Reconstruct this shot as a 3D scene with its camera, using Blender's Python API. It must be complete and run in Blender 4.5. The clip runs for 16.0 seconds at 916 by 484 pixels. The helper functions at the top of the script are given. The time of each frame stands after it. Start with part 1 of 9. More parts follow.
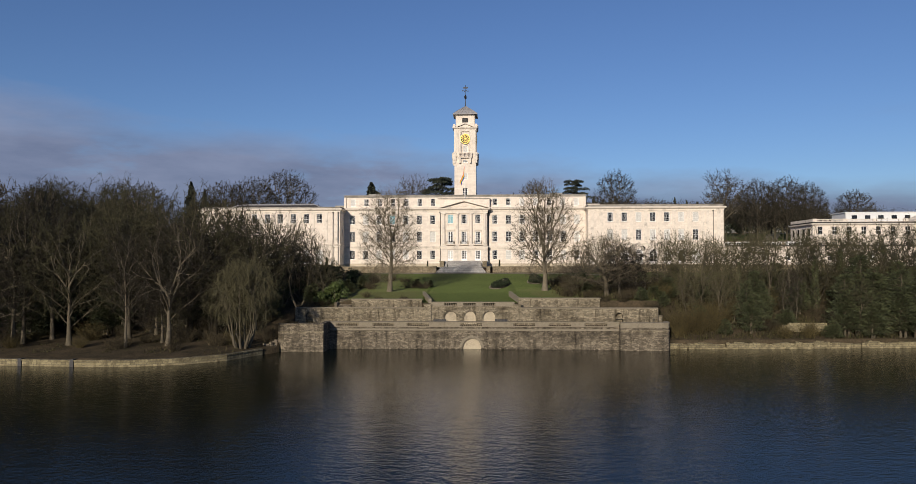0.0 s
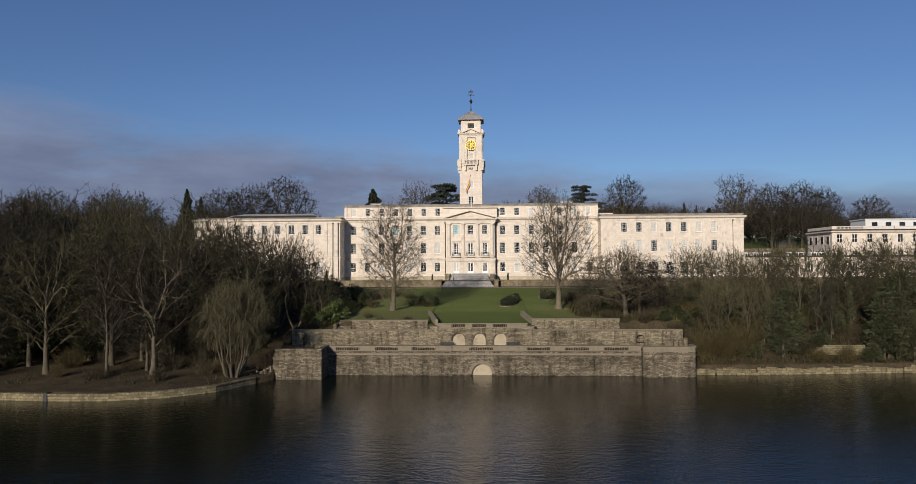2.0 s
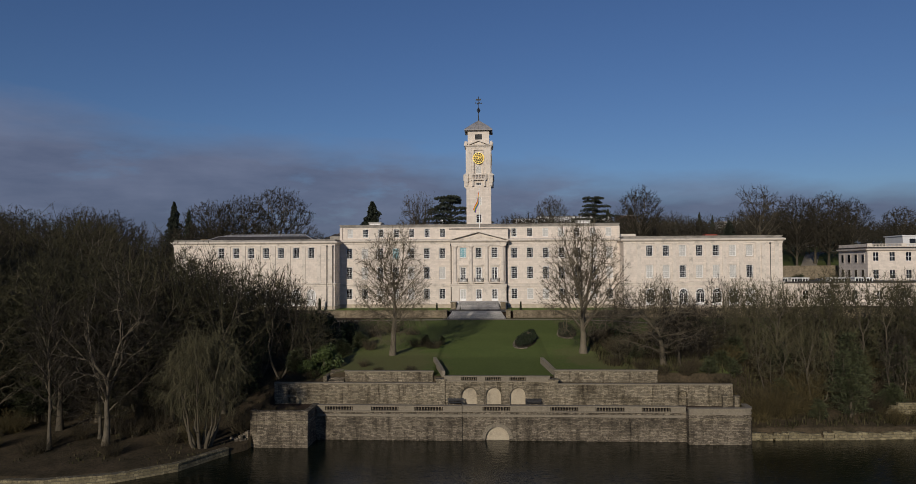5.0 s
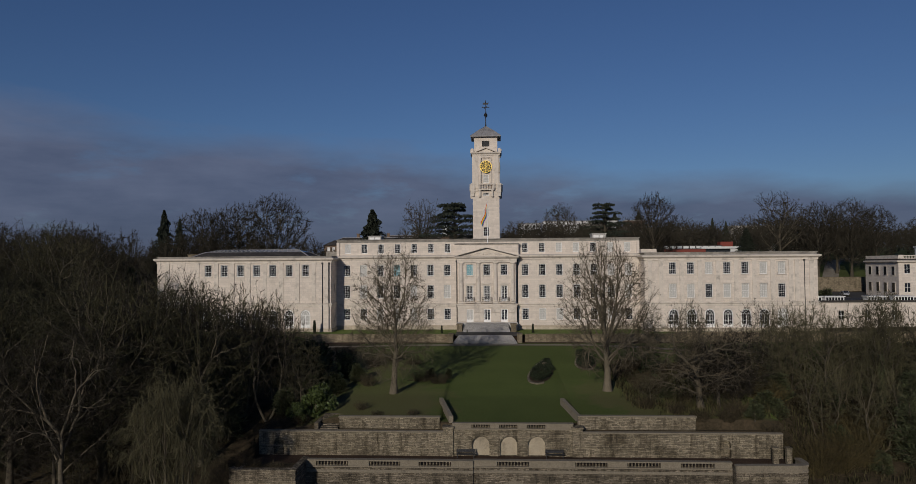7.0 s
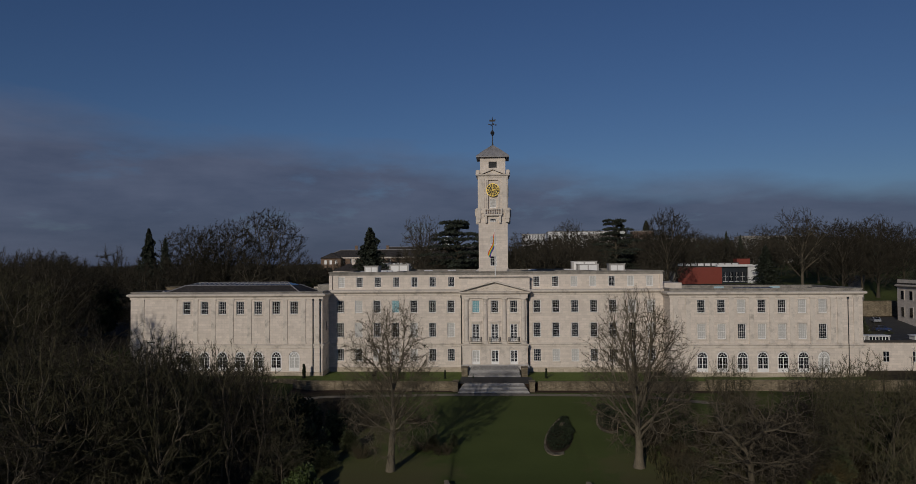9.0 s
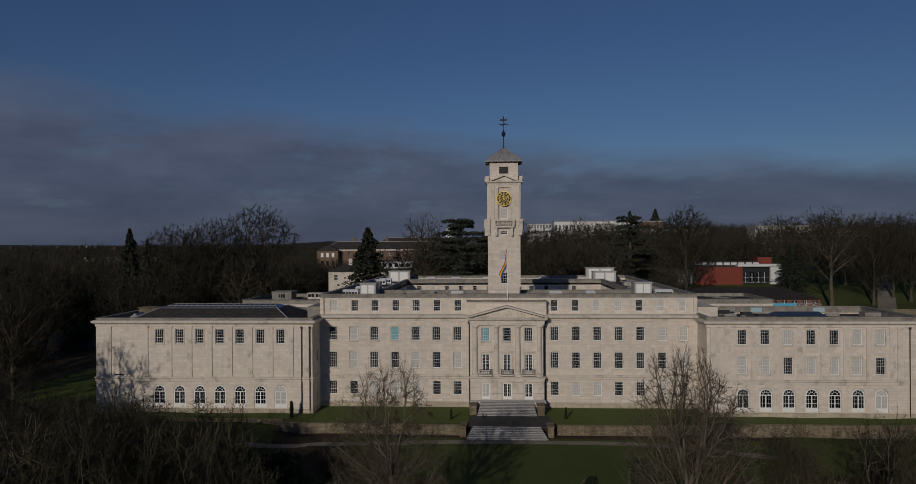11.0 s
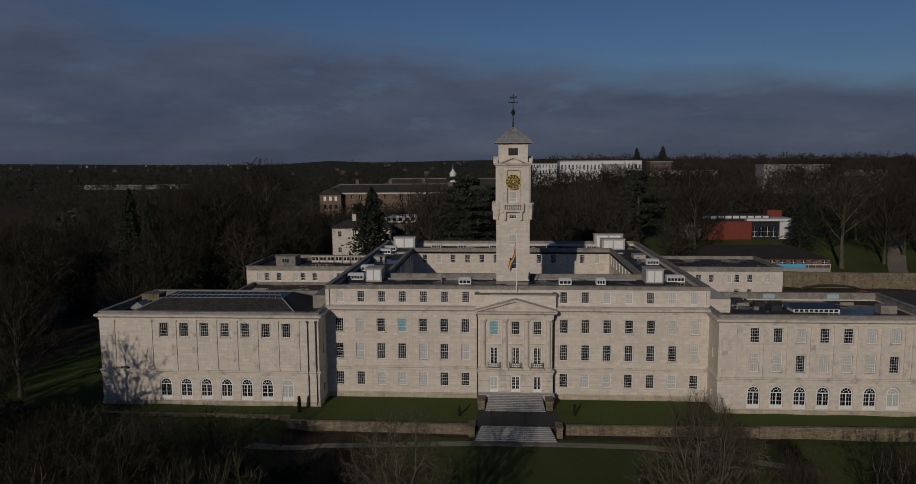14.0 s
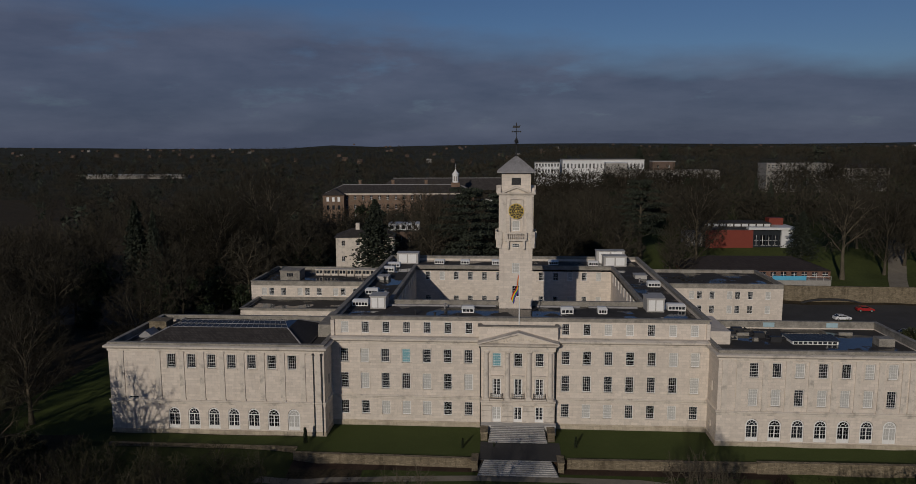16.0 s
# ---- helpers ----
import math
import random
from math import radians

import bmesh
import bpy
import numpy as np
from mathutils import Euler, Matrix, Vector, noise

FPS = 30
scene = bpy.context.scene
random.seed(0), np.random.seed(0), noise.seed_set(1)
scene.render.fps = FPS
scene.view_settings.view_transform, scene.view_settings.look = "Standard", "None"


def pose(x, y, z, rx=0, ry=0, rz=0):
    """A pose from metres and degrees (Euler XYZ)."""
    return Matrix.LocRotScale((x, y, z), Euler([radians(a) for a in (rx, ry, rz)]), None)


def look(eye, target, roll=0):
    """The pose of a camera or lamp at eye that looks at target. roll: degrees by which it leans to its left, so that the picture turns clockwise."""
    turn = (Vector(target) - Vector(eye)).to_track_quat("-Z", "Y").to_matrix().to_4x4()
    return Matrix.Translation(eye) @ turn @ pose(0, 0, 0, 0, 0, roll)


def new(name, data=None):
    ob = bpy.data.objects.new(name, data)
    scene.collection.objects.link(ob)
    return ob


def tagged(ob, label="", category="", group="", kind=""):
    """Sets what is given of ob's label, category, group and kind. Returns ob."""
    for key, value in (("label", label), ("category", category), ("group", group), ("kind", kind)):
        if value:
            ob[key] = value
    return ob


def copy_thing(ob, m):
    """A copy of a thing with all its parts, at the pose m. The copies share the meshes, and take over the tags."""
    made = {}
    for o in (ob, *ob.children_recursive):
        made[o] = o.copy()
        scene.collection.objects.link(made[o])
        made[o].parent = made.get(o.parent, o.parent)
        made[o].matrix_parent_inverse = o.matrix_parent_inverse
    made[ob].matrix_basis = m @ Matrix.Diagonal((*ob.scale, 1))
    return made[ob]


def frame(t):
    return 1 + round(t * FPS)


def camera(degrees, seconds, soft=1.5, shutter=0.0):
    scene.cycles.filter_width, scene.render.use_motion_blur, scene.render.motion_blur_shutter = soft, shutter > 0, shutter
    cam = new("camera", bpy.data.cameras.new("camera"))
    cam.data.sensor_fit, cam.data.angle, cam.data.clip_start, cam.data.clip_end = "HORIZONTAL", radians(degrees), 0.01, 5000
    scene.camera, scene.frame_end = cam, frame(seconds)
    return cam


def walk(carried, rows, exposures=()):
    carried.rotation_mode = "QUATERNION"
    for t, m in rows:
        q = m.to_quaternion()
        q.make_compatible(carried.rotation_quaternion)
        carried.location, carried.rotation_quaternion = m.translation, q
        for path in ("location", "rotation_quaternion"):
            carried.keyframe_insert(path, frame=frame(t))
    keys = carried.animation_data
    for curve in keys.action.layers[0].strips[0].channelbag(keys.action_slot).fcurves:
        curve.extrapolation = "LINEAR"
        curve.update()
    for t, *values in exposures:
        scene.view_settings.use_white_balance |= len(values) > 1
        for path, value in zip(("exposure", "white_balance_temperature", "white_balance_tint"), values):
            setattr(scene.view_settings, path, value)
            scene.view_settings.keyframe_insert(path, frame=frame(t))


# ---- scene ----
cam = camera(65.2, 16.0, soft=0.55)
PATH = [
    (0, (8.268, -188.320, 13.684), (8.165, -186.322, 13.740), -0.1),
    (0.5, (7.945, -186.320, 14.319), (7.840, -184.322, 14.376), -0.1),
    (1, (7.494, -184.243, 14.911), (7.388, -182.245, 14.969), -0.2),
    (1.5, (7.020, -182.024, 15.486), (6.915, -180.026, 15.548), -0.2),
    (2, (6.780, -179.673, 16.311), (6.672, -177.675, 16.373), -0.3),
    (2.5, (6.502, -177.243, 17.281), (6.394, -175.245, 17.343), -0.3),
    (3, (6.214, -174.618, 18.271), (6.105, -172.620, 18.334), -0.3),
    (3.5, (5.768, -171.861, 19.202), (5.659, -169.863, 19.268), -0.2),
    (4, (5.440, -168.989, 20.181), (5.330, -166.991, 20.247), -0.3),
    (6.5, (3.291, -154.266, 24.848), (3.177, -152.268, 24.911), -0.3),
    (7, (2.980, -151.165, 25.911), (2.864, -149.167, 25.975), -0.4),
    (7.5, (2.760, -148.149, 27.249), (2.642, -146.151, 27.314), -0.4),
    (8, (2.294, -144.543, 28.562), (2.177, -142.545, 28.629), -0.4),
    (8.5, (1.737, -141.012, 30.568), (1.622, -139.014, 30.634), -0.4),
    (9, (1.384, -137.389, 32.698), (1.267, -135.391, 32.762), -0.4),
    (11.3, (-0.950, -120.600, 41.350), (-1.068, -118.604, 41.338), -0.3),
    (11.5, (-1.027, -120.076, 42.078), (-1.148, -118.080, 42.056), -0.3),
    (12, (-1.439, -118.638, 44.025), (-1.561, -116.644, 43.934), -0.3),
    (12.5, (-1.661, -118.170, 46.087), (-1.783, -116.182, 45.913), -0.3),
    (13, (-1.744, -117.935, 48.221), (-1.866, -115.952, 47.995), -0.4),
    (13.5, (-1.893, -117.833, 50.298), (-2.015, -115.850, 50.070), -0.3),
    (14, (-1.892, -117.779, 52.336), (-2.016, -115.796, 52.107), -0.3),
    (14.5, (-1.990, -117.819, 54.467), (-2.115, -115.837, 54.232), -0.2),
    (15, (-2.021, -117.883, 56.561), (-2.147, -115.902, 56.317), -0.2),
    (15.5, (-2.050, -117.935, 58.609), (-2.178, -115.956, 58.351), -0.2),
    (16, (-2.121, -118.081, 60.654), (-2.250, -116.104, 60.379), -0.2),
]
EXPOSURE = [(t, stops, k, 12) for t, stops, k in ((0, 0.18, 6950), (1.5, 0.09, 6920), (3.5, -0.19, 6840), (4.2, -0.35, 6770), (6.3, -0.75, 6550), (7.5, -0.97, 6500), (9.2, -1.2, 6500), (11.3, -1.33, 6580), (12.3, -1.36, 6620), (13.5, -1.46, 6650), (14.5, -1.40, 6640), (16, -1.19, 6620))]
walk(cam, [(t, look(eye, target, roll)) for t, eye, target, roll in PATH], EXPOSURE)
# ---- light ----
SUN_AZ, SUN_EL = 16.7, 17.2          # sun behind the lake, to the west of the axis; height in degrees
sx, sy, sz = (-math.sin(radians(SUN_AZ)) * math.cos(radians(SUN_EL)), -math.cos(radians(SUN_AZ)) * math.cos(radians(SUN_EL)), math.sin(radians(SUN_EL)))
sun_data = bpy.data.lights.new("sun", "SUN")
sun_data.energy, sun_data.angle, sun_data.color = 4.1, radians(0.6), (1.0, 0.93, 0.82)
sun = new("sun", sun_data)
sun.matrix_world = look((sx * 300, sy * 300, sz * 300), (0, 0, 0))

world = bpy.data.worlds.new("sky")
scene.world = world
world.use_nodes = True
wn, wl = world.node_tree.nodes, world.node_tree.links
wn.clear()
out = wn.new("ShaderNodeOutputWorld")
bg = wn.new("ShaderNodeBackground")
bg.inputs["Strength"].default_value = 0.066
sky = wn.new("ShaderNodeTexSky")
sky.sky_type = "NISHITA"
sky.sun_disc = False
sky.sun_elevation = radians(SUN_EL)
sky.sun_rotation = math.atan2(sx, sy)
sky.air_density, sky.dust_density, sky.ozone_density = 1.0, 0.25, 3.0
tc = wn.new("ShaderNodeTexCoord")
sep = wn.new("ShaderNodeSeparateXYZ")
wl.new(tc.outputs["Generated"], sep.inputs[0])


def wmath(op, a, b=None, clamp=False):
    n = wn.new("ShaderNodeMath")
    n.operation, n.use_clamp = op, clamp
    for i, v in enumerate((a, b)):
        if v is None:
            continue
        if isinstance(v, (int, float)):
            n.inputs[i].default_value = v
        else:
            wl.new(v, n.inputs[i])
    return n.outputs[0]


def wnoise(scale, detail, rough, sq):
    m = wn.new("ShaderNodeMapping")
    m.inputs["Scale"].default_value = sq
    wl.new(tc.outputs["Generated"], m.inputs["Vector"])
    n = wn.new("ShaderNodeTexNoise")
    n.inputs["Scale"].default_value, n.inputs["Detail"].default_value, n.inputs["Roughness"].default_value = scale, detail, rough
    wl.new(m.outputs[0], n.inputs["Vector"])
    return n.outputs["Fac"]


# a bank of stratocumulus low over the land, its upper edge falling from west to east
edge = wmath("SUBTRACT", 0.206, wmath("MULTIPLY", wmath("ADD", sep.outputs["X"], 0.55, True), 0.098))
ripple = wmath("MULTIPLY", wmath("SUBTRACT", wnoise(2.6, 6, 0.55, (1.0, 1.0, 3.5)), 0.5), 0.13)
depth = wmath("ADD", wmath("SUBTRACT", edge, sep.outputs["Z"]), ripple)
bank = wmath("MULTIPLY", depth, 22.0, True)
fine = wmath("MULTIPLY", wmath("SUBTRACT", wnoise(7.0, 8, 0.6, (1.0, 1.0, 3.5)), 0.10), 3.0, True)
low = wmath("MULTIPLY", wmath("SUBTRACT", 0.105, sep.outputs["Z"]), 11.0, True)
cover = wmath("MAXIMUM", wmath("MULTIPLY", wmath("MULTIPLY", bank, fine), 0.9), wmath("MULTIPLY", low, 0.92))
wisp = wmath("MULTIPLY", wmath("SUBTRACT", wnoise(3.0, 8, 0.62, (1.0, 1.0, 6.0)), 0.62), 2.0, True)
cover = wmath("MAXIMUM", cover, wmath("MULTIPLY", wisp, 0.25))
cloud = wn.new("ShaderNodeMix")
cloud.data_type = "RGBA"
cloud.inputs[6].default_value = (1.40, 1.86, 3.30, 1)
cloud.inputs[7].default_value = (3.35, 3.98, 5.95, 1)
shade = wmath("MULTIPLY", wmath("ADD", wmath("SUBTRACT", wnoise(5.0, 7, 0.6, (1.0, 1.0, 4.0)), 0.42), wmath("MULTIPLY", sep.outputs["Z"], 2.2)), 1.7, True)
shade = wmath("ADD", shade, wmath("MULTIPLY", low, 0.16), True)
wl.new(shade, cloud.inputs[0])
mixn = wn.new("ShaderNodeMix")
mixn.data_type = "RGBA"
wl.new(cover, mixn.inputs[0])
tint = wn.new("ShaderNodeMix")
tint.data_type, tint.blend_type = "RGBA", "MULTIPLY"
tint.inputs[0].default_value = 1.0
wl.new(sky.outputs[0], tint.inputs[6])
tint.inputs[7].default_value = (0.74, 0.92, 1.27, 1)
wl.new(tint.outputs[2], mixn.inputs[6])
wl.new(cloud.outputs[2], mixn.inputs[7])
wl.new(mixn.outputs[2], bg.inputs["Color"])
wl.new(bg.outputs[0], out.inputs["Surface"])


# ---- materials ----
def material(name, color, rough=0.8, var=0.25, scale=1.0, fine=12.0, bump=0.2, metal=0.0, dark=None, stain=0.0, stain_scale=0.25, spec=0.3, per_object=0.0, per_island=0.0, stretch=(1, 1, 1)):
    """Two scales of variation of one colour, a stain colour in its own blots, fine relief."""
    m = bpy.data.materials.new(name)
    m.use_nodes = True
    nt = m.node_tree
    N, L = nt.nodes, nt.links
    b = N["Principled BSDF"]
    b.inputs["Roughness"].default_value, b.inputs["Metallic"].default_value = rough, metal
    b.inputs["Specular IOR Level"].default_value = spec
    geo = N.new("ShaderNodeNewGeometry")
    mp = N.new("ShaderNodeMapping")
    mp.inputs["Scale"].default_value = stretch
    L.new(geo.outputs["Position"], mp.inputs["Vector"])

    def noise_at(s, d=5, r=0.6):
        n = N.new("ShaderNodeTexNoise")
        n.inputs["Scale"].default_value, n.inputs["Detail"].default_value, n.inputs["Roughness"].default_value = s, d, r
        L.new(mp.outputs[0], n.inputs["Vector"])
        return n.outputs["Fac"]

    def mix(f, a, c, kind="MIX"):
        x = N.new("ShaderNodeMix")
        x.data_type, x.blend_type = "RGBA", kind
        for slot, v in ((0, f), (6, a), (7, c)):
            if isinstance(v, (int, float)):
                x.inputs[slot].default_value = v
            elif isinstance(v, tuple):
                x.inputs[slot].default_value = (*v[:3], 1)
            else:
                L.new(v, x.inputs[slot])
        return x.outputs[2]

    def ramp(src, lo, hi):
        r = N.new("ShaderNodeMapRange")
        r.inputs["From Min"].default_value, r.inputs["From Max"].default_value = lo, hi
        L.new(src, r.inputs["Value"])
        return r.outputs[0]
    d = dark or tuple(c * (1 - 1.6 * var) if var < 0.6 else c * 0.1 for c in color)
    lite = tuple(min(1, c * (1 + 0.7 * var)) for c in color)
    c1 = mix(ramp(noise_at(scale), 0.32, 0.68), d, lite)
    c2 = mix(ramp(noise_at(scale * fine, 3), 0.35, 0.65), d, lite)
    col = mix(0.45, c1, c2)
    if stain:
        col = mix(ramp(noise_at(stain_scale, 8, 0.7), 0.62 - stain * 0.2, 0.78), col, tuple(c * 0.35 for c in color))
    if per_object or per_island:
        if per_object:
            src = N.new("ShaderNodeObjectInfo").outputs["Random"]
        else:
            src = geo.outputs["Random Per Island"]
        r = N.new("ShaderNodeMapRange")
        k = per_object or per_island
        r.inputs["To Min"].default_value, r.inputs["To Max"].default_value = 1 - k, 1 + k
        L.new(src, r.inputs["Value"])
        hs = N.new("ShaderNodeHueSaturation")
        L.new(col, hs.inputs["Color"])
        L.new(r.outputs[0], hs.inputs["Value"])
        col = hs.outputs[0]
    L.new(col, b.inputs["Base Color"])
    if bump:
        bp = N.new("ShaderNodeBump")
        bp.inputs["Strength"].default_value, bp.inputs["Distance"].default_value = bump, 0.05
        L.new(noise_at(scale * fine * 1.7, 4), bp.inputs["Height"])
        L.new(bp.outputs[0], b.inputs["Normal"])
    m["kit"] = 1
    return m


def coursed(name, color, joint, block=(1.1, 0.42), var=0.2, mortar=0.02, stain=0.4, rough=0.85, bump=0.35, uneven=0.5, streak=0.25, warp=0.0, soot=(0.38, 0.36, 0.33)):
    """Coursed stone: block tints, recessed joints, soot and damp stains running down."""
    m = bpy.data.materials.new(name)
    m.use_nodes = True
    N, L = m.node_tree.nodes, m.node_tree.links
    b = N["Principled BSDF"]
    b.inputs["Roughness"].default_value = rough
    b.inputs["Specular IOR Level"].default_value = 0.25
    geo = N.new("ShaderNodeNewGeometry")
    sp = N.new("ShaderNodeSeparateXYZ")
    L.new(geo.outputs["Position"], sp.inputs[0])
    add = N.new("ShaderNodeMath")
    L.new(sp.outputs["X"], add.inputs[0])
    L.new(sp.outputs["Y"], add.inputs[1])
    cb = N.new("ShaderNodeCombineXYZ")
    L.new(add.outputs[0], cb.inputs["X"])
    L.new(sp.outputs["Z"], cb.inputs["Y"])
    br = N.new("ShaderNodeTexBrick")
    br.inputs["Scale"].default_value = 1.0
    br.inputs["Brick Width"].default_value, br.inputs["Row Height"].default_value = block
    br.inputs["Mortar Size"].default_value, br.inputs["Mortar Smooth"].default_value = mortar, 0.3
    br.offset_frequency, br.squash_frequency, br.squash = 2, 3, 0.7
    lo, hi = tuple(c * (1 - var) for c in color), tuple(min(1, c * (1 + var)) for c in color)
    br.inputs["Color1"].default_value, br.inputs["Color2"].default_value, br.inputs["Mortar"].default_value = (*lo, 1), (*hi, 1), (*joint, 1)
    if warp:
        wob = N.new("ShaderNodeTexNoise")
        wob.inputs["Scale"].default_value, wob.inputs["Detail"].default_value = 1.3, 3
        L.new(geo.outputs["Position"], wob.inputs["Vector"])
        va = N.new("ShaderNodeVectorMath")
        va.operation = "MULTIPLY_ADD"
        va.inputs[1].default_value = (warp * 3, warp, 0)
        L.new(wob.outputs["Color"], va.inputs[0])
        L.new(cb.outputs[0], va.inputs[2])
        L.new(va.outputs[0], br.inputs["Vector"])
    else:
        L.new(cb.outputs[0], br.inputs["Vector"])

    def noise_at(s, d, r, stretch=(1, 1, 1)):
        mp = N.new("ShaderNodeMapping")
        mp.inputs["Scale"].default_value = stretch
        L.new(geo.outputs["Position"], mp.inputs["Vector"])
        n = N.new("ShaderNodeTexNoise")
        n.inputs["Scale"].default_value, n.inputs["Detail"].default_value, n.inputs["Roughness"].default_value = s, d, r
        L.new(mp.outputs[0], n.inputs["Vector"])
        return n.outputs["Fac"]

    def ramp(src, lo_, hi_, to=1.0):
        r = N.new("ShaderNodeMapRange")
        r.inputs["From Min"].default_value, r.inputs["From Max"].default_value, r.inputs["To Max"].default_value = lo_, hi_, to
        L.new(src, r.inputs["Value"])
        return r.outputs[0]

    def mix(f, a, c):
        x = N.new("ShaderNodeMix")
        x.data_type, x.blend_type = "RGBA", "MULTIPLY"
        L.new(f, x.inputs[0])
        L.new(a, x.inputs[6])
        x.inputs[7].default_value = (*c, 1)
        return x.outputs[2]
    col = mix(ramp(noise_at(0.35, 8, 0.7), 0.45, 0.75, stain), br.outputs["Color"], soot)
    col = mix(ramp(noise_at(1.6, 5, 0.65, (1, 1, 0.12)), 0.5, 0.75, streak), col, tuple(0.93 * c for c in soot))
    col = mix(ramp(noise_at(7.0, 4, 0.6), 0.45, 0.7, uneven * 0.6), col, (0.55, 0.52, 0.46))
    L.new(col, b.inputs["Base Color"])
    bp = N.new("ShaderNodeBump")
    bp.inputs["Strength"].default_value, bp.inputs["Distance"].default_value = bump, 0.06
    h = N.new("ShaderNodeMath")
    h.operation = "MULTIPLY_ADD"
    inv = N.new("ShaderNodeMath")
    inv.operation = "SUBTRACT"
    inv.inputs[0].default_value = 1.0
    L.new(br.outputs["Fac"], inv.inputs[1])
    L.new(noise_at(9.0, 4, 0.6), h.inputs[0])
    h.inputs[1].default_value = uneven
    L.new(inv.outputs[0], h.inputs[2])
    L.new(h.outputs[0], bp.inputs["Height"])
    L.new(bp.outputs[0], b.inputs["Normal"])
    return m


M_STONE = coursed("portland_stone", (0.68, 0.60, 0.515), (0.52, 0.47, 0.40), (1.15, 0.46), 0.08, 0.014, 0.16, 0.8, 0.15, 0.30, 0.16)
M_TRIM = material("dressed_stone", (0.66, 0.59, 0.505), 0.8, 0.10, 0.8, 9, 0.15, stain=0.5, stain_scale=0.6)
M_COPING = material("weathered_coping", (0.31, 0.285, 0.245), 0.9, 0.30, 0.7, 8, 0.3, stain=0.6, stain_scale=0.5)
M_PLINTH = coursed("plinth_stone", (0.50, 0.43, 0.33), (0.35, 0.30, 0.23), (1.2, 0.5), 0.12, 0.02, 0.5, 0.85, 0.25, 0.5, 0.3)
M_RUBBLE = coursed("weathered_lake_stone", (0.215, 0.181, 0.134), (0.085, 0.072, 0.052), (0.55, 0.19), 0.42, 0.018, 1.0, 0.9, 0.9, 1.5, 1.0, 0.4, (0.22, 0.21, 0.19))
M_TERRACE = coursed("terrace_stone", (0.262, 0.222, 0.157), (0.105, 0.092, 0.066), (0.55, 0.2), 0.36, 0.016, 1.0, 0.9, 0.8, 1.4, 1.0, 0.35, (0.24, 0.22, 0.18))
M_RETAIN = coursed("buff_retaining_stone", (0.25, 0.205, 0.14), (0.15, 0.125, 0.085), (0.6, 0.2), 0.25, 0.018, 0.8, 0.9, 0.5, 1.0, 0.7, 0.15)
M_CAP = material("pale_wall_coping", (0.24, 0.206, 0.152), 0.9, 0.28, 0.8, 9, 0.4, stain=0.7, stain_scale=0.8)
M_ARCH = material("pale_arch_stone", (0.40, 0.34, 0.245), 0.85, 0.16, 0.9, 9, 0.3, stain=0.5, stain_scale=0.7)
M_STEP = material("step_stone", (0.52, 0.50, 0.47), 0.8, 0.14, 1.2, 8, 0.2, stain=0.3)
# riser shade put into the colour: the tread stone at a quarter strength
M_RISERSHADE = material("shaded_riser_stone", (0.13, 0.125, 0.12), 0.85, 0.2, 1.2, 8, 0.2)
M_EDGING = coursed("bank_edging_stone", (0.235, 0.20, 0.118), (0.12, 0.105, 0.075), (0.7, 0.35), 0.3, 0.03, 0.8, 0.9, 0.7, 1.1, 0.7, 0.3)
M_WHITE = material("white_paint", (0.80, 0.79, 0.76), 0.45, 0.06, 1.5, 8, 0.05)
M_BLIND = material("white_blind", (0.47, 0.46, 0.43), 0.7, 0.06, 1.0, 6, 0.05)
M_GLASS = material("dark_window_glass", (0.018, 0.021, 0.025), 0.06, 0.3, 0.4, 4, 0.03, spec=0.6, per_object=0.6)
M_TEAL = material("teal_blind", (0.16, 0.36, 0.40), 0.6, 0.08, 1.0, 6, 0.03)
M_IRON = material("black_ironwork", (0.02, 0.02, 0.021), 0.5, 0.2, 3, 8, 0.1)
M_PIPE = material("dark_downpipe", (0.035, 0.035, 0.037), 0.5, 0.2, 2, 8, 0.1)
M_SLATE = coursed("slate_roof", (0.066, 0.058, 0.053), (0.04, 0.036, 0.034), (0.35, 0.25), 0.3, 0.02, 0.5, 0.85, 0.4, 0.5, 0.4)
M_LEAD = material("lead_roof", (0.30, 0.29, 0.29), 0.55, 0.2, 0.8, 8, 0.2, stain=0.3)
M_GLAZING = material("roof_glazing", (0.045, 0.05, 0.055), 0.15, 0.25, 0.6, 5, 0.05, spec=0.6)
M_GOLD = material("gilding", (0.85, 0.60, 0.13), 0.32, 0.12, 2, 6, 0.1, metal=0.6)
M_CLOCK = material("clock_dial_black", (0.025, 0.022, 0.02), 0.5, 0.2, 2, 6, 0.05)
M_FARBRICK = coursed("dull_brown_brick", (0.135, 0.085, 0.062), (0.15, 0.13, 0.11), (0.23, 0.075), 0.2, 0.01, 0.5, 0.9, 0.2, 0.4, 0.3)
M_BRICK = coursed("red_brick", (0.19, 0.085, 0.056), (0.24, 0.20, 0.17), (0.23, 0.075), 0.2, 0.01, 0.4, 0.9, 0.2, 0.4, 0.3)
M_TILE = coursed("brown_roof_tiles", (0.042, 0.035, 0.033), (0.04, 0.03, 0.028), (0.3, 0.25), 0.3, 0.02, 0.4, 0.85, 0.4, 0.4, 0.3)
M_PLANT = material("grey_plant_cladding", (0.45, 0.43, 0.40), 0.6, 0.12, 0.8, 6, 0.1, stain=0.3)
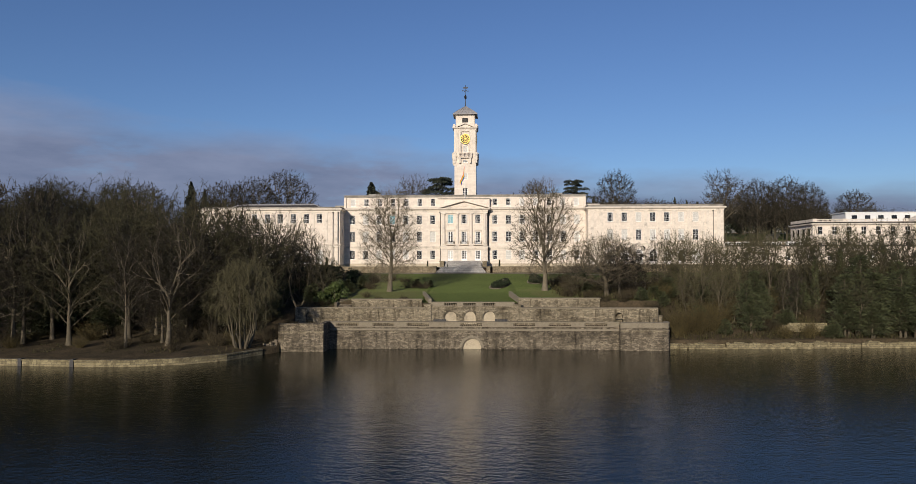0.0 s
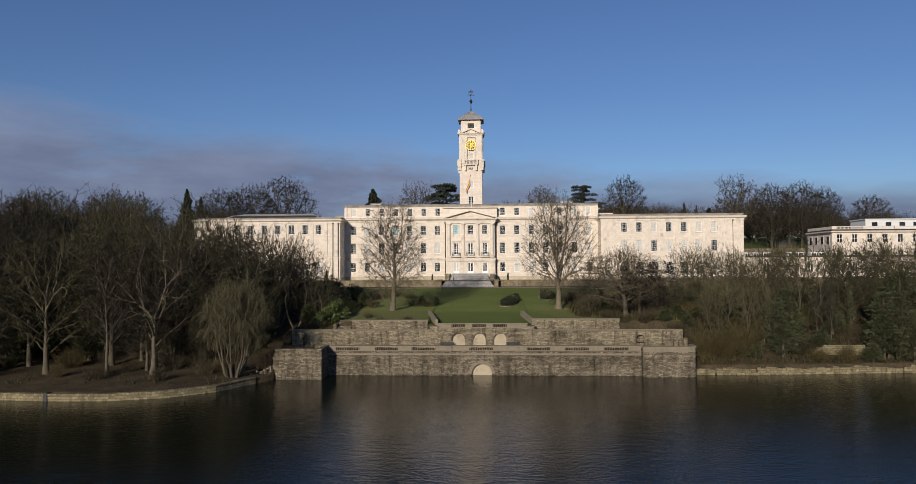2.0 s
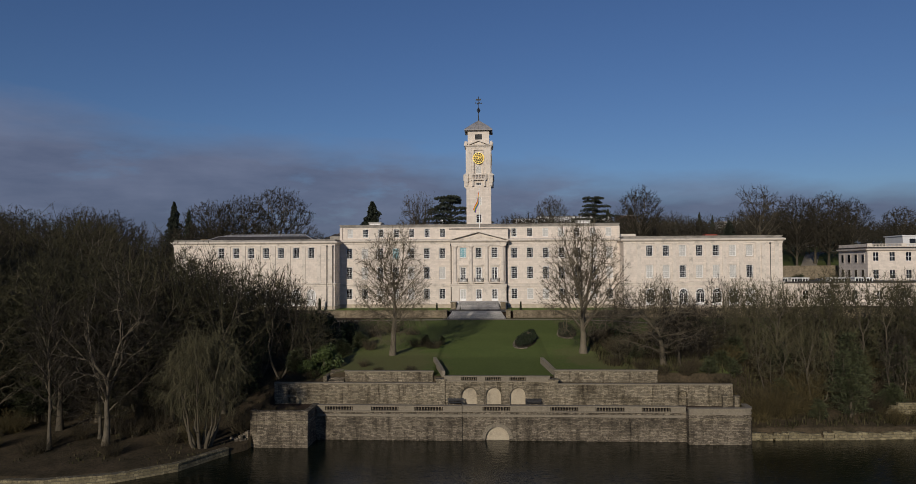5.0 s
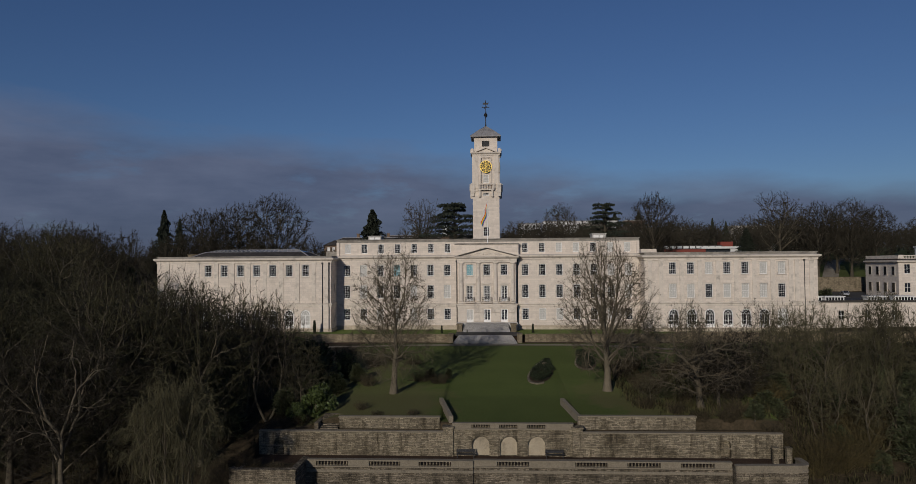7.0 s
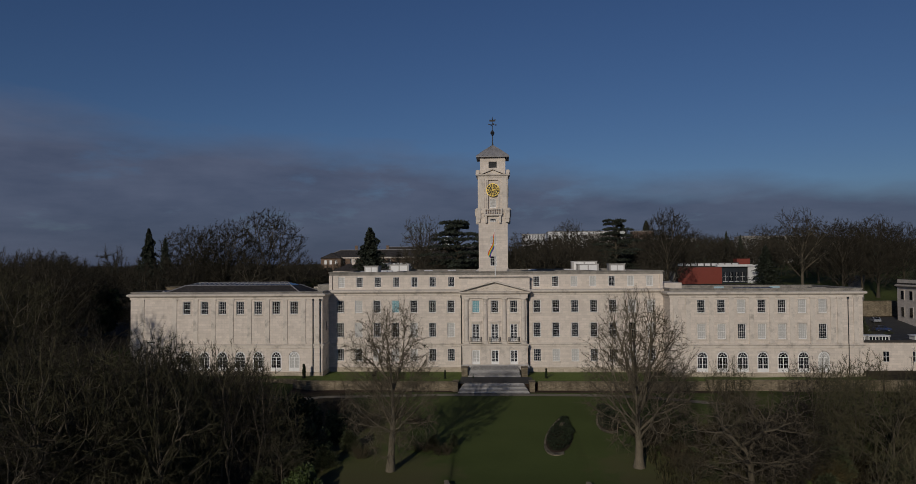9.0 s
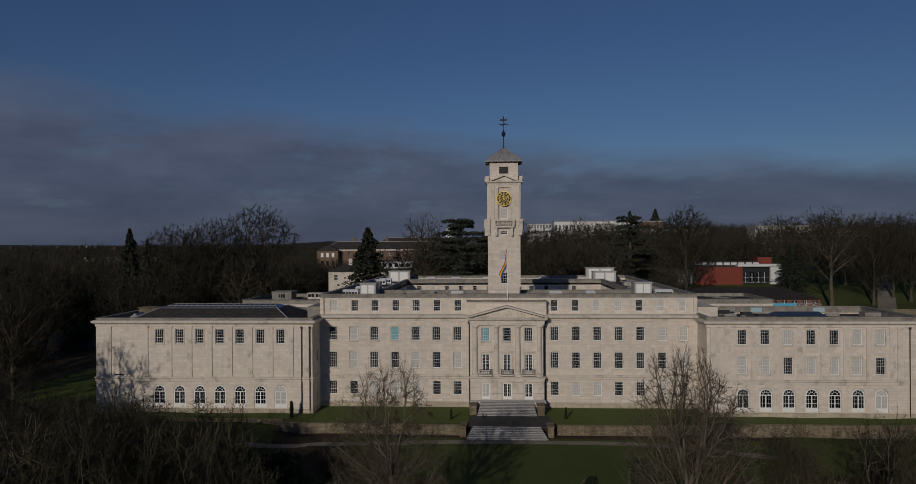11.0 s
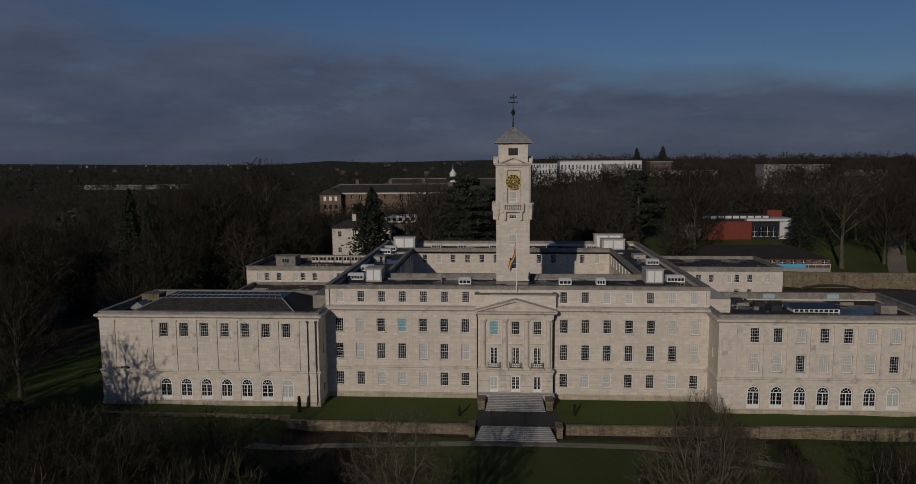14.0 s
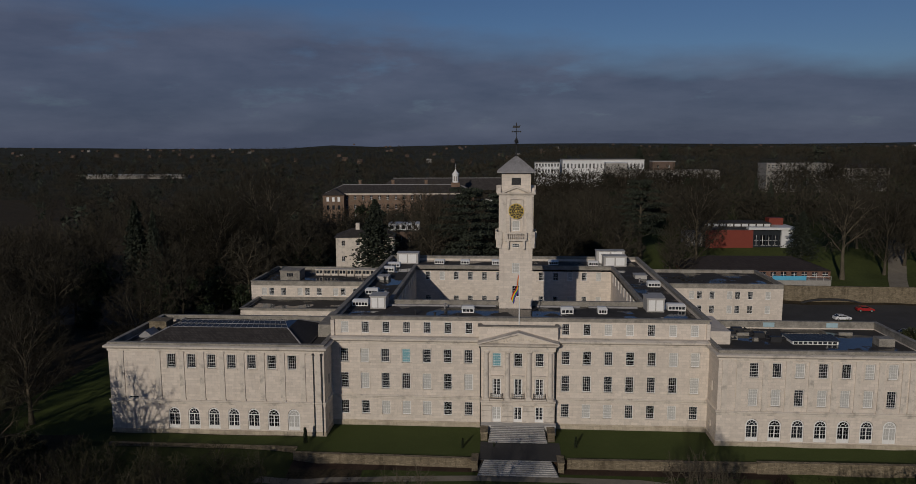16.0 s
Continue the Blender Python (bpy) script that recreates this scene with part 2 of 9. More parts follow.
M_REDPANEL = material("red_cladding", (0.20, 0.042, 0.027), 0.5, 0.08, 0.7, 5, 0.05)
M_WHITEPANEL = material("white_cladding", (0.64, 0.64, 0.63), 0.5, 0.06, 0.6, 5, 0.05)
M_GREYPANEL = material("grey_concrete", (0.34, 0.32, 0.29), 0.85, 0.18, 0.5, 8, 0.2, stain=0.3)
M_DARKPANEL = material("dark_glazed_front", (0.03, 0.035, 0.04), 0.2, 0.2, 0.6, 6, 0.05, spec=0.5)
M_PALEBLUE = material("pale_blue_panel", (0.36, 0.50, 0.55), 0.6, 0.08, 1, 5, 0.05)
M_BLUE = material("light_blue_hoarding", (0.10, 0.42, 0.62), 0.5, 0.1, 0.6, 5, 0.05)


def lawn():
    """Mown grass, worn to bare soil under the two lawn trees and along the east side."""
    m = material("mown_grass", (0.038, 0.046, 0.016), 0.9, 0.30, 0.12, 40, 0.6, spec=0.12, dark=(0.024, 0.031, 0.011))
    N, L = m.node_tree.nodes, m.node_tree.links
    b = N["Principled BSDF"]
    geo = N.new("ShaderNodeNewGeometry")
    n = N.new("ShaderNodeTexNoise")
    n.inputs["Scale"].default_value, n.inputs["Detail"].default_value, n.inputs["Roughness"].default_value = 0.35, 7, 0.65
    L.new(geo.outputs["Position"], n.inputs["Vector"])
    flat = N.new("ShaderNodeVectorMath")
    flat.operation = "MULTIPLY"
    flat.inputs[1].default_value = (1, 0.8, 0)
    L.new(geo.outputs["Position"], flat.inputs[0])
    worn = None
    for x, y, reach in ((-13.5, -54.5, 9.5), (-21.0, -57.0, 8.5), (19.5, -50.5, 6.5), (32.0, -42.0, 11.0), (27.0, -58.0, 9.0), (-25.0, -36.0, 13.0)):
        d = N.new("ShaderNodeVectorMath")
        d.operation = "DISTANCE"
        d.inputs[1].default_value = (x, y * 0.8, 0)
        L.new(flat.outputs[0], d.inputs[0])
        s = N.new("ShaderNodeMath")
        s.operation = "SUBTRACT"
        s.inputs[0].default_value = reach
        L.new(d.outputs["Value"], s.inputs[1])
        if worn is None:
            worn = s.outputs[0]
        else:
            k = N.new("ShaderNodeMath")
            k.operation = "MAXIMUM"
            L.new(worn, k.inputs[0])
            L.new(s.outputs[0], k.inputs[1])
            worn = k.outputs[0]
    edge_ = N.new("ShaderNodeMath")
    edge_.operation = "MULTIPLY_ADD"
    edge_.inputs[1].default_value = 14.0
    L.new(n.outputs["Fac"], edge_.inputs[0])
    L.new(worn, edge_.inputs[2])
    r = N.new("ShaderNodeMapRange")
    r.inputs["From Min"].default_value, r.inputs["From Max"].default_value = 5.5, 9.0
    L.new(edge_.outputs[0], r.inputs["Value"])
    mx = N.new("ShaderNodeMix")
    mx.data_type = "RGBA"
    L.new(r.outputs[0], mx.inputs[0])
    L.new(b.inputs["Base Color"].links[0].from_socket, mx.inputs[6])
    mx.inputs[7].default_value = (0.062, 0.047, 0.029, 1)
    L.new(mx.outputs[2], b.inputs["Base Color"])
    return m


def sheen(m, amount, tint):
    b = m.node_tree.nodes["Principled BSDF"]
    b.inputs["Sheen Weight"].default_value, b.inputs["Sheen Roughness"].default_value = amount, 0.5
    b.inputs["Sheen Tint"].default_value = (*tint, 1)
    return m


M_GRASS = sheen(lawn(), 0.36, (0.16, 0.22, 0.05))
M_MEADOW = material("rough_winter_grass", (0.07, 0.085, 0.024), 0.95, 0.35, 0.08, 30, 0.6, spec=0.15)
M_LITTER = material("leaf_litter", (0.068, 0.050, 0.031), 0.95, 0.5, 0.35, 9, 1.0, spec=0.12, dark=(0.020, 0.019, 0.010))
M_SOIL = material("bare_soil", (0.07, 0.045, 0.03), 0.95, 0.35, 0.4, 14, 0.8, spec=0.15)
M_ASPHALT = material("asphalt", (0.055, 0.054, 0.053), 0.85, 0.2, 0.3, 20, 0.3)
M_GRAVEL = material("gravel_path", (0.23, 0.20, 0.155), 0.95, 0.2, 0.5, 20, 0.4)
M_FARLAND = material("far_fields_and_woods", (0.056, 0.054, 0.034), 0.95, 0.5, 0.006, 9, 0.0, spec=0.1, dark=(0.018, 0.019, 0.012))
M_BARK = material("grey_brown_bark", (0.092, 0.075, 0.052), 0.9, 0.35, 1.5, 7, 0.6, per_object=0.25, dark=(0.045, 0.04, 0.026), stretch=(1, 1, 0.35))
M_PALEBARK = material("pale_bark", (0.110, 0.090, 0.064), 0.9, 0.3, 1.2, 7, 0.5, per_object=0.3, dark=(0.05, 0.044, 0.03), stretch=(1, 1, 0.35))
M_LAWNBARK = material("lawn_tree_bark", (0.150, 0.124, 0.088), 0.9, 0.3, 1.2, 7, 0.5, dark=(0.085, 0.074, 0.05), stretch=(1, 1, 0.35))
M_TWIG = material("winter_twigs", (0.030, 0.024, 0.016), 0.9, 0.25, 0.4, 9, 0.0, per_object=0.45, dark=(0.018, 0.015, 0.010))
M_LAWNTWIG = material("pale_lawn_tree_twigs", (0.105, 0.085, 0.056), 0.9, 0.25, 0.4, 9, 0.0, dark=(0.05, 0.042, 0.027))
M_FARTWIG = material("far_winter_twigs", (0.050, 0.043, 0.031), 0.95, 0.3, 0.02, 12, 0.0, dark=(0.024, 0.022, 0.015), spec=0.1, per_object=0.25)
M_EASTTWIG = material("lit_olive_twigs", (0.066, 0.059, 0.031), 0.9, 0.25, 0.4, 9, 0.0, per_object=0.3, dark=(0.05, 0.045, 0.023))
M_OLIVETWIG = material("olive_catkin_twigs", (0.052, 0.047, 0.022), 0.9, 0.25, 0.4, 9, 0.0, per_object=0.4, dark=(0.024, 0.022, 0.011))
M_LEAF = material("evergreen_leaves", (0.020, 0.029, 0.011), 0.7, 0.35, 0.7, 8, 0.0, per_island=0.5, dark=(0.009, 0.014, 0.005))
M_LAUREL = material("bright_laurel_leaves", (0.055, 0.076, 0.022), 0.5, 0.3, 0.7, 8, 0.0, per_island=0.5)
M_IVY = material("ivy_leaves", (0.050, 0.056, 0.024), 0.6, 0.3, 0.7, 8, 0.0, per_island=0.55)
M_CEDAR = material("cedar_needles", (0.036, 0.044, 0.029), 0.8, 0.3, 0.6, 8, 0.0, per_island=0.5)
M_BRACKEN = material("dead_bracken", (0.046, 0.037, 0.020), 0.95, 0.4, 0.12, 9, 0.0, per_island=0.6, dark=(0.036, 0.038, 0.016), spec=0.1)
M_YEW = material("dark_yew_sprays", (0.054, 0.059, 0.026), 0.7, 0.3, 0.5, 8, 0.0, per_island=0.5, dark=(0.026, 0.034, 0.014))
M_WITHY = material("yellow_withy_stems", (0.085, 0.066, 0.026), 0.9, 0.3, 0.5, 8, 0.0, per_island=0.4)
M_SCRUB = material("brown_scrub_stems", (0.060, 0.047, 0.026), 0.9, 0.3, 0.5, 8, 0.0, per_island=0.4)


def water_material():
    m = bpy.data.materials.new("lake_water")
    m.use_nodes = True
    N, L = m.node_tree.nodes, m.node_tree.links
    b = N["Principled BSDF"]
    b.inputs["Base Color"].default_value = (0.005, 0.0075, 0.0045, 1)
    b.inputs["Roughness"].default_value = 0.07
    b.inputs["IOR"].default_value = 1.333
    b.inputs["Specular IOR Level"].default_value = 0.37
    geo = N.new("ShaderNodeNewGeometry")
    hs = None
    for sc, st, amt in ((0.55, (1.0, 1.9, 1), 0.45), (1.3, (1.0, 1.8, 1), 0.42), (3.6, (1.0, 1.6, 1), 0.22), (0.05, (1, 1, 1), 0.5)):
        mp = N.new("ShaderNodeMapping")
        mp.inputs["Scale"].default_value = st
        mp.inputs["Rotation"].default_value = (0, 0, 0.3 * sc)
        L.new(geo.outputs["Position"], mp.inputs["Vector"])
        n = N.new("ShaderNodeTexNoise")
        n.inputs["Scale"].default_value, n.inputs["Detail"].default_value, n.inputs["Roughness"].default_value = sc, 3, 0.55
        L.new(mp.outputs[0], n.inputs["Vector"])
        k = N.new("ShaderNodeMath")
        k.operation = "MULTIPLY"
        k.inputs[1].default_value = amt
        L.new(n.outputs["Fac"], k.inputs[0])
        if hs is None:
            hs = k.outputs[0]
        else:
            a = N.new("ShaderNodeMath")
            L.new(hs, a.inputs[0])
            L.new(k.outputs[0], a.inputs[1])
            hs = a.outputs[0]
    bp = N.new("ShaderNodeBump")
    bp.inputs["Strength"].default_value, bp.inputs["Distance"].default_value = 0.17, 0.5
    L.new(hs, bp.inputs["Height"])
    L.new(bp.outputs[0], b.inputs["Normal"])
    return m


def roof_felt():
    """Dark flat roofing with standing puddles: smooth where it is wet."""
    m = material("wet_roof_felt", (0.058, 0.052, 0.046), 0.7, 0.25, 0.4, 10, 0.1, stain=0.3)
    N, L = m.node_tree.nodes, m.node_tree.links
    geo = N.new("ShaderNodeNewGeometry")
    n = N.new("ShaderNodeTexNoise")
    n.inputs["Scale"].default_value, n.inputs["Detail"].default_value = 0.16, 3
    L.new(geo.outputs["Position"], n.inputs["Vector"])
    r = N.new("ShaderNodeMapRange")
    r.inputs["From Min"].default_value, r.inputs["From Max"].default_value = 0.515, 0.55
    r.inputs["To Min"].default_value, r.inputs["To Max"].default_value = 0.88, 0.05
    L.new(n.outputs["Fac"], r.inputs["Value"])
    L.new(r.outputs[0], N["Principled BSDF"].inputs["Roughness"])
    return m


M_WATER, M_FELT = water_material(), roof_felt()


# ---- mesh tools ----
class Mesh:
    """Vertices and faces gathered piece by piece, with a pose for the pieces that follow."""

    def __init__(self):
        self.v, self.f, self.m, self.slot, self.smooth = [], [], None, [], False
        self.now = 0

    def put(self, pts, faces):
        k = len(self.v)
        self.v += [tuple(self.m @ Vector(p)) for p in pts] if self.m else [tuple(p) for p in pts]
        self.f += [tuple(k + i for i in q) for q in faces]
        self.slot += [self.now] * len(faces)
        return self

    def box(self, x0, x1, y0, y1, z0, z1, top=0.0):
        t = top
        return self.put([(x0, y0, z0), (x1, y0, z0), (x1, y1, z0), (x0, y1, z0), (x0 + t, y0 + t, z1), (x1 - t, y0 + t, z1), (x1 - t, y1 - t, z1), (x0 + t, y1 - t, z1)],
                        [(0, 3, 2, 1), (4, 5, 6, 7), (0, 1, 5, 4), (1, 2, 6, 5), (2, 3, 7, 6), (3, 0, 4, 7)])

    def quad(self, *pts):
        return self.put(pts, [tuple(range(len(pts)))])

    def lathe(self, x, y, profile, n=10):
        """A turned piece round a vertical axis; profile of (radius, z)."""
        pts = [(x + r * math.cos(2 * math.pi * i / n), y + r * math.sin(2 * math.pi * i / n), z) for r, z in profile for i in range(n)]
        fs = [(j * n + i, j * n + (i + 1) % n, (j + 1) * n + (i + 1) % n, (j + 1) * n + i) for j in range(len(profile) - 1) for i in range(n)]
        fs += [tuple(range(n))[::-1], tuple(range((len(profile) - 1) * n, len(profile) * n))]
        return self.put(pts, fs)

    def slab(self, outline, z0, z1):
        """An upright prism over a plan outline, counter-clockwise."""
        n = len(outline)
        return self.put([(x, y, z0) for x, y in outline] + [(x, y, z1) for x, y in outline],
                        [tuple(range(n))[::-1], tuple(range(n, 2 * n))] + [(i, (i + 1) % n, n + (i + 1) % n, n + i) for i in range(n)])

    def front(self, outline, y0, y1):
        """A prism with its outline (x, z) in an upright plane, from y0 back to y1."""
        n = len(outline)
        return self.put([(x, y0, z) for x, z in outline] + [(x, y1, z) for x, z in outline],
                        [tuple(range(n)), tuple(range(n, 2 * n))[::-1]] + [((i + 1) % n, i, n + i, n + (i + 1) % n) for i in range(n)])

    def mould(self, path, profile, closed=False):
        """A moulding: profile (out, z) swept along a plan path, outwards to the right of the way, mitred."""
        n, k = len(path), len(profile)
        rows = []
        for i in range(n):
            a = Vector(path[i - 1]) if (i or closed) else None
            p = Vector(path[i])
            c = Vector(path[(i + 1) % n]) if (i < n - 1 or closed) else None
            d1 = (p - a).normalized() if a is not None else (c - p).normalized()
            d2 = (c - p).normalized() if c is not None else d1
            n1, n2 = Vector((d1.y, -d1.x)), Vector((d2.y, -d2.x))
            mit = (n1 + n2) / max(0.2, 1 + n1.dot(n2))
            rows.append([(p.x + mit.x * o, p.y + mit.y * o, z) for o, z in profile])
        pts = [q for r in rows for q in r]
        fs = []
        for i in range(n if closed else n - 1):
            j = (i + 1) % n
            fs += [(i * k + s, j * k + s, j * k + s + 1, i * k + s + 1) for s in range(k - 1)]
        if not closed:
            fs += [tuple(range(k)), tuple(range((n - 1) * k, n * k))[::-1]]
        return self.put(pts, fs)

    def wall(self, u0, u1, z0, z1, holes, thick=0.6, reveal=None):
        """An upright wall in the plane y = 0, looking to -y, with real openings (u0, u1, z0, z1) through it."""
        us = sorted({u0, u1, *[h[0] for h in holes], *[h[1] for h in holes]})
        zs = sorted({z0, z1, *[h[2] for h in holes], *[h[3] for h in holes]})
        for a, b in zip(us, us[1:]):
            for c, d in zip(zs, zs[1:]):
                mu, mz = (a + b) / 2, (c + d) / 2
                if any(h[0] < mu < h[1] and h[2] < mz < h[3] for h in holes):
                    continue
                self.quad((a, 0, c), (b, 0, c), (b, 0, d), (a, 0, d))
                self.quad((b, thick, c), (a, thick, c), (a, thick, d), (b, thick, d))
        for a, b, c, d in holes:
            self.quad((a, 0, c), (a, thick, c), (b, thick, c), (b, 0, c)[0:3])
            self.quad((a, 0, d), (b, 0, d), (b, thick, d), (a, thick, d))
            self.quad((a, 0, c), (a, 0, d), (a, thick, d), (a, thick, c))
            self.quad((b, 0, c), (b, thick, c), (b, thick, d), (b, 0, d))
        self.quad((u0, 0, z0), (u0, 0, z1), (u0, thick, z1), (u0, thick, z0))
        self.quad((u1, 0, z0), (u1, thick, z0), (u1, thick, z1), (u1, 0, z1))
        self.quad((u0, 0, z1), (u1, 0, z1), (u1, thick, z1), (u0, thick, z1))
        return self

    def spandrels(self, cx, r, zs, thick=0.6, n=8):
        """Fills the square head of an opening down to a half-round arch of radius r sprung at zs."""
        for s in (-1, 1):
            arc = [(cx + s * r * math.cos(math.pi / 2 * i / n), zs + r * math.sin(math.pi / 2 * i / n)) for i in range(n + 1)]
            for (xa, za), (xb, zb) in zip(arc, arc[1:]):
                self.quad((xa, 0, za), (xb, 0, zb), (cx + s * r, 0, zs + r))
                self.quad((xa, 0, za), (xa, thick, za), (xb, thick, zb), (xb, 0, zb))
        return self

    def weld(self):
        """Joins faces that share corners."""
        at, move, v = {}, [], []
        for p in self.v:
            k = tuple(round(c, 3) for c in p)
            if k not in at:
                at[k] = len(v)
                v.append(p)
            move.append(at[k])
        self.v, self.f = v, [tuple(move[i] for i in q) for q in self.f]
        return self

    def tube(self, pts, radii, n):
        """A bent, tapering stem."""
        k = len(self.v)
        m = len(pts)
        for i, p in enumerate(pts):
            d = (pts[min(i + 1, m - 1)] - pts[max(i - 1, 0)])
            s = d.orthogonal().normalized()
            t = d.cross(s).normalized()
            for j in range(n):
                a = 2 * math.pi * j / n
                self.v.append(tuple(p + (s * math.cos(a) + t * math.sin(a)) * radii[i]))
        for i in range(m - 1):
            for j in range(n):
                self.f.append((k + i * n + j, k + i * n + (j + 1) % n, k + (i + 1) * n + (j + 1) % n, k + (i + 1) * n + j))
        self.slot += [self.now] * (n * (m - 1))
        return self


def data_of(name, mesh, mats, smooth=False):
    me = bpy.data.meshes.new(name)
    me.from_pydata(mesh.v, [], mesh.f)
    for m in mats if isinstance(mats, (list, tuple)) else [mats]:
        me.materials.append(m)
    if isinstance(mats, (list, tuple)) and len(mats) > 1:
        me.polygons.foreach_set("material_index", mesh.slot)
    if smooth:
        me.polygons.foreach_set("use_smooth", [True] * len(me.polygons))
    me.update()
    return me


def thing(name, label, category, group="", kind="", at=(0, 0, 0)):
    ob = new(name)
    ob.location = at
    ob.empty_display_size = 0.3
    return tagged(ob, label, category, group, kind)


def part(name, mesh, mat, parent, label="", smooth=False):
    ob = new(name, mesh if isinstance(mesh, bpy.types.Mesh) else data_of(name, mesh, mat, smooth))
    ob.parent = parent
    if label:
        ob["label"] = label
    return ob


def solid(name, mesh, mat, label, category, group="", kind="", smooth=False):
    return tagged(new(name, data_of(name, mesh, mat, smooth)), label, category, group, kind)


def smooth01(a, b, x):
    t = np.clip((x - a) / (b - a), 0, 1)
    return t * t * (3 - 2 * t)


# ---- ground ----
BANK_X = [-9000, -400, -139.5, -89.1, -61.2, -50.3, -44.1, -37.3, -32.5, -29.65, -27.8, -27.7, 35.6, 35.7, 50, 65, 140, 400, 9000]
BANK_Y = [-60, -62, -82.2, -88.1, -90.5, -91.4, -91.2, -88.8, -84.5, -77.8, -75.2, -68.6, -68.6, -67.6, -66.9, -65.2, -60, -58, -60]
LAKE = -0.76


def skew(y):
    """The garden's axis runs slightly askew to the building's and its slope a little steeper: shift east and down at y."""
    w = smooth01(-14.0, -30.0, np.asarray(y, float))
    return -0.014 * np.maximum(y, -95.0) * w, 0.011 * np.maximum(y, -69.0) * w


def bank_y(x):
    return np.interp(x, BANK_X, BANK_Y)


def height(x, y):
    """The lie of the land in metres over the lake."""
    x, y = np.asarray(x, float), np.asarray(y, float)
    d = y - bank_y(x)
    left = np.interp(d, [0, 3, 20, 40, 60, 76, 90], [0.85, 1.0, 2.2, 5.0, 9.0, 12.0, 12.4])
    right = np.interp(d, [0, 2, 12, 28, 46, 54.2], [1.3, 1.6, 4.4, 7.8, 10.6, 11.2])
    side = np.interp(y, [-62, -52, -41, -30, -20, -16.5, -13], [7.55, 8.6, 9.0, 9.7, 10.7, 11.0, 11.1])
    mid = np.interp(y, [-63.7, -52, -41, -30, -20, -16.5, -13], [6.95, 8.4, 8.9, 9.7, 10.7, 11.0, 11.1])
    strip = (x > -5.4) & (x < 11.4)
    lawn = np.where(strip, mid, side)
    west = np.interp(y, [-62, -52, -40, -20, -13], [6.4, 7.0, 8.2, 10.7, 11.1])
    lawn = np.where(x < -18, west + (lawn - west) * smooth01(-23.5, -18.2, x), lawn)
    lawn = np.where((y < -62.05) & ~strip, 6.4, lawn)
    lawn = np.where(y < np.where(strip, -62.5, -62.95), 3.55, lawn)
    wl = smooth01(-40, -27.75, x) * np.where(x < -27.75, smooth01(-66, -50, y), 1)
    wr = (1 - smooth01(35.65, 46, x)) * np.where(x > 35.65, smooth01(-62, -46, y), 1)
    z = np.where(x < 0, left + (lawn - left) * wl, right + (lawn - right) * wr)
    z = np.where((y > -13.05) & (x > -35), np.maximum(z, 12.4), z)
    z = np.where((y > -11.0) & (x <= -35), np.maximum(z, 12.4), z)
    east = smooth01(-60, 70, x)
    rise = np.interp(y, [30, 62, 80, 106, 126, 160, 200, 300, 450, 640, 1200, 3000], [0, 2.5, 4.5, 8, 12.9, 14.5, 16, 20, 26, 30, 21, 16])
    low = np.interp(y, [30, 80, 200, 400, 1200, 3000], [0, 1.5, 5, 6, 6, 14])
    z = z + np.where(y > 30, low + (rise - low) * east, 0)
    z = z + np.where(y > 1500, smooth01(1500, 6000, y) * (16 + 14 * np.sin(x / 1700.0) + 10 * np.sin(x / 610.0 + 1.3)), 0)
    z = z + 34 * np.exp(-((x + 980) / 130.0) ** 2 - ((y - 4000) / 300.0) ** 2)
    z = z + 8.5 * np.exp(-((x - 60) / 48.0) ** 2 - ((y - 282) / 34.0) ** 2)
    z = np.where(y < bank_y(x) + 0.02, -2.0, z)
    return np.where(y < -330, 1.5, z)


def ground_z(x, y):
    return float(height(x, y))


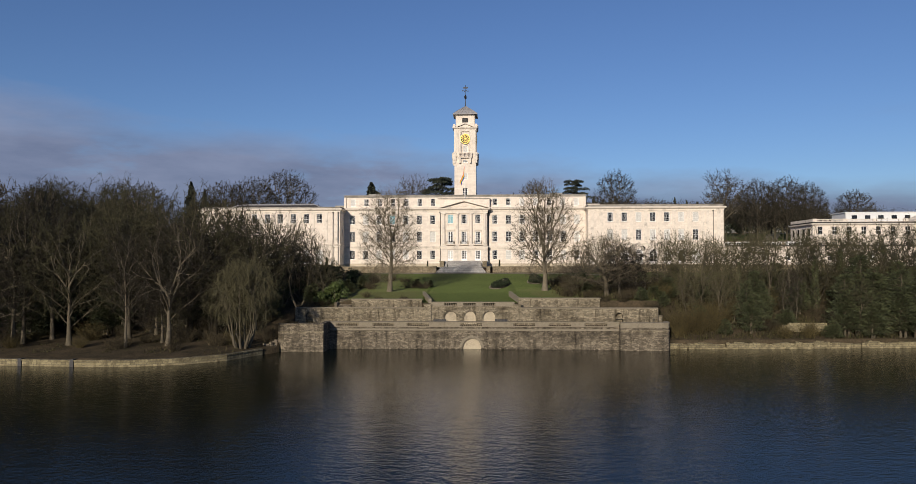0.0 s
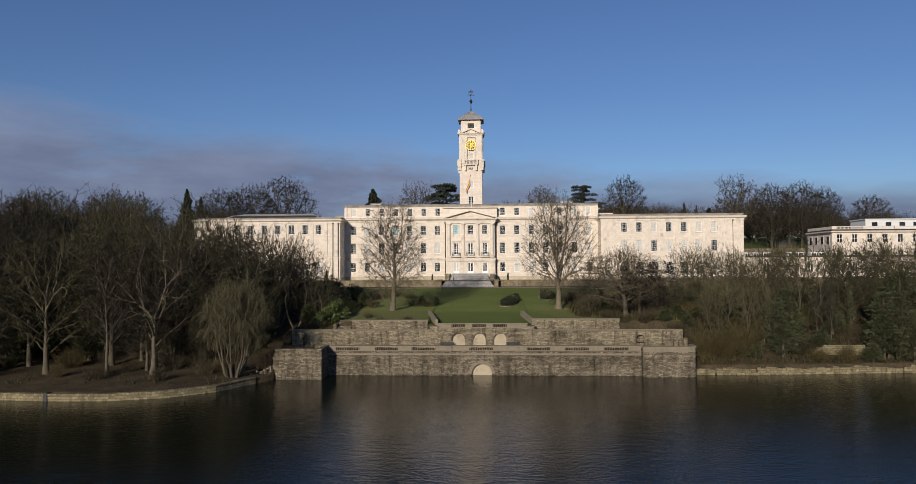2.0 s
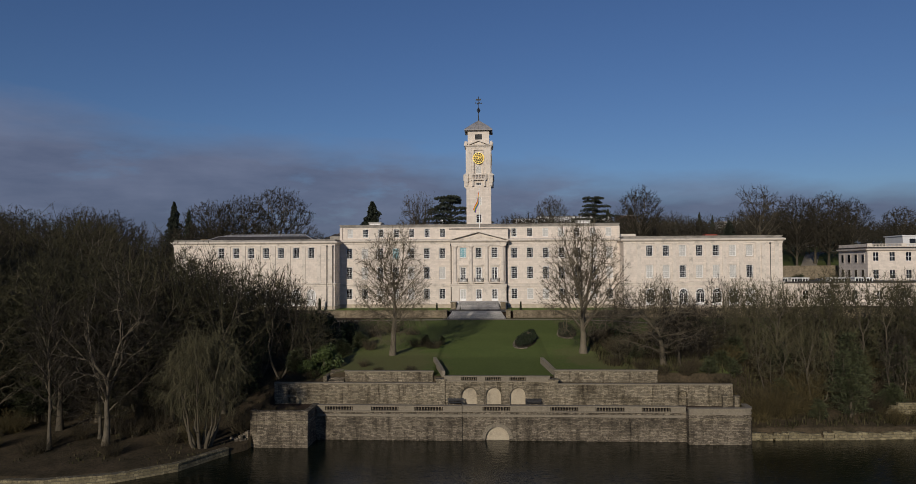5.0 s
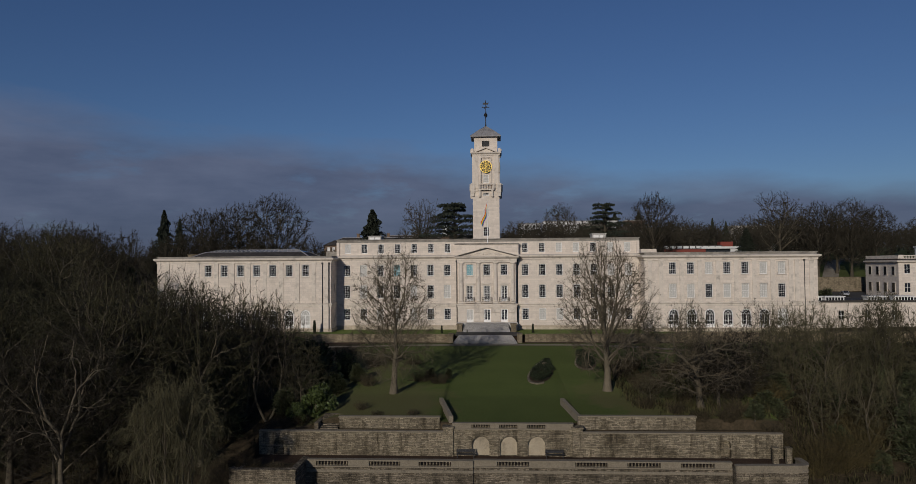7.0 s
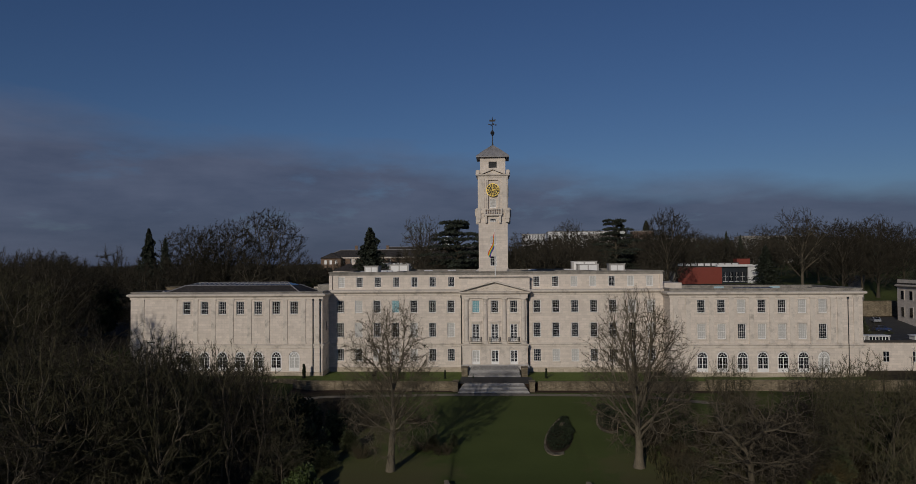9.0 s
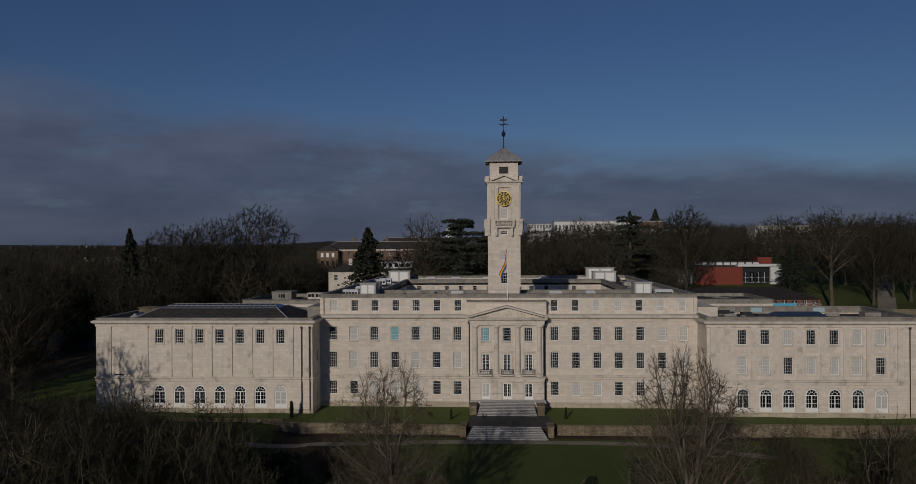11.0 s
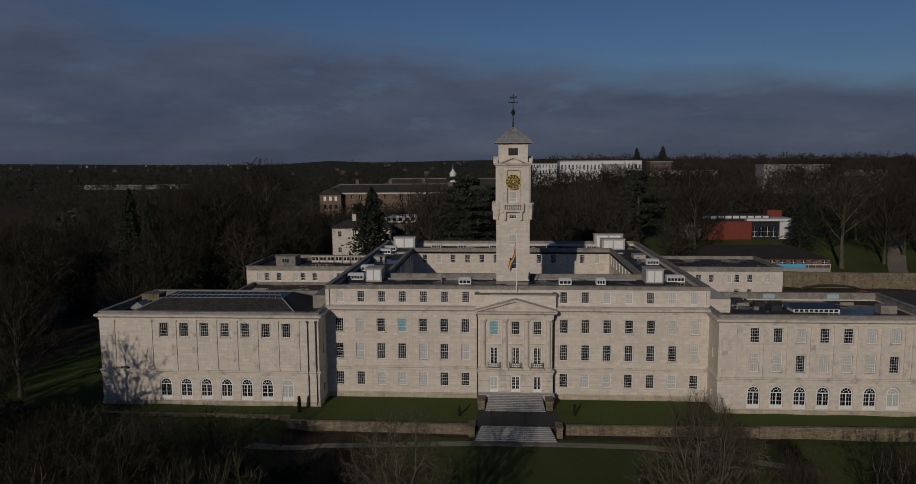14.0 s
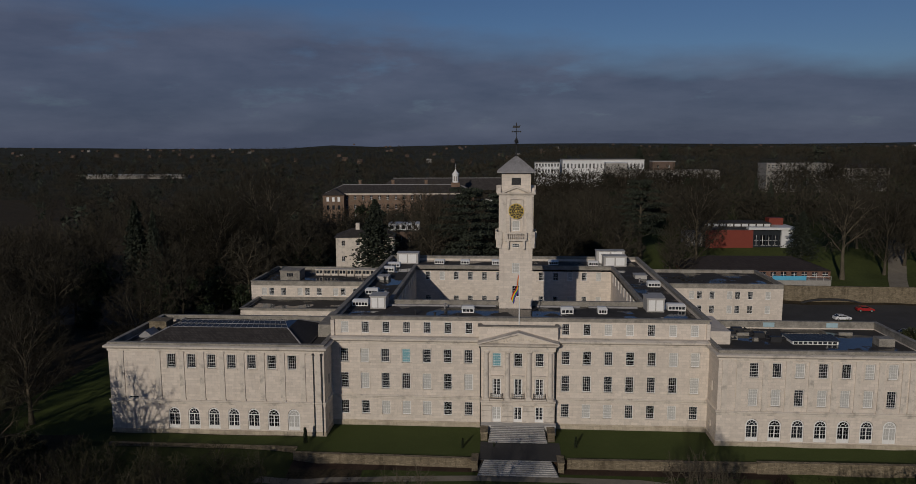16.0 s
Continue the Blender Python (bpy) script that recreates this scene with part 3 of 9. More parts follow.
def build_ground():
    grow = lambda a, b, n: list(np.geomspace(a, b, n))
    xs = sorted(set(np.round(np.concatenate([np.arange(-110, 121, 1.6), [-27.8, -27.7, -23.5, -18.2, -5.45, -5.35, 11.35, 11.45, 35.6, 35.7, -35.02, -34.98], 121 + np.array(grow(4, 9000, 40)), -110 - np.array(grow(4, 9000, 40))]), 3)))
    # rows between the bank and y = -40 follow the bank's line
    row_s = sorted({0.0, 0.002, *[(y + 68.6) / 28.6 for y in (-63.00, -62.90, -62.56, -62.46, -62.10, -62.0)], *np.linspace(0.03, 1, 26)})
    ys = sorted(set(np.round(np.concatenate([np.arange(-39, 112, 1.7), [-13.1, -13.0, -11.05, -10.95, -16.5], 112 + np.array(grow(4, 9000, 44))]), 3)))
    xs = np.array(xs)
    yb = bank_y(xs)
    rows = [np.full_like(xs, -600.0), np.full_like(xs, -332.0), np.full_like(xs, -328.0)] + [yb - e for e in (60, 20, 5, 0.4)]
    rows += [yb + (-40 - yb) * s + (0.0 if s else 0.0) for s in row_s] + [np.full_like(xs, y) for y in ys]
    Y = np.array(rows)
    X = np.tile(xs, (len(rows), 1))
    Z = height(X, Y)
    rough = np.array([[noise.noise((x * 0.13, y * 0.13, 0)) for x in xs] for y in Y[:, len(xs) // 2]]) * 0.25
    wild = ((X < -36) | (X > 40) | (Y > 90)) & (Z > 0.5)
    Z = np.where(wild & (Y < 3000), Z + rough, Z)
    nx, ny = len(xs), len(rows)
    g = Mesh()
    east, down = skew(Y)
    g.v = [tuple(p) for p in np.stack([X + east, Y, Z + down], -1).reshape(-1, 3)]
    cx, cy = (X[:-1, :-1] + X[1:, 1:]) / 2, (Y[:-1, :-1] + Y[1:, 1:]) / 2
    slot = np.zeros(cx.shape, int)                                             # 0 litter
    slot[(cx > -24) & (cx < 38) & (cy > -62) & (cy < -13)] = 1                 # lawn
    slot[(cx > -35) & (cx < 66) & (cy > -13) & (cy < 0)] = 1
    slot[(cx > -36) & (cx < 40) & (cy > -15.4) & (cy < -13)] = 3
    slot[(cx < 36) & (cx > -28) & (cy < -62.95) & (cy > -70)] = 3
    slot[(cx > -72) & (cx <= -35) & (cy > -44) & (cy < -6)] = 1
    slot[(cx > -92) & (cx < -68) & (cy > -8) & (cy < 60)] = 1
    slot[(cx > 66) & (cx < 125) & (cy > 52) & (cy < 79)] = 5                     # car park
    slot[(cx > -130) & (cx < -68) & (cy > 60) & (cy < 95)] = 5
    slot[(cx > 60) & (cy > 84) & (cy < 400)] = 2
    slot[(cx > -5) & (cx <= 60) & (cy > 96) & (cy < 240)] = 2
    slot[(cx > 40) & (cx < 120) & (cy > -40) & (cy < -13)] = 2
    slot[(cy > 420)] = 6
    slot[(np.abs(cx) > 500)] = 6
    g.f = [(j * nx + i, j * nx + i + 1, (j + 1) * nx + i + 1, (j + 1) * nx + i) for j in range(ny - 1) for i in range(nx - 1)]
    g.slot = [int(s) for s in slot.reshape(-1)]
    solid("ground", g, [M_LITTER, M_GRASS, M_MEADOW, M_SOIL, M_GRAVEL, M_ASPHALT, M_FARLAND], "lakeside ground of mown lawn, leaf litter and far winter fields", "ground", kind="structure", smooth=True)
    w = Mesh()
    w.quad((-900, -328, LAKE), (900, -328, LAKE), (900, -55, LAKE), (-900, -55, LAKE))
    solid("water", w, M_WATER, "dark rippled lake water", "lake", kind="structure")


build_ground()


# ---- the main building ----
hall = thing("university_building", "long white limestone neoclassical building with central clock tower and flat roofs", "building", at=(0, 0, 0))
Z0 = 12.4
FRONT, ATTIC = -0.95, 0.0
XL, XR = -31.7, 32.0
BAYS = [s * (8.15 + 3.55 * k) + 0.12 for s in (-1, 1) for k in range(7)]
ROWS = ((14.4, 16.78, 1.42), (18.95, 21.72, 1.42), (23.6, 25.98, 1.42))
PC = 0.3                                     # middle of the portico
PBAYS = [PC - 3.55, PC, PC + 3.55]
PFRONT = -2.6
made_windows = {}


def arch_ring(m, h, ra, rb, y0, y1, n=14):
    arc = [(math.cos(math.pi * i / n), math.sin(math.pi * i / n)) for i in range(n + 1)]
    m.front([(rb * c, h + rb * q) for c, q in arc] + [(ra * c, h + ra * q) for c, q in arc[::-1]], y0, y1)


def sash_frame(w, h, arched=False):
    """White painted outer frame, in the plane y = 0; the meeting rail belongs to the bars."""
    m = Mesh()
    fr = 0.075
    m.m = pose(0, -0.05, 0)
    m.wall(-w / 2, w / 2, 0, h, [(-w / 2 + fr, w / 2 - fr, fr + 0.03, h - fr)], 0.11)
    m.m = None
    m.weld()
    if arched:
        arch_ring(m, h - 0.03, w / 2 - 0.10, w / 2, -0.05, 0.06)
    return m


def glazing_bars(w, h, cols, rows, arched=False):
    m = Mesh()
    fr = 0.07
    us = [-w / 2 + fr] + [-w / 2 + w * i / cols for i in range(1, cols)] + [w / 2 - fr]
    zs = [0.1] + [h * j / rows for j in range(1, rows)] + [h - fr]
    half = [0.0] + [0.026 if j == rows // 2 else 0.012 for j in range(1, rows)] + [0.0]
    holes = [(us[i] + (0.012 if i else 0.02), us[i + 1] - (0.012 if i < cols - 1 else 0.02), zs[j] + (half[j] or 0.02), zs[j + 1] - (half[j + 1] or 0.02)) for i in range(cols) for j in range(rows)]
    m.m = pose(0, -0.03, 0)
    m.wall(us[0], us[-1], zs[0], zs[-1], holes, 0.06)
    m.m = None
    m.weld()
    if arched:
        r = w / 2
        arch_ring(m, h - 0.03, r * 0.42, r * 0.42 + 0.05, -0.028, 0.032)
        for a in (0.5, 36, 72, 108, 144, 179.5):
            c, s = math.cos(radians(a)), math.sin(radians(a))
            m.front([(0.42 * r * c - 0.025 * s, h + 0.42 * r * s + 0.025 * c), (0.42 * r * c + 0.025 * s, h + 0.42 * r * s - 0.025 * c), (r * 0.95 * c + 0.025 * s, h + r * 0.95 * s - 0.025 * c), (r * 0.95 * c - 0.025 * s, h + r * 0.95 * s + 0.025 * c)], -0.03, 0.03)
    return m


def door_leaves(w, h, arched):
    """Broad white stiles, a panelled foot and a head rail in front of the glazing bars."""
    m = Mesh()
    foot = 0.62 if arched else 0.5
    m.box(-w / 2 + 0.03, w / 2 - 0.03, -0.075, -0.052, 0.03, foot)
    for x in (-w / 4, w / 4):
        m.box(x - w / 4 + 0.14, x + w / 4 - 0.14, -0.095, -0.076, 0.12, foot - 0.12)
    for x, k in ((-w / 2 + 0.1, 0.07), (0, 0.075), (w / 2 - 0.1, 0.07)):
        m.box(x - k, x + k, -0.075, -0.052, foot, h - 0.02)
    m.box(-w / 2 + 0.03, w / 2 - 0.03, -0.085, -0.052, h - 0.1, h + 0.04)
    if arched:
        arch_ring(m, h + 0.04, w / 2 - 0.2, w / 2 - 0.03, -0.075, -0.052)
    return m


def pane_of(w, h, arched=False):
    m = Mesh()
    if arched:
        r = w / 2 - 0.02
        m.front([(-r, 0.05), (r, 0.05)] + [(r * math.cos(math.pi * i / 12), h + r * math.sin(math.pi * i / 12)) for i in range(13)], 0.0, 0.03)
    else:
        m.box(-w / 2 + 0.02, w / 2 - 0.02, 0.0, 0.03, 0.02, h - 0.02)
    return m


def window(owner, x, y, z, w, h, cols=3, rows=4, blind=None, arched=False, turn=0.0, name="window", leaf_doors=False):
    """A window set 0.16 m into the wall face at y; the first of a kind is built, the others copied."""
    key = (id(owner), name, w, h, cols, rows, blind, arched, leaf_doors)
    m = pose(x, y, z, 0, 0, turn) @ pose(0, 0.16, 0)
    if key in made_windows:
        return copy_thing(made_windows[key], m)
    ob = part(name, sash_frame(w, h, arched), M_WHITE, owner)
    part("glazing_grid", glazing_bars(w, h, cols, rows, arched), M_WHITE, ob)
    if leaf_doors:
        part("door_leaf", door_leaves(w, h, arched), M_WHITE, ob, "white painted double door leaves")
    if blind:
        part("blind", pane_of(w, h, arched), M_TEAL if blind == "teal" else M_BLIND, ob, "drawn pale blind")
    else:
        part("pane", pane_of(w, h, arched), M_GLASS, ob)
    ob.matrix_basis = m
    made_windows[key] = ob
    return ob


def surround(m, x, y, z, w, h, proud=0.05, sill=True):
    """Architrave and sill of dressed stone round an opening."""
    a = 0.16
    m.box(x - w / 2 - a, x - w / 2, y - proud, y + 0.04, z, z + h)
    m.box(x + w / 2, x + w / 2 + a, y - proud, y + 0.04, z, z + h)
    m.box(x - w / 2 - a, x + w / 2 + a, y - proud, y + 0.04, z + h, z + h + a)
    if sill:
        m.box(x - w / 2 - 0.22, x + w / 2 + 0.22, y - 0.14, y + 0.15, z - 0.16, z)


shared = {}


def trim_at(name, key, build, x, y, z):
    """A dressed-stone piece of its own on the building; alike pieces share one mesh."""
    if key not in shared:
        m = Mesh()
        build(m)
        shared[key] = data_of(name, m, M_TRIM)
    ob = new(name, shared[key])
    ob.parent, ob.location = hall, (x, y, z)
    return ob


def frame_at(x, y, z, w, h, proud=0.05, sill=True):
    return trim_at("window_surround", ("s", w, round(h, 2), proud, sill), lambda m: surround(m, 0, 0, 0, w, h, proud, sill), x, y, z)


def pilaster_at(x, y):
    def build(t):
        t.box(-0.42, 0.42, -0.14, 0.02, 18.6, 26.3)
        t.box(-0.5, 0.5, -0.2, 0.02, 26.3, 26.6)
        t.box(-0.5, 0.5, -0.2, 0.02, 18.3, 18.6)
    return trim_at("pilaster", "pilaster", build, x, y, 0)


CORNICE = [(0.0, 26.9), (0.10, 26.95), (0.12, 27.25), (0.45, 27.45), (0.62, 27.55), (0.66, 27.85), (0.15, 28.05), (0.0, 28.05)]
STRING = [(0.0, 17.15), (0.09, 17.2), (0.09, 17.5), (0.2, 17.62), (0.2, 17.8), (0.0, 17.9)]
PLINTH = [(0.0, 12.0), (0.16, 12.0), (0.16, 13.15), (0.0, 13.3)]


def front_block():
    # front wall in two lengths either side of the portico
    for a, b, bays in ((XL, PC - 5.95, BAYS[:7]), (PC + 5.95, XR, BAYS[7:])):
        m = Mesh()
        m.m = pose(0, FRONT, 0)
        m.wall(a, b, Z0 - 0.6, 27.3, [(x - w / 2, x + w / 2, z, zt) for x in bays for z, zt, w in ROWS], 0.6)
        part("wall", m, M_STONE, hall)
        for x in bays:
            for z, zt, w in ROWS[1:]:
                frame_at(x, FRONT, z, w, zt - z)
            z, zt, w = ROWS[0]
            trim_at("window_sill", "sill", lambda m: m.box(-w / 2 - 0.15, w / 2 + 0.15, -0.10, 0.1, -0.18, 0), x, FRONT, z)
    # attic storey, set back
    m = Mesh()
    m.m = pose(0, ATTIC, 0)
    holes = [(x - 0.64, x + 0.64, 28.45, 30.45) for x in BAYS] + [(PC + d - 0.64, PC + d + 0.64, 28.6, 30.2) for d in (-4.0, 4.0)]
    m.wall(XL, XR, 27.2, 30.75, holes, 0.5)
    part("wall", m, M_STONE, hall)
    white = {"g": (2, 3, 4, 8, 9, 12), "f": (1, 4, 6, 13), "s": (1, 12, 13), "a": (0, 9, 10, 12, 13)}
    # bays run outwards from the middle: order them from west to east for the blinds
    order = sorted(BAYS)
    for i, x in enumerate(order):
        for tag, (z, zt, w) in zip("gfs", ROWS):
            blind = "white" if i in white[tag] else ("teal" if tag == "s" and i == 3 else None)
            window(hall, x, FRONT, z, w, zt - z, 4, 5 if tag != "f" else 6, blind)
        window(hall, x, ATTIC, 28.45, 1.28, 2.0, 4, 5, "white" if i in white["a"] else None)
    for d in (-4.0, 4.0):
        window(hall, PC + d, ATTIC, 28.6, 1.28, 1.6, 3, 3)
    # mouldings
    for a, b in ((XL, PC - 5.95), (PC + 5.95, XR)):
        c = Mesh()
        c.mould([(a, FRONT), (b, FRONT)], CORNICE)
        c.box(a, b, FRONT, ATTIC + 0.3, 27.2, 28.03)
        part("cornice", c, M_TRIM, hall)
        s = Mesh()
        s.mould([(a, FRONT), (b, FRONT)], STRING)
        part("string_course", s, M_TRIM, hall)
        p = Mesh()
        p.mould([(a, FRONT), (b, FRONT)], PLINTH)
        part("plinth", p, M_PLINTH, hall)


def portico():
    y = PFRONT
    m = Mesh()
    m.m = pose(0, y, 0)
    holes = [(x - 0.72, x + 0.72, 14.05, 16.7) for x in PBAYS] + [(x - 0.7, x + 0.7, 18.35, 21.6) for x in PBAYS] + [(x - 0.7, x + 0.7, 23.7, 26.0) for x in PBAYS]
    m.wall(PC - 5.95, PC + 5.95, Z0 - 0.6, 26.6, holes, 0.6)
    m.m = None
    m.box(PC - 5.95, PC - 5.35, y + 0.6, FRONT + 0.3, Z0 - 0.6, 26.6)
    m.box(PC + 5.35, PC + 5.95, y + 0.6, FRONT + 0.3, Z0 - 0.6, 26.6)
    part("wall", m, M_STONE, hall)
    # rusticated ground storey, pilasters and entablature
    t = Mesh()
    for x0, x1 in [(PC - 6.1, PBAYS[0] - 0.85), (PBAYS[0] + 0.85, PBAYS[1] - 0.85), (PBAYS[1] + 0.85, PBAYS[2] - 0.85), (PBAYS[2] + 0.85, PC + 6.1)]:
        for k in range(4):
            t.box(x0, x1, y - 0.16, y + 0.01, 13.3 + k * 0.92, 13.3 + k * 0.92 + 0.86)
    t.box(PC - 6.1, PC + 6.1, y - 0.20, y + 0.01, 17.0, 17.35)
    part("rusticated_stonework", t, M_TRIM, hall)
    b = Mesh()
    b.mould([(PC - 5.95, FRONT), (PC - 5.95, y), (PC + 5.95, y), (PC + 5.95, FRONT)], [(o + 0.16 if o else 0, z) for o, z in STRING])
    part("string_course", b, M_TRIM, hall)
    for x in (PC - 5.32, PC - 1.78, PC + 1.78, PC + 5.32):
        p = Mesh()
        p.box(x - 0.55, x + 0.55, y - 0.42, y + 0.02, 17.9, 18.3)
        p.lathe(x, y - 0.05, [(0.52, 18.3), (0.55, 18.4), (0.45, 18.6), (0.44, 22.0), (0.38, 25.8), (0.44, 25.9), (0.40, 26.0), (0.5, 26.2)], 16)
        p.box(x - 0.52, x + 0.52, y - 0.5, y + 0.02, 26.2, 26.4)
        part("column", p, M_TRIM, hall)
    for x in PBAYS:
        def hooded(m):
            surround(m, 0, 0, 0, 1.4, 3.25, 0.10, False)
            m.box(-1.05, 1.05, -0.34, 0.02, 3.6, 3.85)
            m.box(-0.95, 0.95, -0.2, 0.02, 3.43, 3.6)
        trim_at("window_surround", "hood", hooded, x, y, 18.35)
        frame_at(x, y, 23.7, 1.4, 2.3, 0.06)
        trim_at("balcony_slab", "slab", lambda m: m.box(-1.1, 1.1, -0.75, 0.02, 0, 0.2), x, y, 18.1)
        g = Mesh()
        for k in range(11):
            a = math.pi * k / 10
            gx, gy = x - 1.02 * math.cos(a), y - 0.12 - 0.58 * math.sin(a) ** 0.5
            g.box(gx - 0.022, gx + 0.022, gy - 0.022, gy + 0.022, 18.3, 19.15)
            if k:
                for z in (18.42, 18.8, 19.15):
                    g.tube([Vector((px, py, z)), Vector((gx, gy, z))], (0.035, 0.035), 4)
            px, py = gx, gy
        part("balcony_railing", g, M_IRON, hall, "black iron balcony railing")
        window(hall, x, y, 14.05, 1.44, 2.65, 4, 5, None if x > -1 else "white", name="door", leaf_doors=True)
        window(hall, x, y, 18.35, 1.4, 3.25, 4, 6, leaf_doors=True)
        window(hall, x, y, 23.7, 1.4, 2.3, 4, 5, "teal" if x < -1 else None)
    e = Mesh()
    w0, w1 = PC - 6.15, PC + 6.15
    e.mould([(w0, FRONT + 0.4), (w0, y - 0.3), (w1, y - 0.3), (w1, FRONT + 0.4)], [(0, 26.4), (0.0, 26.75), (0.06, 26.78), (0.06, 27.1), (0.4, 27.35), (0.5, 27.4), (0.55, 27.62), (0.0, 27.7)])
    e.box(w0, w1, y - 0.28, FRONT + 0.4, 26.4, 27.65)
    part("entablature", e, M_TRIM, hall)
    p = Mesh()
    p.front([(w0 + 0.2, 27.68), (w1 - 0.2, 27.68), (PC, 29.25)], y - 0.1, ATTIC)
    for s in (-1, 1):
        a, b2 = (PC + s * 6.75, 27.62), (PC, 29.42)
        p.front([a, (a[0], a[1] + 0.2), (b2[0], b2[1] + 0.28), b2][::s], y - 0.85, ATTIC - 0.1)
    part("pediment", p, M_TRIM, hall)
    r = Mesh()
    rnd = random.Random(4)
    for k in range(26):
        u = rnd.uniform(-1, 1)
        x, z = PC + u * 3.6, 27.95 + (1 - abs(u)) * rnd.uniform(0.05, 0.8)
        r.lathe(x, y - 0.1, [(0.05, z - 0.14), (0.15, z), (0.13, z + 0.1), (0.03, z + 0.2)], 6)
    part("carved_relief", r, M_TRIM, hall, "carved relief in the pediment")
    # blocking course behind the pediment
    k = Mesh()
    k.box(PC - 6.6, PC + 6.6, -1.5, -1.1, 27.7, 30.35)
    k.box(PC - 6.6, PC - 6.2, -1.1, ATTIC + 0.01, 27.7, 30.35)
    k.box(PC + 6.2, PC + 6.6, -1.1, ATTIC + 0.01, 27.7, 30.35)
    part("parapet", k, M_STONE, hall)
    k = Mesh()
    k.mould([(PC - 6.6, ATTIC), (PC - 6.6, -1.5), (PC + 6.6, -1.5), (PC + 6.6, ATTIC)], [(0.003, 30.1), (0.15, 30.15), (0.18, 30.35), (-0.45, 30.42), (-0.45, 30.36)])
    part("coping", k, M_COPING, hall)


def parapet_ring(outline, z0, z1, thick=0.55, over=0.14, mat=None):
    """A parapet with a coping round a roof; outline runs with the outside on the right."""
    m = Mesh()
    m.mould(outline, [(0, z0), (0, z1 - 0.18), (over, z1 - 0.16), (over, z1), (-thick - 0.1, z1 + 0.02), (-thick - 0.1, z1 - 0.18), (-thick, z1 - 0.18), (-thick, z0)], True)
    part("parapet", m, mat or M_COPING, hall)


def quadrangle():
    # outer returns and rear of the quadrangle, its courtyard walls and flat roof
    IX, IF, IB, OB = 23.5, 14.6, 53.0, 66.3
    for x0, x1, y0 in ((XL, XL + 0.6, FRONT + 0.6), (XR - 0.6, XR, FRONT + 0.6), (XL + 0.6, XR - 0.6, OB - 0.6)):
        m = Mesh()
        m.box(x0, x1, y0, OB, Z0 - 0.6, 30.75)
        part("outer_wall", m, M_STONE, hall)
    court = Mesh()
    xs = [-20.6 + 3.43 * k for k in range(13)]
    court.m = pose(0, IB, 0)
    court.wall(-IX - 0.5, IX + 0.5, Z0, 30.2, [(x - 0.62, x + 0.62, z, z + 2.1) for x in xs for z in (27.5, 21.6)], 0.5)
    for x in xs:
        for z in (27.5, 21.6):
            window(hall, x, IB, z, 1.24, 2.1, 4, 5, "white" if int(x * 3) % 4 == 1 else None)
    for side, turn in ((-IX, 90), (IX, -90)):
        ys = [IF + 4 + 3.9 * k for k in range(9)]
        court.m = pose(side, (IF + IB) / 2, 0, 0, 0, turn)
        half = (IB - IF) / 2
        us = [(yy - (IF + IB) / 2) * (1 if turn == 90 else -1) for yy in ys]
        court.wall(-half, half, Z0, 30.2, [(u - 0.62, u + 0.62, 27.6, 29.7) for u in us], 0.5)
        for yy in ys:
            window(hall, side, yy, 27.6, 1.24, 2.1, 3, 4, None, turn=turn)
    court.m = None
    court.box(-IX, IX, IF - 0.5, IF, Z0, 30.2)
    part("courtyard_wall", court, M_STONE, hall)
    for x0, x1, y0, y1 in ((XL + 0.5, XR - 0.5, ATTIC + 0.5, IF), (XL + 0.5, -IX, IF, IB), (IX, XR - 0.5, IF, IB), (XL + 0.5, XR - 0.5, IB, OB - 0.5)):
        r = Mesh()
        r.box(x0, x1, y0, y1, 29.8, 30.19)
        part("flat_roof", r, M_FELT, hall, "flat dark felt roof with standing puddles")
    f = Mesh()
    f.box(-IX, IX, IF, IB, Z0 - 0.4, Z0 + 0.1)
    part("courtyard_floor", f, M_ASPHALT, hall)
    parapet_ring([(XL, ATTIC), (XR, ATTIC), (XR, OB), (XL, OB)], 30.76, 31.42, 0.6, 0.16)
    parapet_ring([(-IX, IF), (-IX, IB), (IX, IB), (IX, IF)], 30.2, 31.15, 0.5, 0.1)
    # plant rooms and roof lights
    for x, y, w, d, h in ((-25.4, 12.2, 2.9, 3.6, 2.3), (25.2, 12.2, 3.1, 3.8, 2.4), (-26.6, 62.0, 5.4, 3.4, 2.6), (25.2, 60.2, 5.6, 3.6, 2.4), (24.6, 63.6, 7.0, 2.6, 3.2)):
        b = Mesh()
        b.box(x - w / 2, x + w / 2, y - d / 2, y + d / 2, 30.18, 30.2 + h)
        b.box(x - w / 2 - 0.15, x + w / 2 + 0.15, y - d / 2 - 0.15, y + d / 2 + 0.15, 30.2 + h, 30.35 + h)
        for k in range(1, int(w)):
            b.box(x - w / 2 + k * w / int(w) - 0.03, x - w / 2 + k * w / int(w) + 0.03, y - d / 2 - 0.04, y - d / 2, 30.4, 30.1 + h)
        ob = part("plant_room", b, M_PLANT, hall, "grey panelled rooftop plant room")
        for s in (-0.22, 0.22):
            dm = Mesh()
            dm.box(x + s * w - 0.19 * w, x + s * w + 0.19 * w, y - d / 2 - 0.07, y - d / 2 - 0.045, 30.45, 30.0 + h)
            part("door", dm, M_WHITE, ob, "white plant room door")
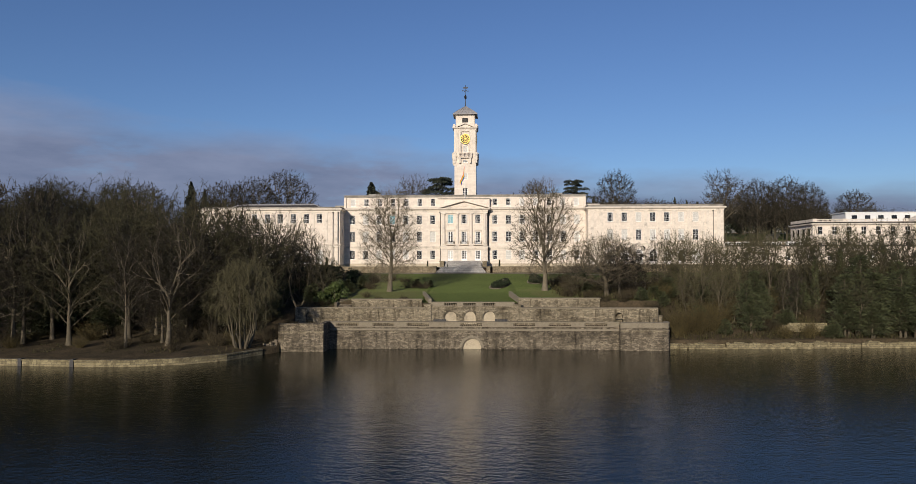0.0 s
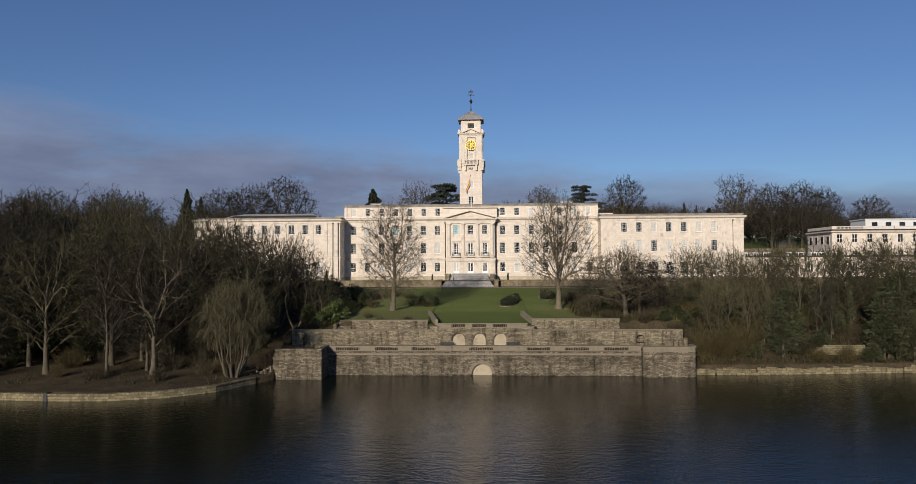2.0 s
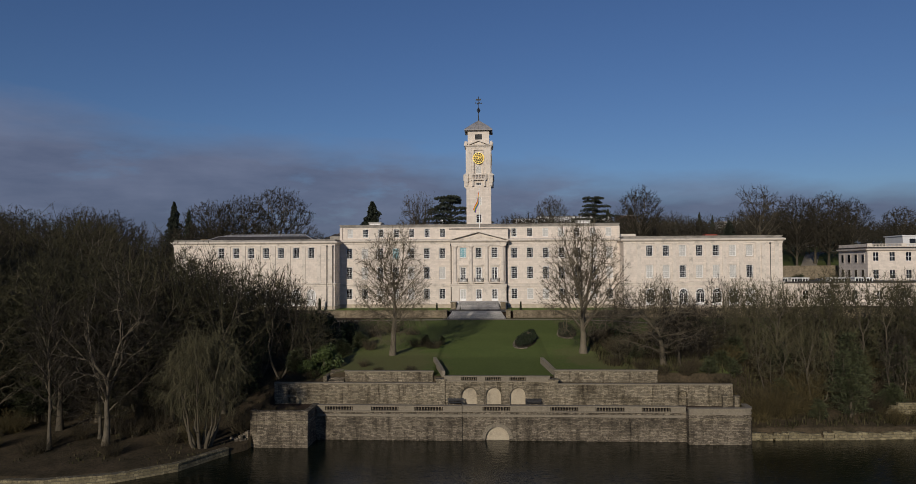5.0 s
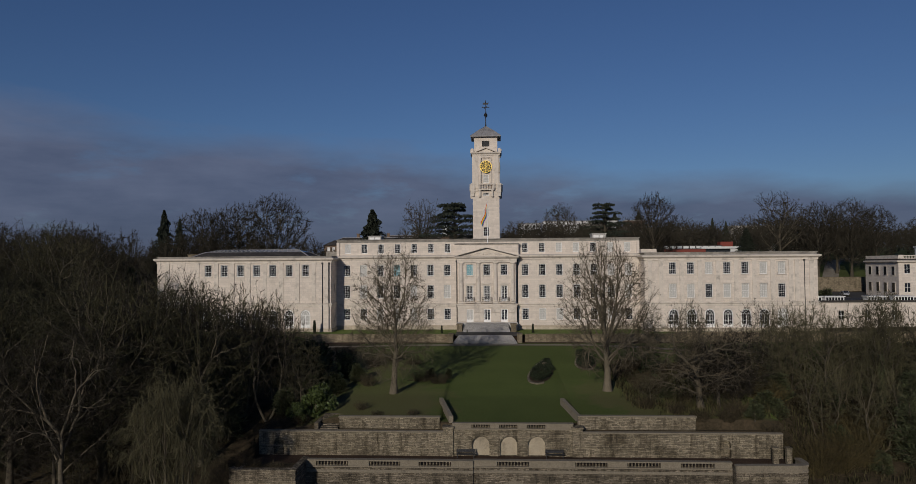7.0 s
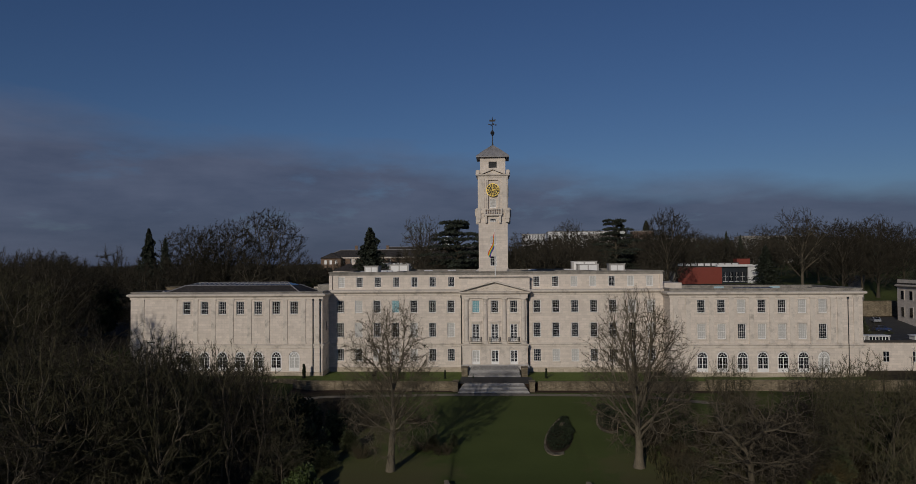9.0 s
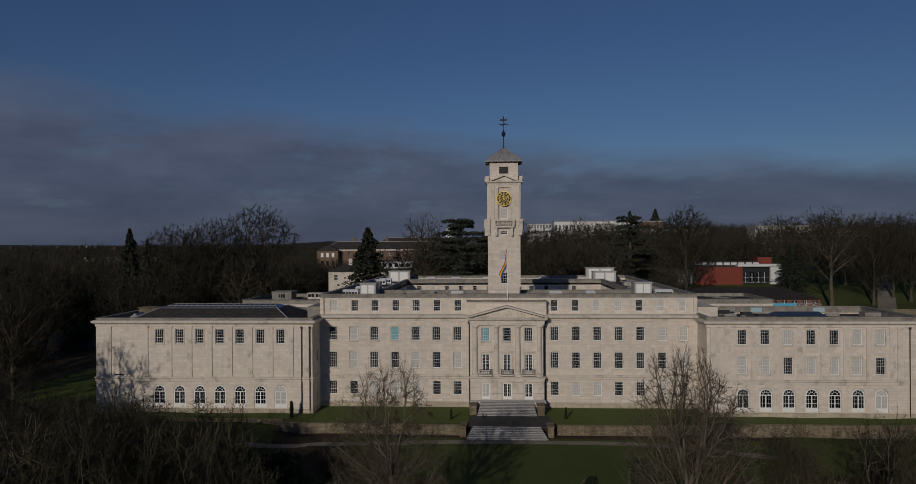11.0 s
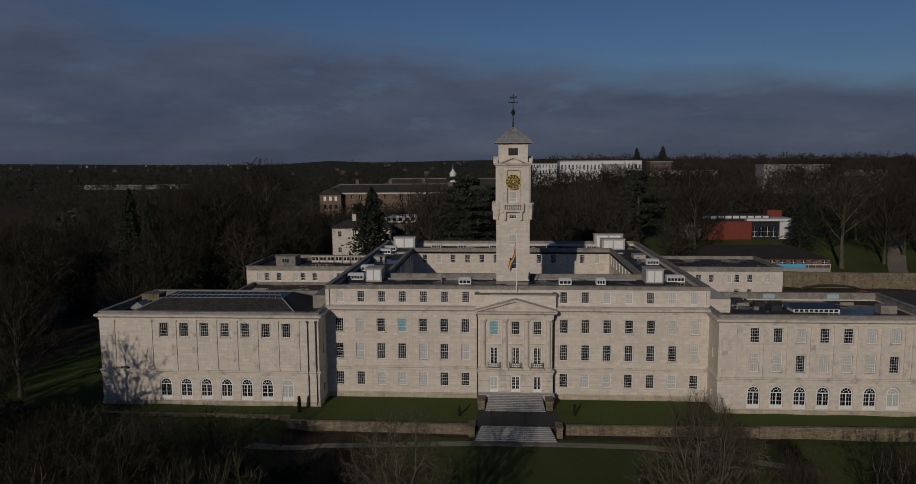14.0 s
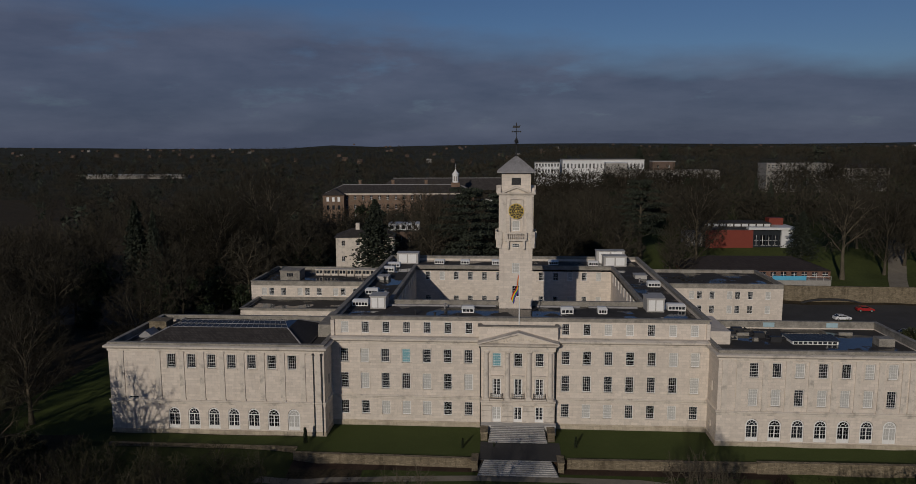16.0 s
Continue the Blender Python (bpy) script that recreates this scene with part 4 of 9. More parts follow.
    spots = [(-29.2, 13.4, 3.0), (29.3, 12.6, 3.2), (-29.0, 24, 2.6), (-8.6, 9.0, 2.2), (9.2, 9.0, 2.2), (-30.0, 50, 3.4), (-29.6, 56, 3.4), (-18.5, 61, 2.4), (-4.0, 61, 2.4), (10.2, 61, 2.4), (20.0, 60, 2.4), (29.6, 34, 2.6), (-12.0, 61, 2.2), (15.5, 9.2, 1.6)]
    for x, y, w in spots:
        b = Mesh()
        b.box(x - w / 2, x + w / 2, y - 0.9, y + 0.9, 30.18, 31.0)
        b.put([(x - w / 2 - 0.1, y - 1.0, 31.0), (x + w / 2 + 0.1, y - 1.0, 31.0), (x + w / 2 + 0.1, y + 1.0, 31.0), (x - w / 2 - 0.1, y + 1.0, 31.0), (x - w / 2 + 0.1, y - 0.2, 31.35), (x + w / 2 - 0.1, y - 0.2, 31.35), (x + w / 2 - 0.1, y + 0.9, 31.3), (x - w / 2 + 0.1, y + 0.9, 31.3)],
              [(0, 1, 5, 4), (1, 2, 6, 5), (2, 3, 7, 6), (3, 0, 4, 7), (4, 5, 6, 7)])
        ob = part("roof_light", b, M_WHITE, hall, "white timber roof light")
        g = Mesh()
        n = max(3, int(w / 0.6))
        for k in range(n):
            xa = x - w / 2 + 0.12 + k * (w - 0.24) / n
            g.box(xa + 0.06, xa + (w - 0.24) / n - 0.06, y - 0.93, y - 0.895, 30.4, 30.9)
        part("pane", g, M_GLASS, ob)


def roof_clutter():
    """Lead flashings, vents, pipes and boards lying on the flat roofs."""
    rnd = random.Random(52)
    for x0, x1, y, z in ((-24, -10, 13.2, 30.19), (-8, -3.6, 13.4, 30.19), (4.0, 12.0, 13.4, 30.19), (13.5, 22.5, 13.2, 30.19), (-22, -6, 3.0, 30.19), (8, 21, 2.8, 30.19), (-20, -8, 57.0, 30.19), (5, 17, 57.2, 30.19)):
        m = Mesh()
        m.box(x0, x1, y - 0.25, y + 0.25, z, z + 0.28, 0.05)
        part("flashing", m, M_LEAD, hall, "pale lead flashing")
    for k in range(22):
        x, y = rnd.choice([(rnd.uniform(-27, 27), rnd.uniform(2.5, 12.0)), (rnd.uniform(-30, -25), rnd.uniform(16, 48)), (rnd.uniform(25, 30), rnd.uniform(16, 50))])
        if abs(x) < 4.2 and y > 10:
            continue
        m = Mesh()
        h = rnd.uniform(0.4, 0.9)
        m.lathe(x, y, [(0.16, 30.18), (0.14, 30.2 + h), (0.3, 30.22 + h), (0.28, 30.34 + h), (0.05, 30.44 + h)], 8)
        part("roof_vent", m, M_LEAD if k % 2 else M_PIPE, hall)
    for x, y, z in ((37.5, 8.0, 26.75), (39.6, 10.2, 26.75), (42.4, 7.0, 26.75), (35.8, 4.0, 26.75), (44.2, 4.2, 26.75)):
        m = Mesh()
        m.box(x - 0.9, x + 0.9, y - 0.5, y + 0.5, z, z + 0.9)
        m.tube([Vector((x - 1.6, y, z + 0.5)), Vector((x + 1.8, y, z + 0.5)), Vector((x + 1.8, y + 1.2, z + 0.5))], (0.14, 0.14, 0.14), 6)
        part("plant_unit", m, M_PIPE, hall, "dark rooftop ventilation unit with ducts")
    for x, y in ((-29.3, 40.0), (28.6, 44.0), (27.6, 22.0)):
        m = Mesh()
        m.box(x - 1.3, x + 1.3, y - 1.6, y + 1.6, 30.18, 30.9)
        m.box(x - 1.4, x + 1.4, y - 1.7, y + 1.7, 30.9, 31.0)
        part("roof_hatch", m, M_PLANT, hall)


def wing(side):
    """West or east front wing: tall giant-order storeys over an arcade of round-headed windows."""
    west = side < 0
    x0, x1 = (-68.0, XL + 0.2) if west else (XR - 0.2, 65.4)
    y = -6.3
    back = 13.5
    # east wing returns from the centre in a short step
    a, b = x0, x1
    tops = [-57.2 + 3.40 * k for k in range(7)] if west else [37.3 + 3.53 * k for k in range(7)]
    arches = tops if west else [37.4 + 3.53 * k for k in range(7)]
    holes = [(x - 0.72, x + 0.72, 23.75, 26.15) for x in tops] + [(x - 1.02, x + 1.02, 13.25, 16.95) for x in arches]
    if not west:
        holes += [(x - 0.72, x + 0.72, 19.1, 21.85) for x in tops]
    else:
        holes += [(-64.9, -63.2, 17.95, 18.75)]
    m = Mesh()
    m.m = pose(0, y, 0)
    m.wall(a, b, Z0 - 0.7, 26.95, holes, 0.7)
    for x in arches:
        m.spandrels(x, 1.02, 15.93, 0.7)
    m.m = None
    part("wall", m, M_STONE, hall)
    inner = x1 if west else x0
    outer = x0 if west else x1
    turn = 90 if west else -90
    for xx, tn, hs in ((inner, 90 if west else -90, [(-0.4, 0.2, 14.2, 15.4), (-0.3, 0.4, 20.5, 22.2)]), (outer, -90 if west else 90, [])):
        ln = (FRONT - y - 0.7) if xx == inner else (back - y - 1.3)
        s = Mesh()
        s.m = pose(xx, y + 0.7 + ln / 2, 0, 0, 0, tn)
        s.wall(-ln / 2, ln / 2, Z0 - 0.7, 26.95, hs, 0.6)
        part("return_wall", s, M_STONE, hall)
    s = Mesh()
    s.box(x0, x1, back - 0.6, back, Z0 - 0.7, 26.95)
    part("rear_wall", s, M_STONE, hall)
    for i, x in enumerate(tops):
        if west:
            window(hall, x, y, 23.75, 1.44, 2.4, 4, 5, None)
        else:
            window(hall, x, y, 23.75, 1.44, 2.4, 4, 5, "white" if i in (2, 5, 6) else None)
            window(hall, x, y, 19.1, 1.44, 2.75, 4, 6, None if i in (2, 6) else "white")
    for i, x in enumerate(arches):
        window(hall, x, y, 13.25, 2.0, 2.62, 4, 4, "white" if i == 6 else None, True, leaf_doors=True)
    if west:
        window(hall, -64.05, y, 17.95, 1.7, 0.8, 3, 2)
    # pilaster strips of the upper storeys, window aprons and heads
    edges = [tops[0] - 3.4 + 1.7 - 0.6] + [x + 1.75 for x in tops]
    for x in edges + ([x0 + 2.2, x1 - 1.0] if west else [x0 + 1.0, x1 - 1.2, x1 - 4.0]):
        pilaster_at(x, y)
    for x in tops:
        frame_at(x, y, 23.75, 1.44, 2.4)
        if not west:
            frame_at(x, y, 19.1, 1.44, 2.75)
    path = [(x0, back), (x0, y), (x1, y), (x1, FRONT)] if west else [(x0, FRONT), (x0, y), (x1, y), (x1, back)]
    c = Mesh()
    c.mould(path, [(0.0, 26.5), (0.12, 26.55), (0.12, 26.9), (0.26, 27.0), (0.5, 27.15), (0.56, 27.2), (0.6, 27.5), (0.15, 27.62), (0.0, 27.62)])
    part("cornice", c, M_TRIM, hall)
    c = Mesh()
    c.mould(path, [(0, 17.45), (0.1, 17.5), (0.1, 17.9), (0.25, 18.0), (0.25, 18.2), (0, 18.3)])
    part("string_course", c, M_TRIM, hall)
    c = Mesh()
    c.mould(path, [(0.0, 11.9), (0.14, 11.9), (0.14, 13.0), (0.0, 13.12)])
    part("plinth", c, M_PLINTH, hall)
    ring = [(x0, y + 0.15), (x1, y + 0.15), (x1, back), (x0, back)]
    parapet_ring(ring, 26.9, 28.15 if not west else 27.95, 0.55, 0.12)
    r = Mesh()
    r.box(x0 + 0.5, x1 - 0.5, y + 0.6, back - 0.5, 26.4, 26.75)
    part("flat_roof", r, M_FELT, hall, "flat dark felt roof with standing puddles")
    pipes = (x1 - 1.75, x1 - 0.4) if west else (x1 - 2.6,)
    for x in pipes:
        p = Mesh()
        p.tube([Vector((x, y - 0.22, z)) for z in (12.6, 17.3, 26.6)], (0.07, 0.07, 0.07), 8)
        p.box(x - 0.16, x + 0.16, y - 0.34, y - 0.1, 26.3, 26.6)
        part("downpipe", p, M_PIPE, hall, "dark rainwater pipe")


def west_roof():
    # hipped slate roof with a long band of patent glazing
    x0, x1, y0, y1, zb, zt = -64.6, -35.2, -4.6, 11.6, 26.9, 28.95
    m = Mesh()
    a, b = (x0 + 4.2, x1 - 4.2)
    ya, yb2 = y0 + 5.0, y1 - 5.0
    m.put([(x0, y0, zb), (x1, y0, zb), (x1, y1, zb), (x0, y1, zb), (a, ya, zt), (b, ya, zt), (b, yb2, zt), (a, yb2, zt)], [(0, 1, 5, 4), (1, 2, 6, 5), (2, 3, 7, 6), (3, 0, 4, 7), (0, 3, 2, 1)])
    m.box(x0 - 0.3, x1 + 0.3, y0 - 0.3, y1 + 0.3, zb - 0.5, zb)
    part("hipped_roof", m, M_SLATE, hall, "dark slate hipped roof")
    g = Mesh()
    g.put([(a, ya, zt), (b, ya, zt), (b - 1.4, (ya + yb2) / 2, zt + 0.55), (a + 1.4, (ya + yb2) / 2, zt + 0.55), (b, yb2, zt), (a, yb2, zt)], [(0, 1, 2, 3), (1, 4, 2), (4, 5, 3, 2), (5, 0, 3)])
    ob = part("roof_glazing", g, M_GLAZING, hall, "long grey glazed rooflight")
    bars = Mesh()
    for k in range(21):
        x = a + (b - a) * k / 20
        xt = a + 1.4 + (b - a - 2.8) * k / 20
        bars.tube([Vector((x, ya, zt + 0.03)), Vector((xt, (ya + yb2) / 2, zt + 0.58))], (0.04, 0.04), 4)
    for s in (0.02, 0.5, 1.0):
        bars.tube([Vector((a + 1.4 * s, ya + (yb2 - ya) / 2 * s, zt + 0.55 * s + 0.05)), Vector((b - 1.4 * s, ya + (yb2 - ya) / 2 * s, zt + 0.55 * s + 0.05))], (0.05, 0.05), 4)
    part("glazing_bar", bars, M_LEAD, ob)
    for p, q in (((x0, y0, zb), (a, ya, zt)), ((x1, y0, zb), (b, ya, zt)), ((x1, y1, zb), (b, yb2, zt)), ((x0, y1, zb), (a, yb2, zt))):
        h = Mesh()
        h.tube([Vector(p) + Vector((0, 0, 0.04)), Vector(q) + Vector((0, 0, 0.04))], (0.12, 0.12), 6)
        part("hip_ridge", h, M_LEAD, hall)
    k = Mesh()
    k.box(-66.6, -63.4, 5.2, 8.0, 26.7, 28.5)
    k.box(-66.75, -63.25, 5.05, 8.15, 28.5, 28.65)
    part("stair_head", k, M_RETAIN, hall, "small brown rooftop stair head")
    k = Mesh()
    k.front([(-66.9, 26.75), (-63.6, 26.75), (-65.2, 28.0)], 1.0, 4.0)
    part("roof_dormer", k, M_LEAD, hall)
    k = Mesh()
    k.box(-34.8, -31.9, 3.0, 12.9, 26.7, 29.0)
    part("roof_block", k, M_COPING, hall)


def east_roof():
    k = Mesh()
    k.box(46.5, 54.0, 2.6, 7.4, 26.7, 27.35)
    ob = part("roof_light", k, M_WHITE, hall, "long white timber roof light")
    k = Mesh()
    k.put([(46.3, 2.4, 27.36), (54.2, 2.4, 27.36), (54.2, 7.6, 27.36), (46.3, 7.6, 27.36), (46.6, 5.0, 27.95), (53.9, 5.0, 27.95)], [(0, 1, 5, 4), (1, 2, 5), (2, 3, 4, 5), (3, 0, 4), (0, 3, 2, 1)])
    part("glazed_top", k, M_GLAZING, ob, "grey glazed top")
    for xa in (45.2, 56.4):
        k = Mesh()
        k.box(xa, xa + 2.0, 12.86, 12.94, 27.1, 27.9)
        part("blue_panel", k, M_PALEBLUE, hall, "pale blue panel on the parapet")
    g = Mesh()
    for i in range(9):
        g.box(46.7 + i * 0.8, 47.3 + i * 0.8, 2.56, 2.595, 26.85, 27.25)
    part("pane", g, M_GLASS, ob)
    for x, y, w, d, h in ((61.5, 3.0, 2.6, 2.2, 1.3), (37.5, 5.5, 1.4, 1.0, 0.7), (41.0, 4.5, 0.8, 0.8, 0.6), (40.0, 8.0, 2.2, 0.5, 0.5), (44.0, 9.5, 1.2, 0.6, 0.4), (58.0, 9.0, 2.4, 0.4, 0.5)):
        k = Mesh()
        k.box(x - w / 2, x + w / 2, y - d / 2, y + d / 2, 26.7, 26.75 + h, 0.03)
        part("roof_hatch", k, M_COPING, hall)
    k = Mesh()
    k.box(XR - 0.1, 36.0, 2.0, 13.0, 26.7, 29.0)
    part("roof_block", k, M_STONE, hall)


front_block()
portico()
quadrangle()
roof_clutter()
wing(-1)
wing(1)
west_roof()
east_roof()


def tower():
    x, y0, y1 = 3.02, 12.0, 18.1
    base = 30.0
    faces = [(0, y0, 0, 3.02), (x, (y0 + y1) / 2, 90, 3.05), (0, y1, 180, 3.02), (-x, (y0 + y1) / 2, -90, 3.05)]
    m = Mesh()
    for fx, fy, turn, half in faces:
        m.m = pose(fx, fy, 0, 0, 0, turn)
        half -= 0.7 if turn in (90, -90) else 0.0
        m.wall(-half, half, base, 51.0, [(-0.68, 0.68, 32.4, 34.5), (-0.68, 0.68, 36.8, 38.7), (-0.68, 0.68, 41.6, 42.3), (-1.32, 1.32, 44.4, 50.4)], 0.7)
    m.m = None
    part("tower_shaft", m, M_STONE, hall)
    for k, (fx, fy, turn, half) in enumerate(faces):
        m = Mesh()
        m.m = pose(fx, fy, 0, 0, 0, turn) @ pose(0, 0.42, 0)
        m.wall(-1.34, 1.34, 44.38, 50.42, [(-0.66, 0.66, 44.6, 46.5)] if k < 2 else [], 0.25)
        part("clock_recess", m, M_STONE, hall)
    for fx, fy, turn, half in faces[:2]:
        for z, h, r in ((32.4, 2.1, 4), (36.8, 1.9, 3), (41.6, 0.7, 2), (44.6, 1.9, 3)):
            m4 = pose(fx, fy, 0, 0, 0, turn) @ pose(0, 0.16 if z < 44 else 0.52, z)
            ob = window(hall, 0, 0, 0, 1.34, h, 3, r, "white" if z in (36.8, 44.6) else None)
            ob.matrix_basis = m4
    t = Mesh()
    # recessed clock panel edges, corner strips and balcony
    for fx, fy, turn, half in faces:
        t.m = pose(fx, fy, 0, 0, 0, turn)
        for s in (-1, 1):
            t.box(s * 2.35 - 0.55, s * 2.35 + 0.55, -0.12, 0.02, 43.4, 50.9)
            t.box(s * 1.15 - 0.12, s * 1.15 + 0.12, -0.08, 0.02, 44.3, 50.4)
            t.box(s * 1.45 - 0.22, s * 1.45 + 0.22, -0.62, 0.02, 41.4, 42.9)
            t.box(s * 3.0 - 0.45, s * 3.0 + 0.45, -0.42, 0.25, 42.3, 44.5)
            t.box(s * 3.0 - 0.36, s * 3.0 + 0.36, -0.34, 0.25, 41.5, 42.3)
        t.box(-1.9, 1.9, -0.75, 0.02, 42.9, 43.2)
        t.box(-1.9, 1.9, -0.72, -0.5, 44.15, 44.35)
        for k in range(9):
            t.lathe(-1.5 + k * 0.375, -0.6, [(0.08, 43.2), (0.12, 43.5), (0.06, 43.8), (0.1, 44.15)], 6)
        for s in (-1, 1):
            t.box(s * 1.8 - 0.16, s * 1.8 + 0.16, -0.78, -0.45, 43.2, 44.45)
        # pediment over the clock stage
        t.front([(-1.9, 51.6), (1.9, 51.6), (0, 52.5)], -0.12, 0.3)
        for s in (-1, 1):
            t.front([(s * 2.35, 51.6), (s * 2.35, 51.78), (0, 52.85), (0, 52.52)][::s], -0.6, 0.3)
    t.m = None
    ring = [(-x, y0), (x, y0), (x, y1), (-x, y1)]
    t.mould(ring, [(0, 50.8), (0.12, 50.85), (0.15, 51.15), (0.45, 51.35), (0.5, 51.55), (0, 51.7)], True)
    t.mould(ring, [(0, 42.6), (0.1, 42.65), (0.14, 42.9), (0, 43.05)], True)
    part("tower_trim", t, M_TRIM, hall)
    t = Mesh()
    t.mould(ring, [(0, 31.4), (0.12, 31.4), (0.12, 31.9), (0, 32.05)], True)
    part("string_course", t, M_TRIM, hall)
    u = Mesh()
    xb = 2.65
    yc = (y0 + y1) / 2
    for fx, fy, turn in ((0, yc - xb, 0), (xb, yc, 90), (0, yc + xb, 180), (-xb, yc, -90)):
        u.m = pose(fx, fy, 0, 0, 0, turn)
        hb = xb - (0.5 if turn in (90, -90) else 0.0)
        u.wall(-hb, hb, 51.0, 55.2, [(-0.85, 0.85, 53.0, 54.3)], 0.5)
    u.m = None
    for sx_ in (-1, 1):
        for sy_ in (-1, 1):
            u.box(sx_ * 3.1 - 0.35, sx_ * 3.1 + 0.35, yc + sy_ * 3.1 - 0.35, yc + sy_ * 3.1 + 0.35, 51.6, 52.5, 0.1)
    part("belfry", u, M_STONE, hall)
    for fx, fy, turn in ((0, yc - xb, 0), (xb, yc, 90)):
        lv = Mesh()
        lv.m = pose(fx, fy, 0, 0, 0, turn)
        for k in range(7):
            lv.box(-0.85, 0.85, 0.12, 0.3, 53.03 + k * 0.185, 53.1 + k * 0.185)
        lv.box(-0.85, 0.85, 0.25, 0.36, 53.0, 54.3)
        part("louvre", lv, M_PIPE, hall, "dark belfry louvre")
    r = Mesh()
    e = 3.45
    r.put([(-e, yc - e, 55.2), (e, yc - e, 55.2), (e, yc + e, 55.2), (-e, yc + e, 55.2), (-e, yc - e, 55.4), (e, yc - e, 55.4), (e, yc + e, 55.4), (-e, yc + e, 55.4)] + [(s * 1.9, yc + q * 1.9, 56.75) for s, q in ((-1, -1), (1, -1), (1, 1), (-1, 1))] + [(0, yc, 58.2)],
          [(0, 3, 2, 1)] + [(i, (i + 1) % 4, 4 + (i + 1) % 4, 4 + i) for i in range(4)] + [(4 + i, 4 + (i + 1) % 4, 8 + (i + 1) % 4, 8 + i) for i in range(4)] + [(8 + i, 8 + (i + 1) % 4, 12) for i in range(4)])
    ob = part("tower_roof", r, M_LEAD, hall, "grey lead pyramid roof")
    sm = Mesh()
    for turn in (0, 90, 180, 270):
        for k in range(-3, 4):
            base_p, mid = Vector((k * 1.1, -e, 55.43)), Vector((k * 0.6, -1.9, 56.78))
            if k in (-3, 3):
                base_p, mid = Vector((math.copysign(e, k), -e, 55.43)), Vector((math.copysign(1.9, k), -1.9, 56.78))
            sm.m = pose(0, yc, 0, 0, 0, turn)
            pts = [sm.m @ base_p, sm.m @ mid, sm.m @ Vector((k * 0.03, -0.05, 58.2))]
            sm.m = None
            sm.tube(pts, (0.05, 0.05, 0.04), 4)
    part("roll_seam", sm, M_LEAD, ob)
    v = Mesh()
    v.lathe(0, yc, [(0.22, 58.0), (0.14, 58.5), (0.09, 59.5), (0.09, 60.4), (0.28, 60.65), (0.32, 60.9), (0.16, 61.15), (0.06, 61.3), (0.05, 63.6), (0.12, 63.75), (0.03, 64.3)], 10)
    for a in range(0, 180, 90):
        d = Vector((math.cos(radians(a + 20)), math.sin(radians(a + 20)), 0))
        v.tube([Vector((0, yc, 62.6)) - d * 0.75, Vector((0, yc, 62.6)) + d * 0.75], (0.05, 0.05), 5)
        for s in (-1, 1):
            p = Vector((0, yc, 62.6)) + d * 0.8 * s
            v.box(p.x - 0.12, p.x + 0.12, p.y - 0.04, p.y + 0.04, 62.48, 62.75)
    v.front([(-0.75, 63.35), (-0.2, 63.25), (0.55, 63.3), (0.75, 63.75), (0.1, 63.62), (-0.55, 63.72)], yc - 0.03, yc + 0.03)
    for k in range(8):
        a = 2 * math.pi * k / 8
        v.tube([Vector((0.1 * math.cos(a), yc + 0.1 * math.sin(a), 60.2)), Vector((0.5 * math.cos(a), yc + 0.5 * math.sin(a), 60.75)), Vector((0.08 * math.cos(a), yc + 0.08 * math.sin(a), 61.5))], (0.03, 0.035, 0.03), 4)
    part("weather_vane", v, M_IRON, hall, "wrought iron weather vane")
    for fx, fy, turn, half in faces[:2]:
        c = Mesh()
        c.m = pose(fx, fy, 0, 0, 0, turn)
        n = 28
        ringp = lambda r_, z_=48.3: [(r_ * math.cos(2 * math.pi * i / n), z_ + r_ * math.sin(2 * math.pi * i / n)) for i in range(n)]
        c.front(ringp(1.32), -0.16, 0.0)
        d = part("clock_dial", c, M_CLOCK, hall, "black skeleton clock dial with gilded numerals")
        g = Mesh()
        g.m = c.m
        for ra, rb in ((1.27, 1.39), (0.83, 0.88), (0.14, 0.21)):
            A, B = ringp(ra), ringp(rb)
            for i in range(n):
                j = (i + 1) % n
                g.front([A[i], B[i], B[j], A[j]], -0.22, -0.15)
        for k in range(12):
            a = 2 * math.pi * k / 12
            px_, pz_ = math.sin(a), math.cos(a)
            for off in (-0.075, 0.075):
                p0, p1 = (0.86 * px_ + pz_ * off, 48.3 + 0.86 * pz_ - px_ * off), (1.28 * px_ + pz_ * off, 48.3 + 1.28 * pz_ - px_ * off)
                g.front([(p0[0] - pz_ * 0.028, p0[1] + px_ * 0.028), (p0[0] + pz_ * 0.028, p0[1] - px_ * 0.028), (p1[0] + pz_ * 0.028, p1[1] - px_ * 0.028), (p1[0] - pz_ * 0.028, p1[1] + px_ * 0.028)], -0.21, -0.15)
        for k in range(6):
            a, b = 2 * math.pi * k / 6, 2 * math.pi * (k + 2) / 6
            p0, p1 = Vector((0.84 * math.sin(a), 0.84 * math.cos(a))), Vector((0.84 * math.sin(b), 0.84 * math.cos(b)))
            o = (p1 - p0).normalized().orthogonal() * 0.02
            g.front([(p.x, 48.3 + p.y) for p in (p0 - o, p1 - o, p1 + o, p0 + o)], -0.19 - 0.004 * k, -0.15)
        part("numeral_ring", g, M_GOLD, d, "gilded numeral ring")
        h = Mesh()
        h.m = c.m
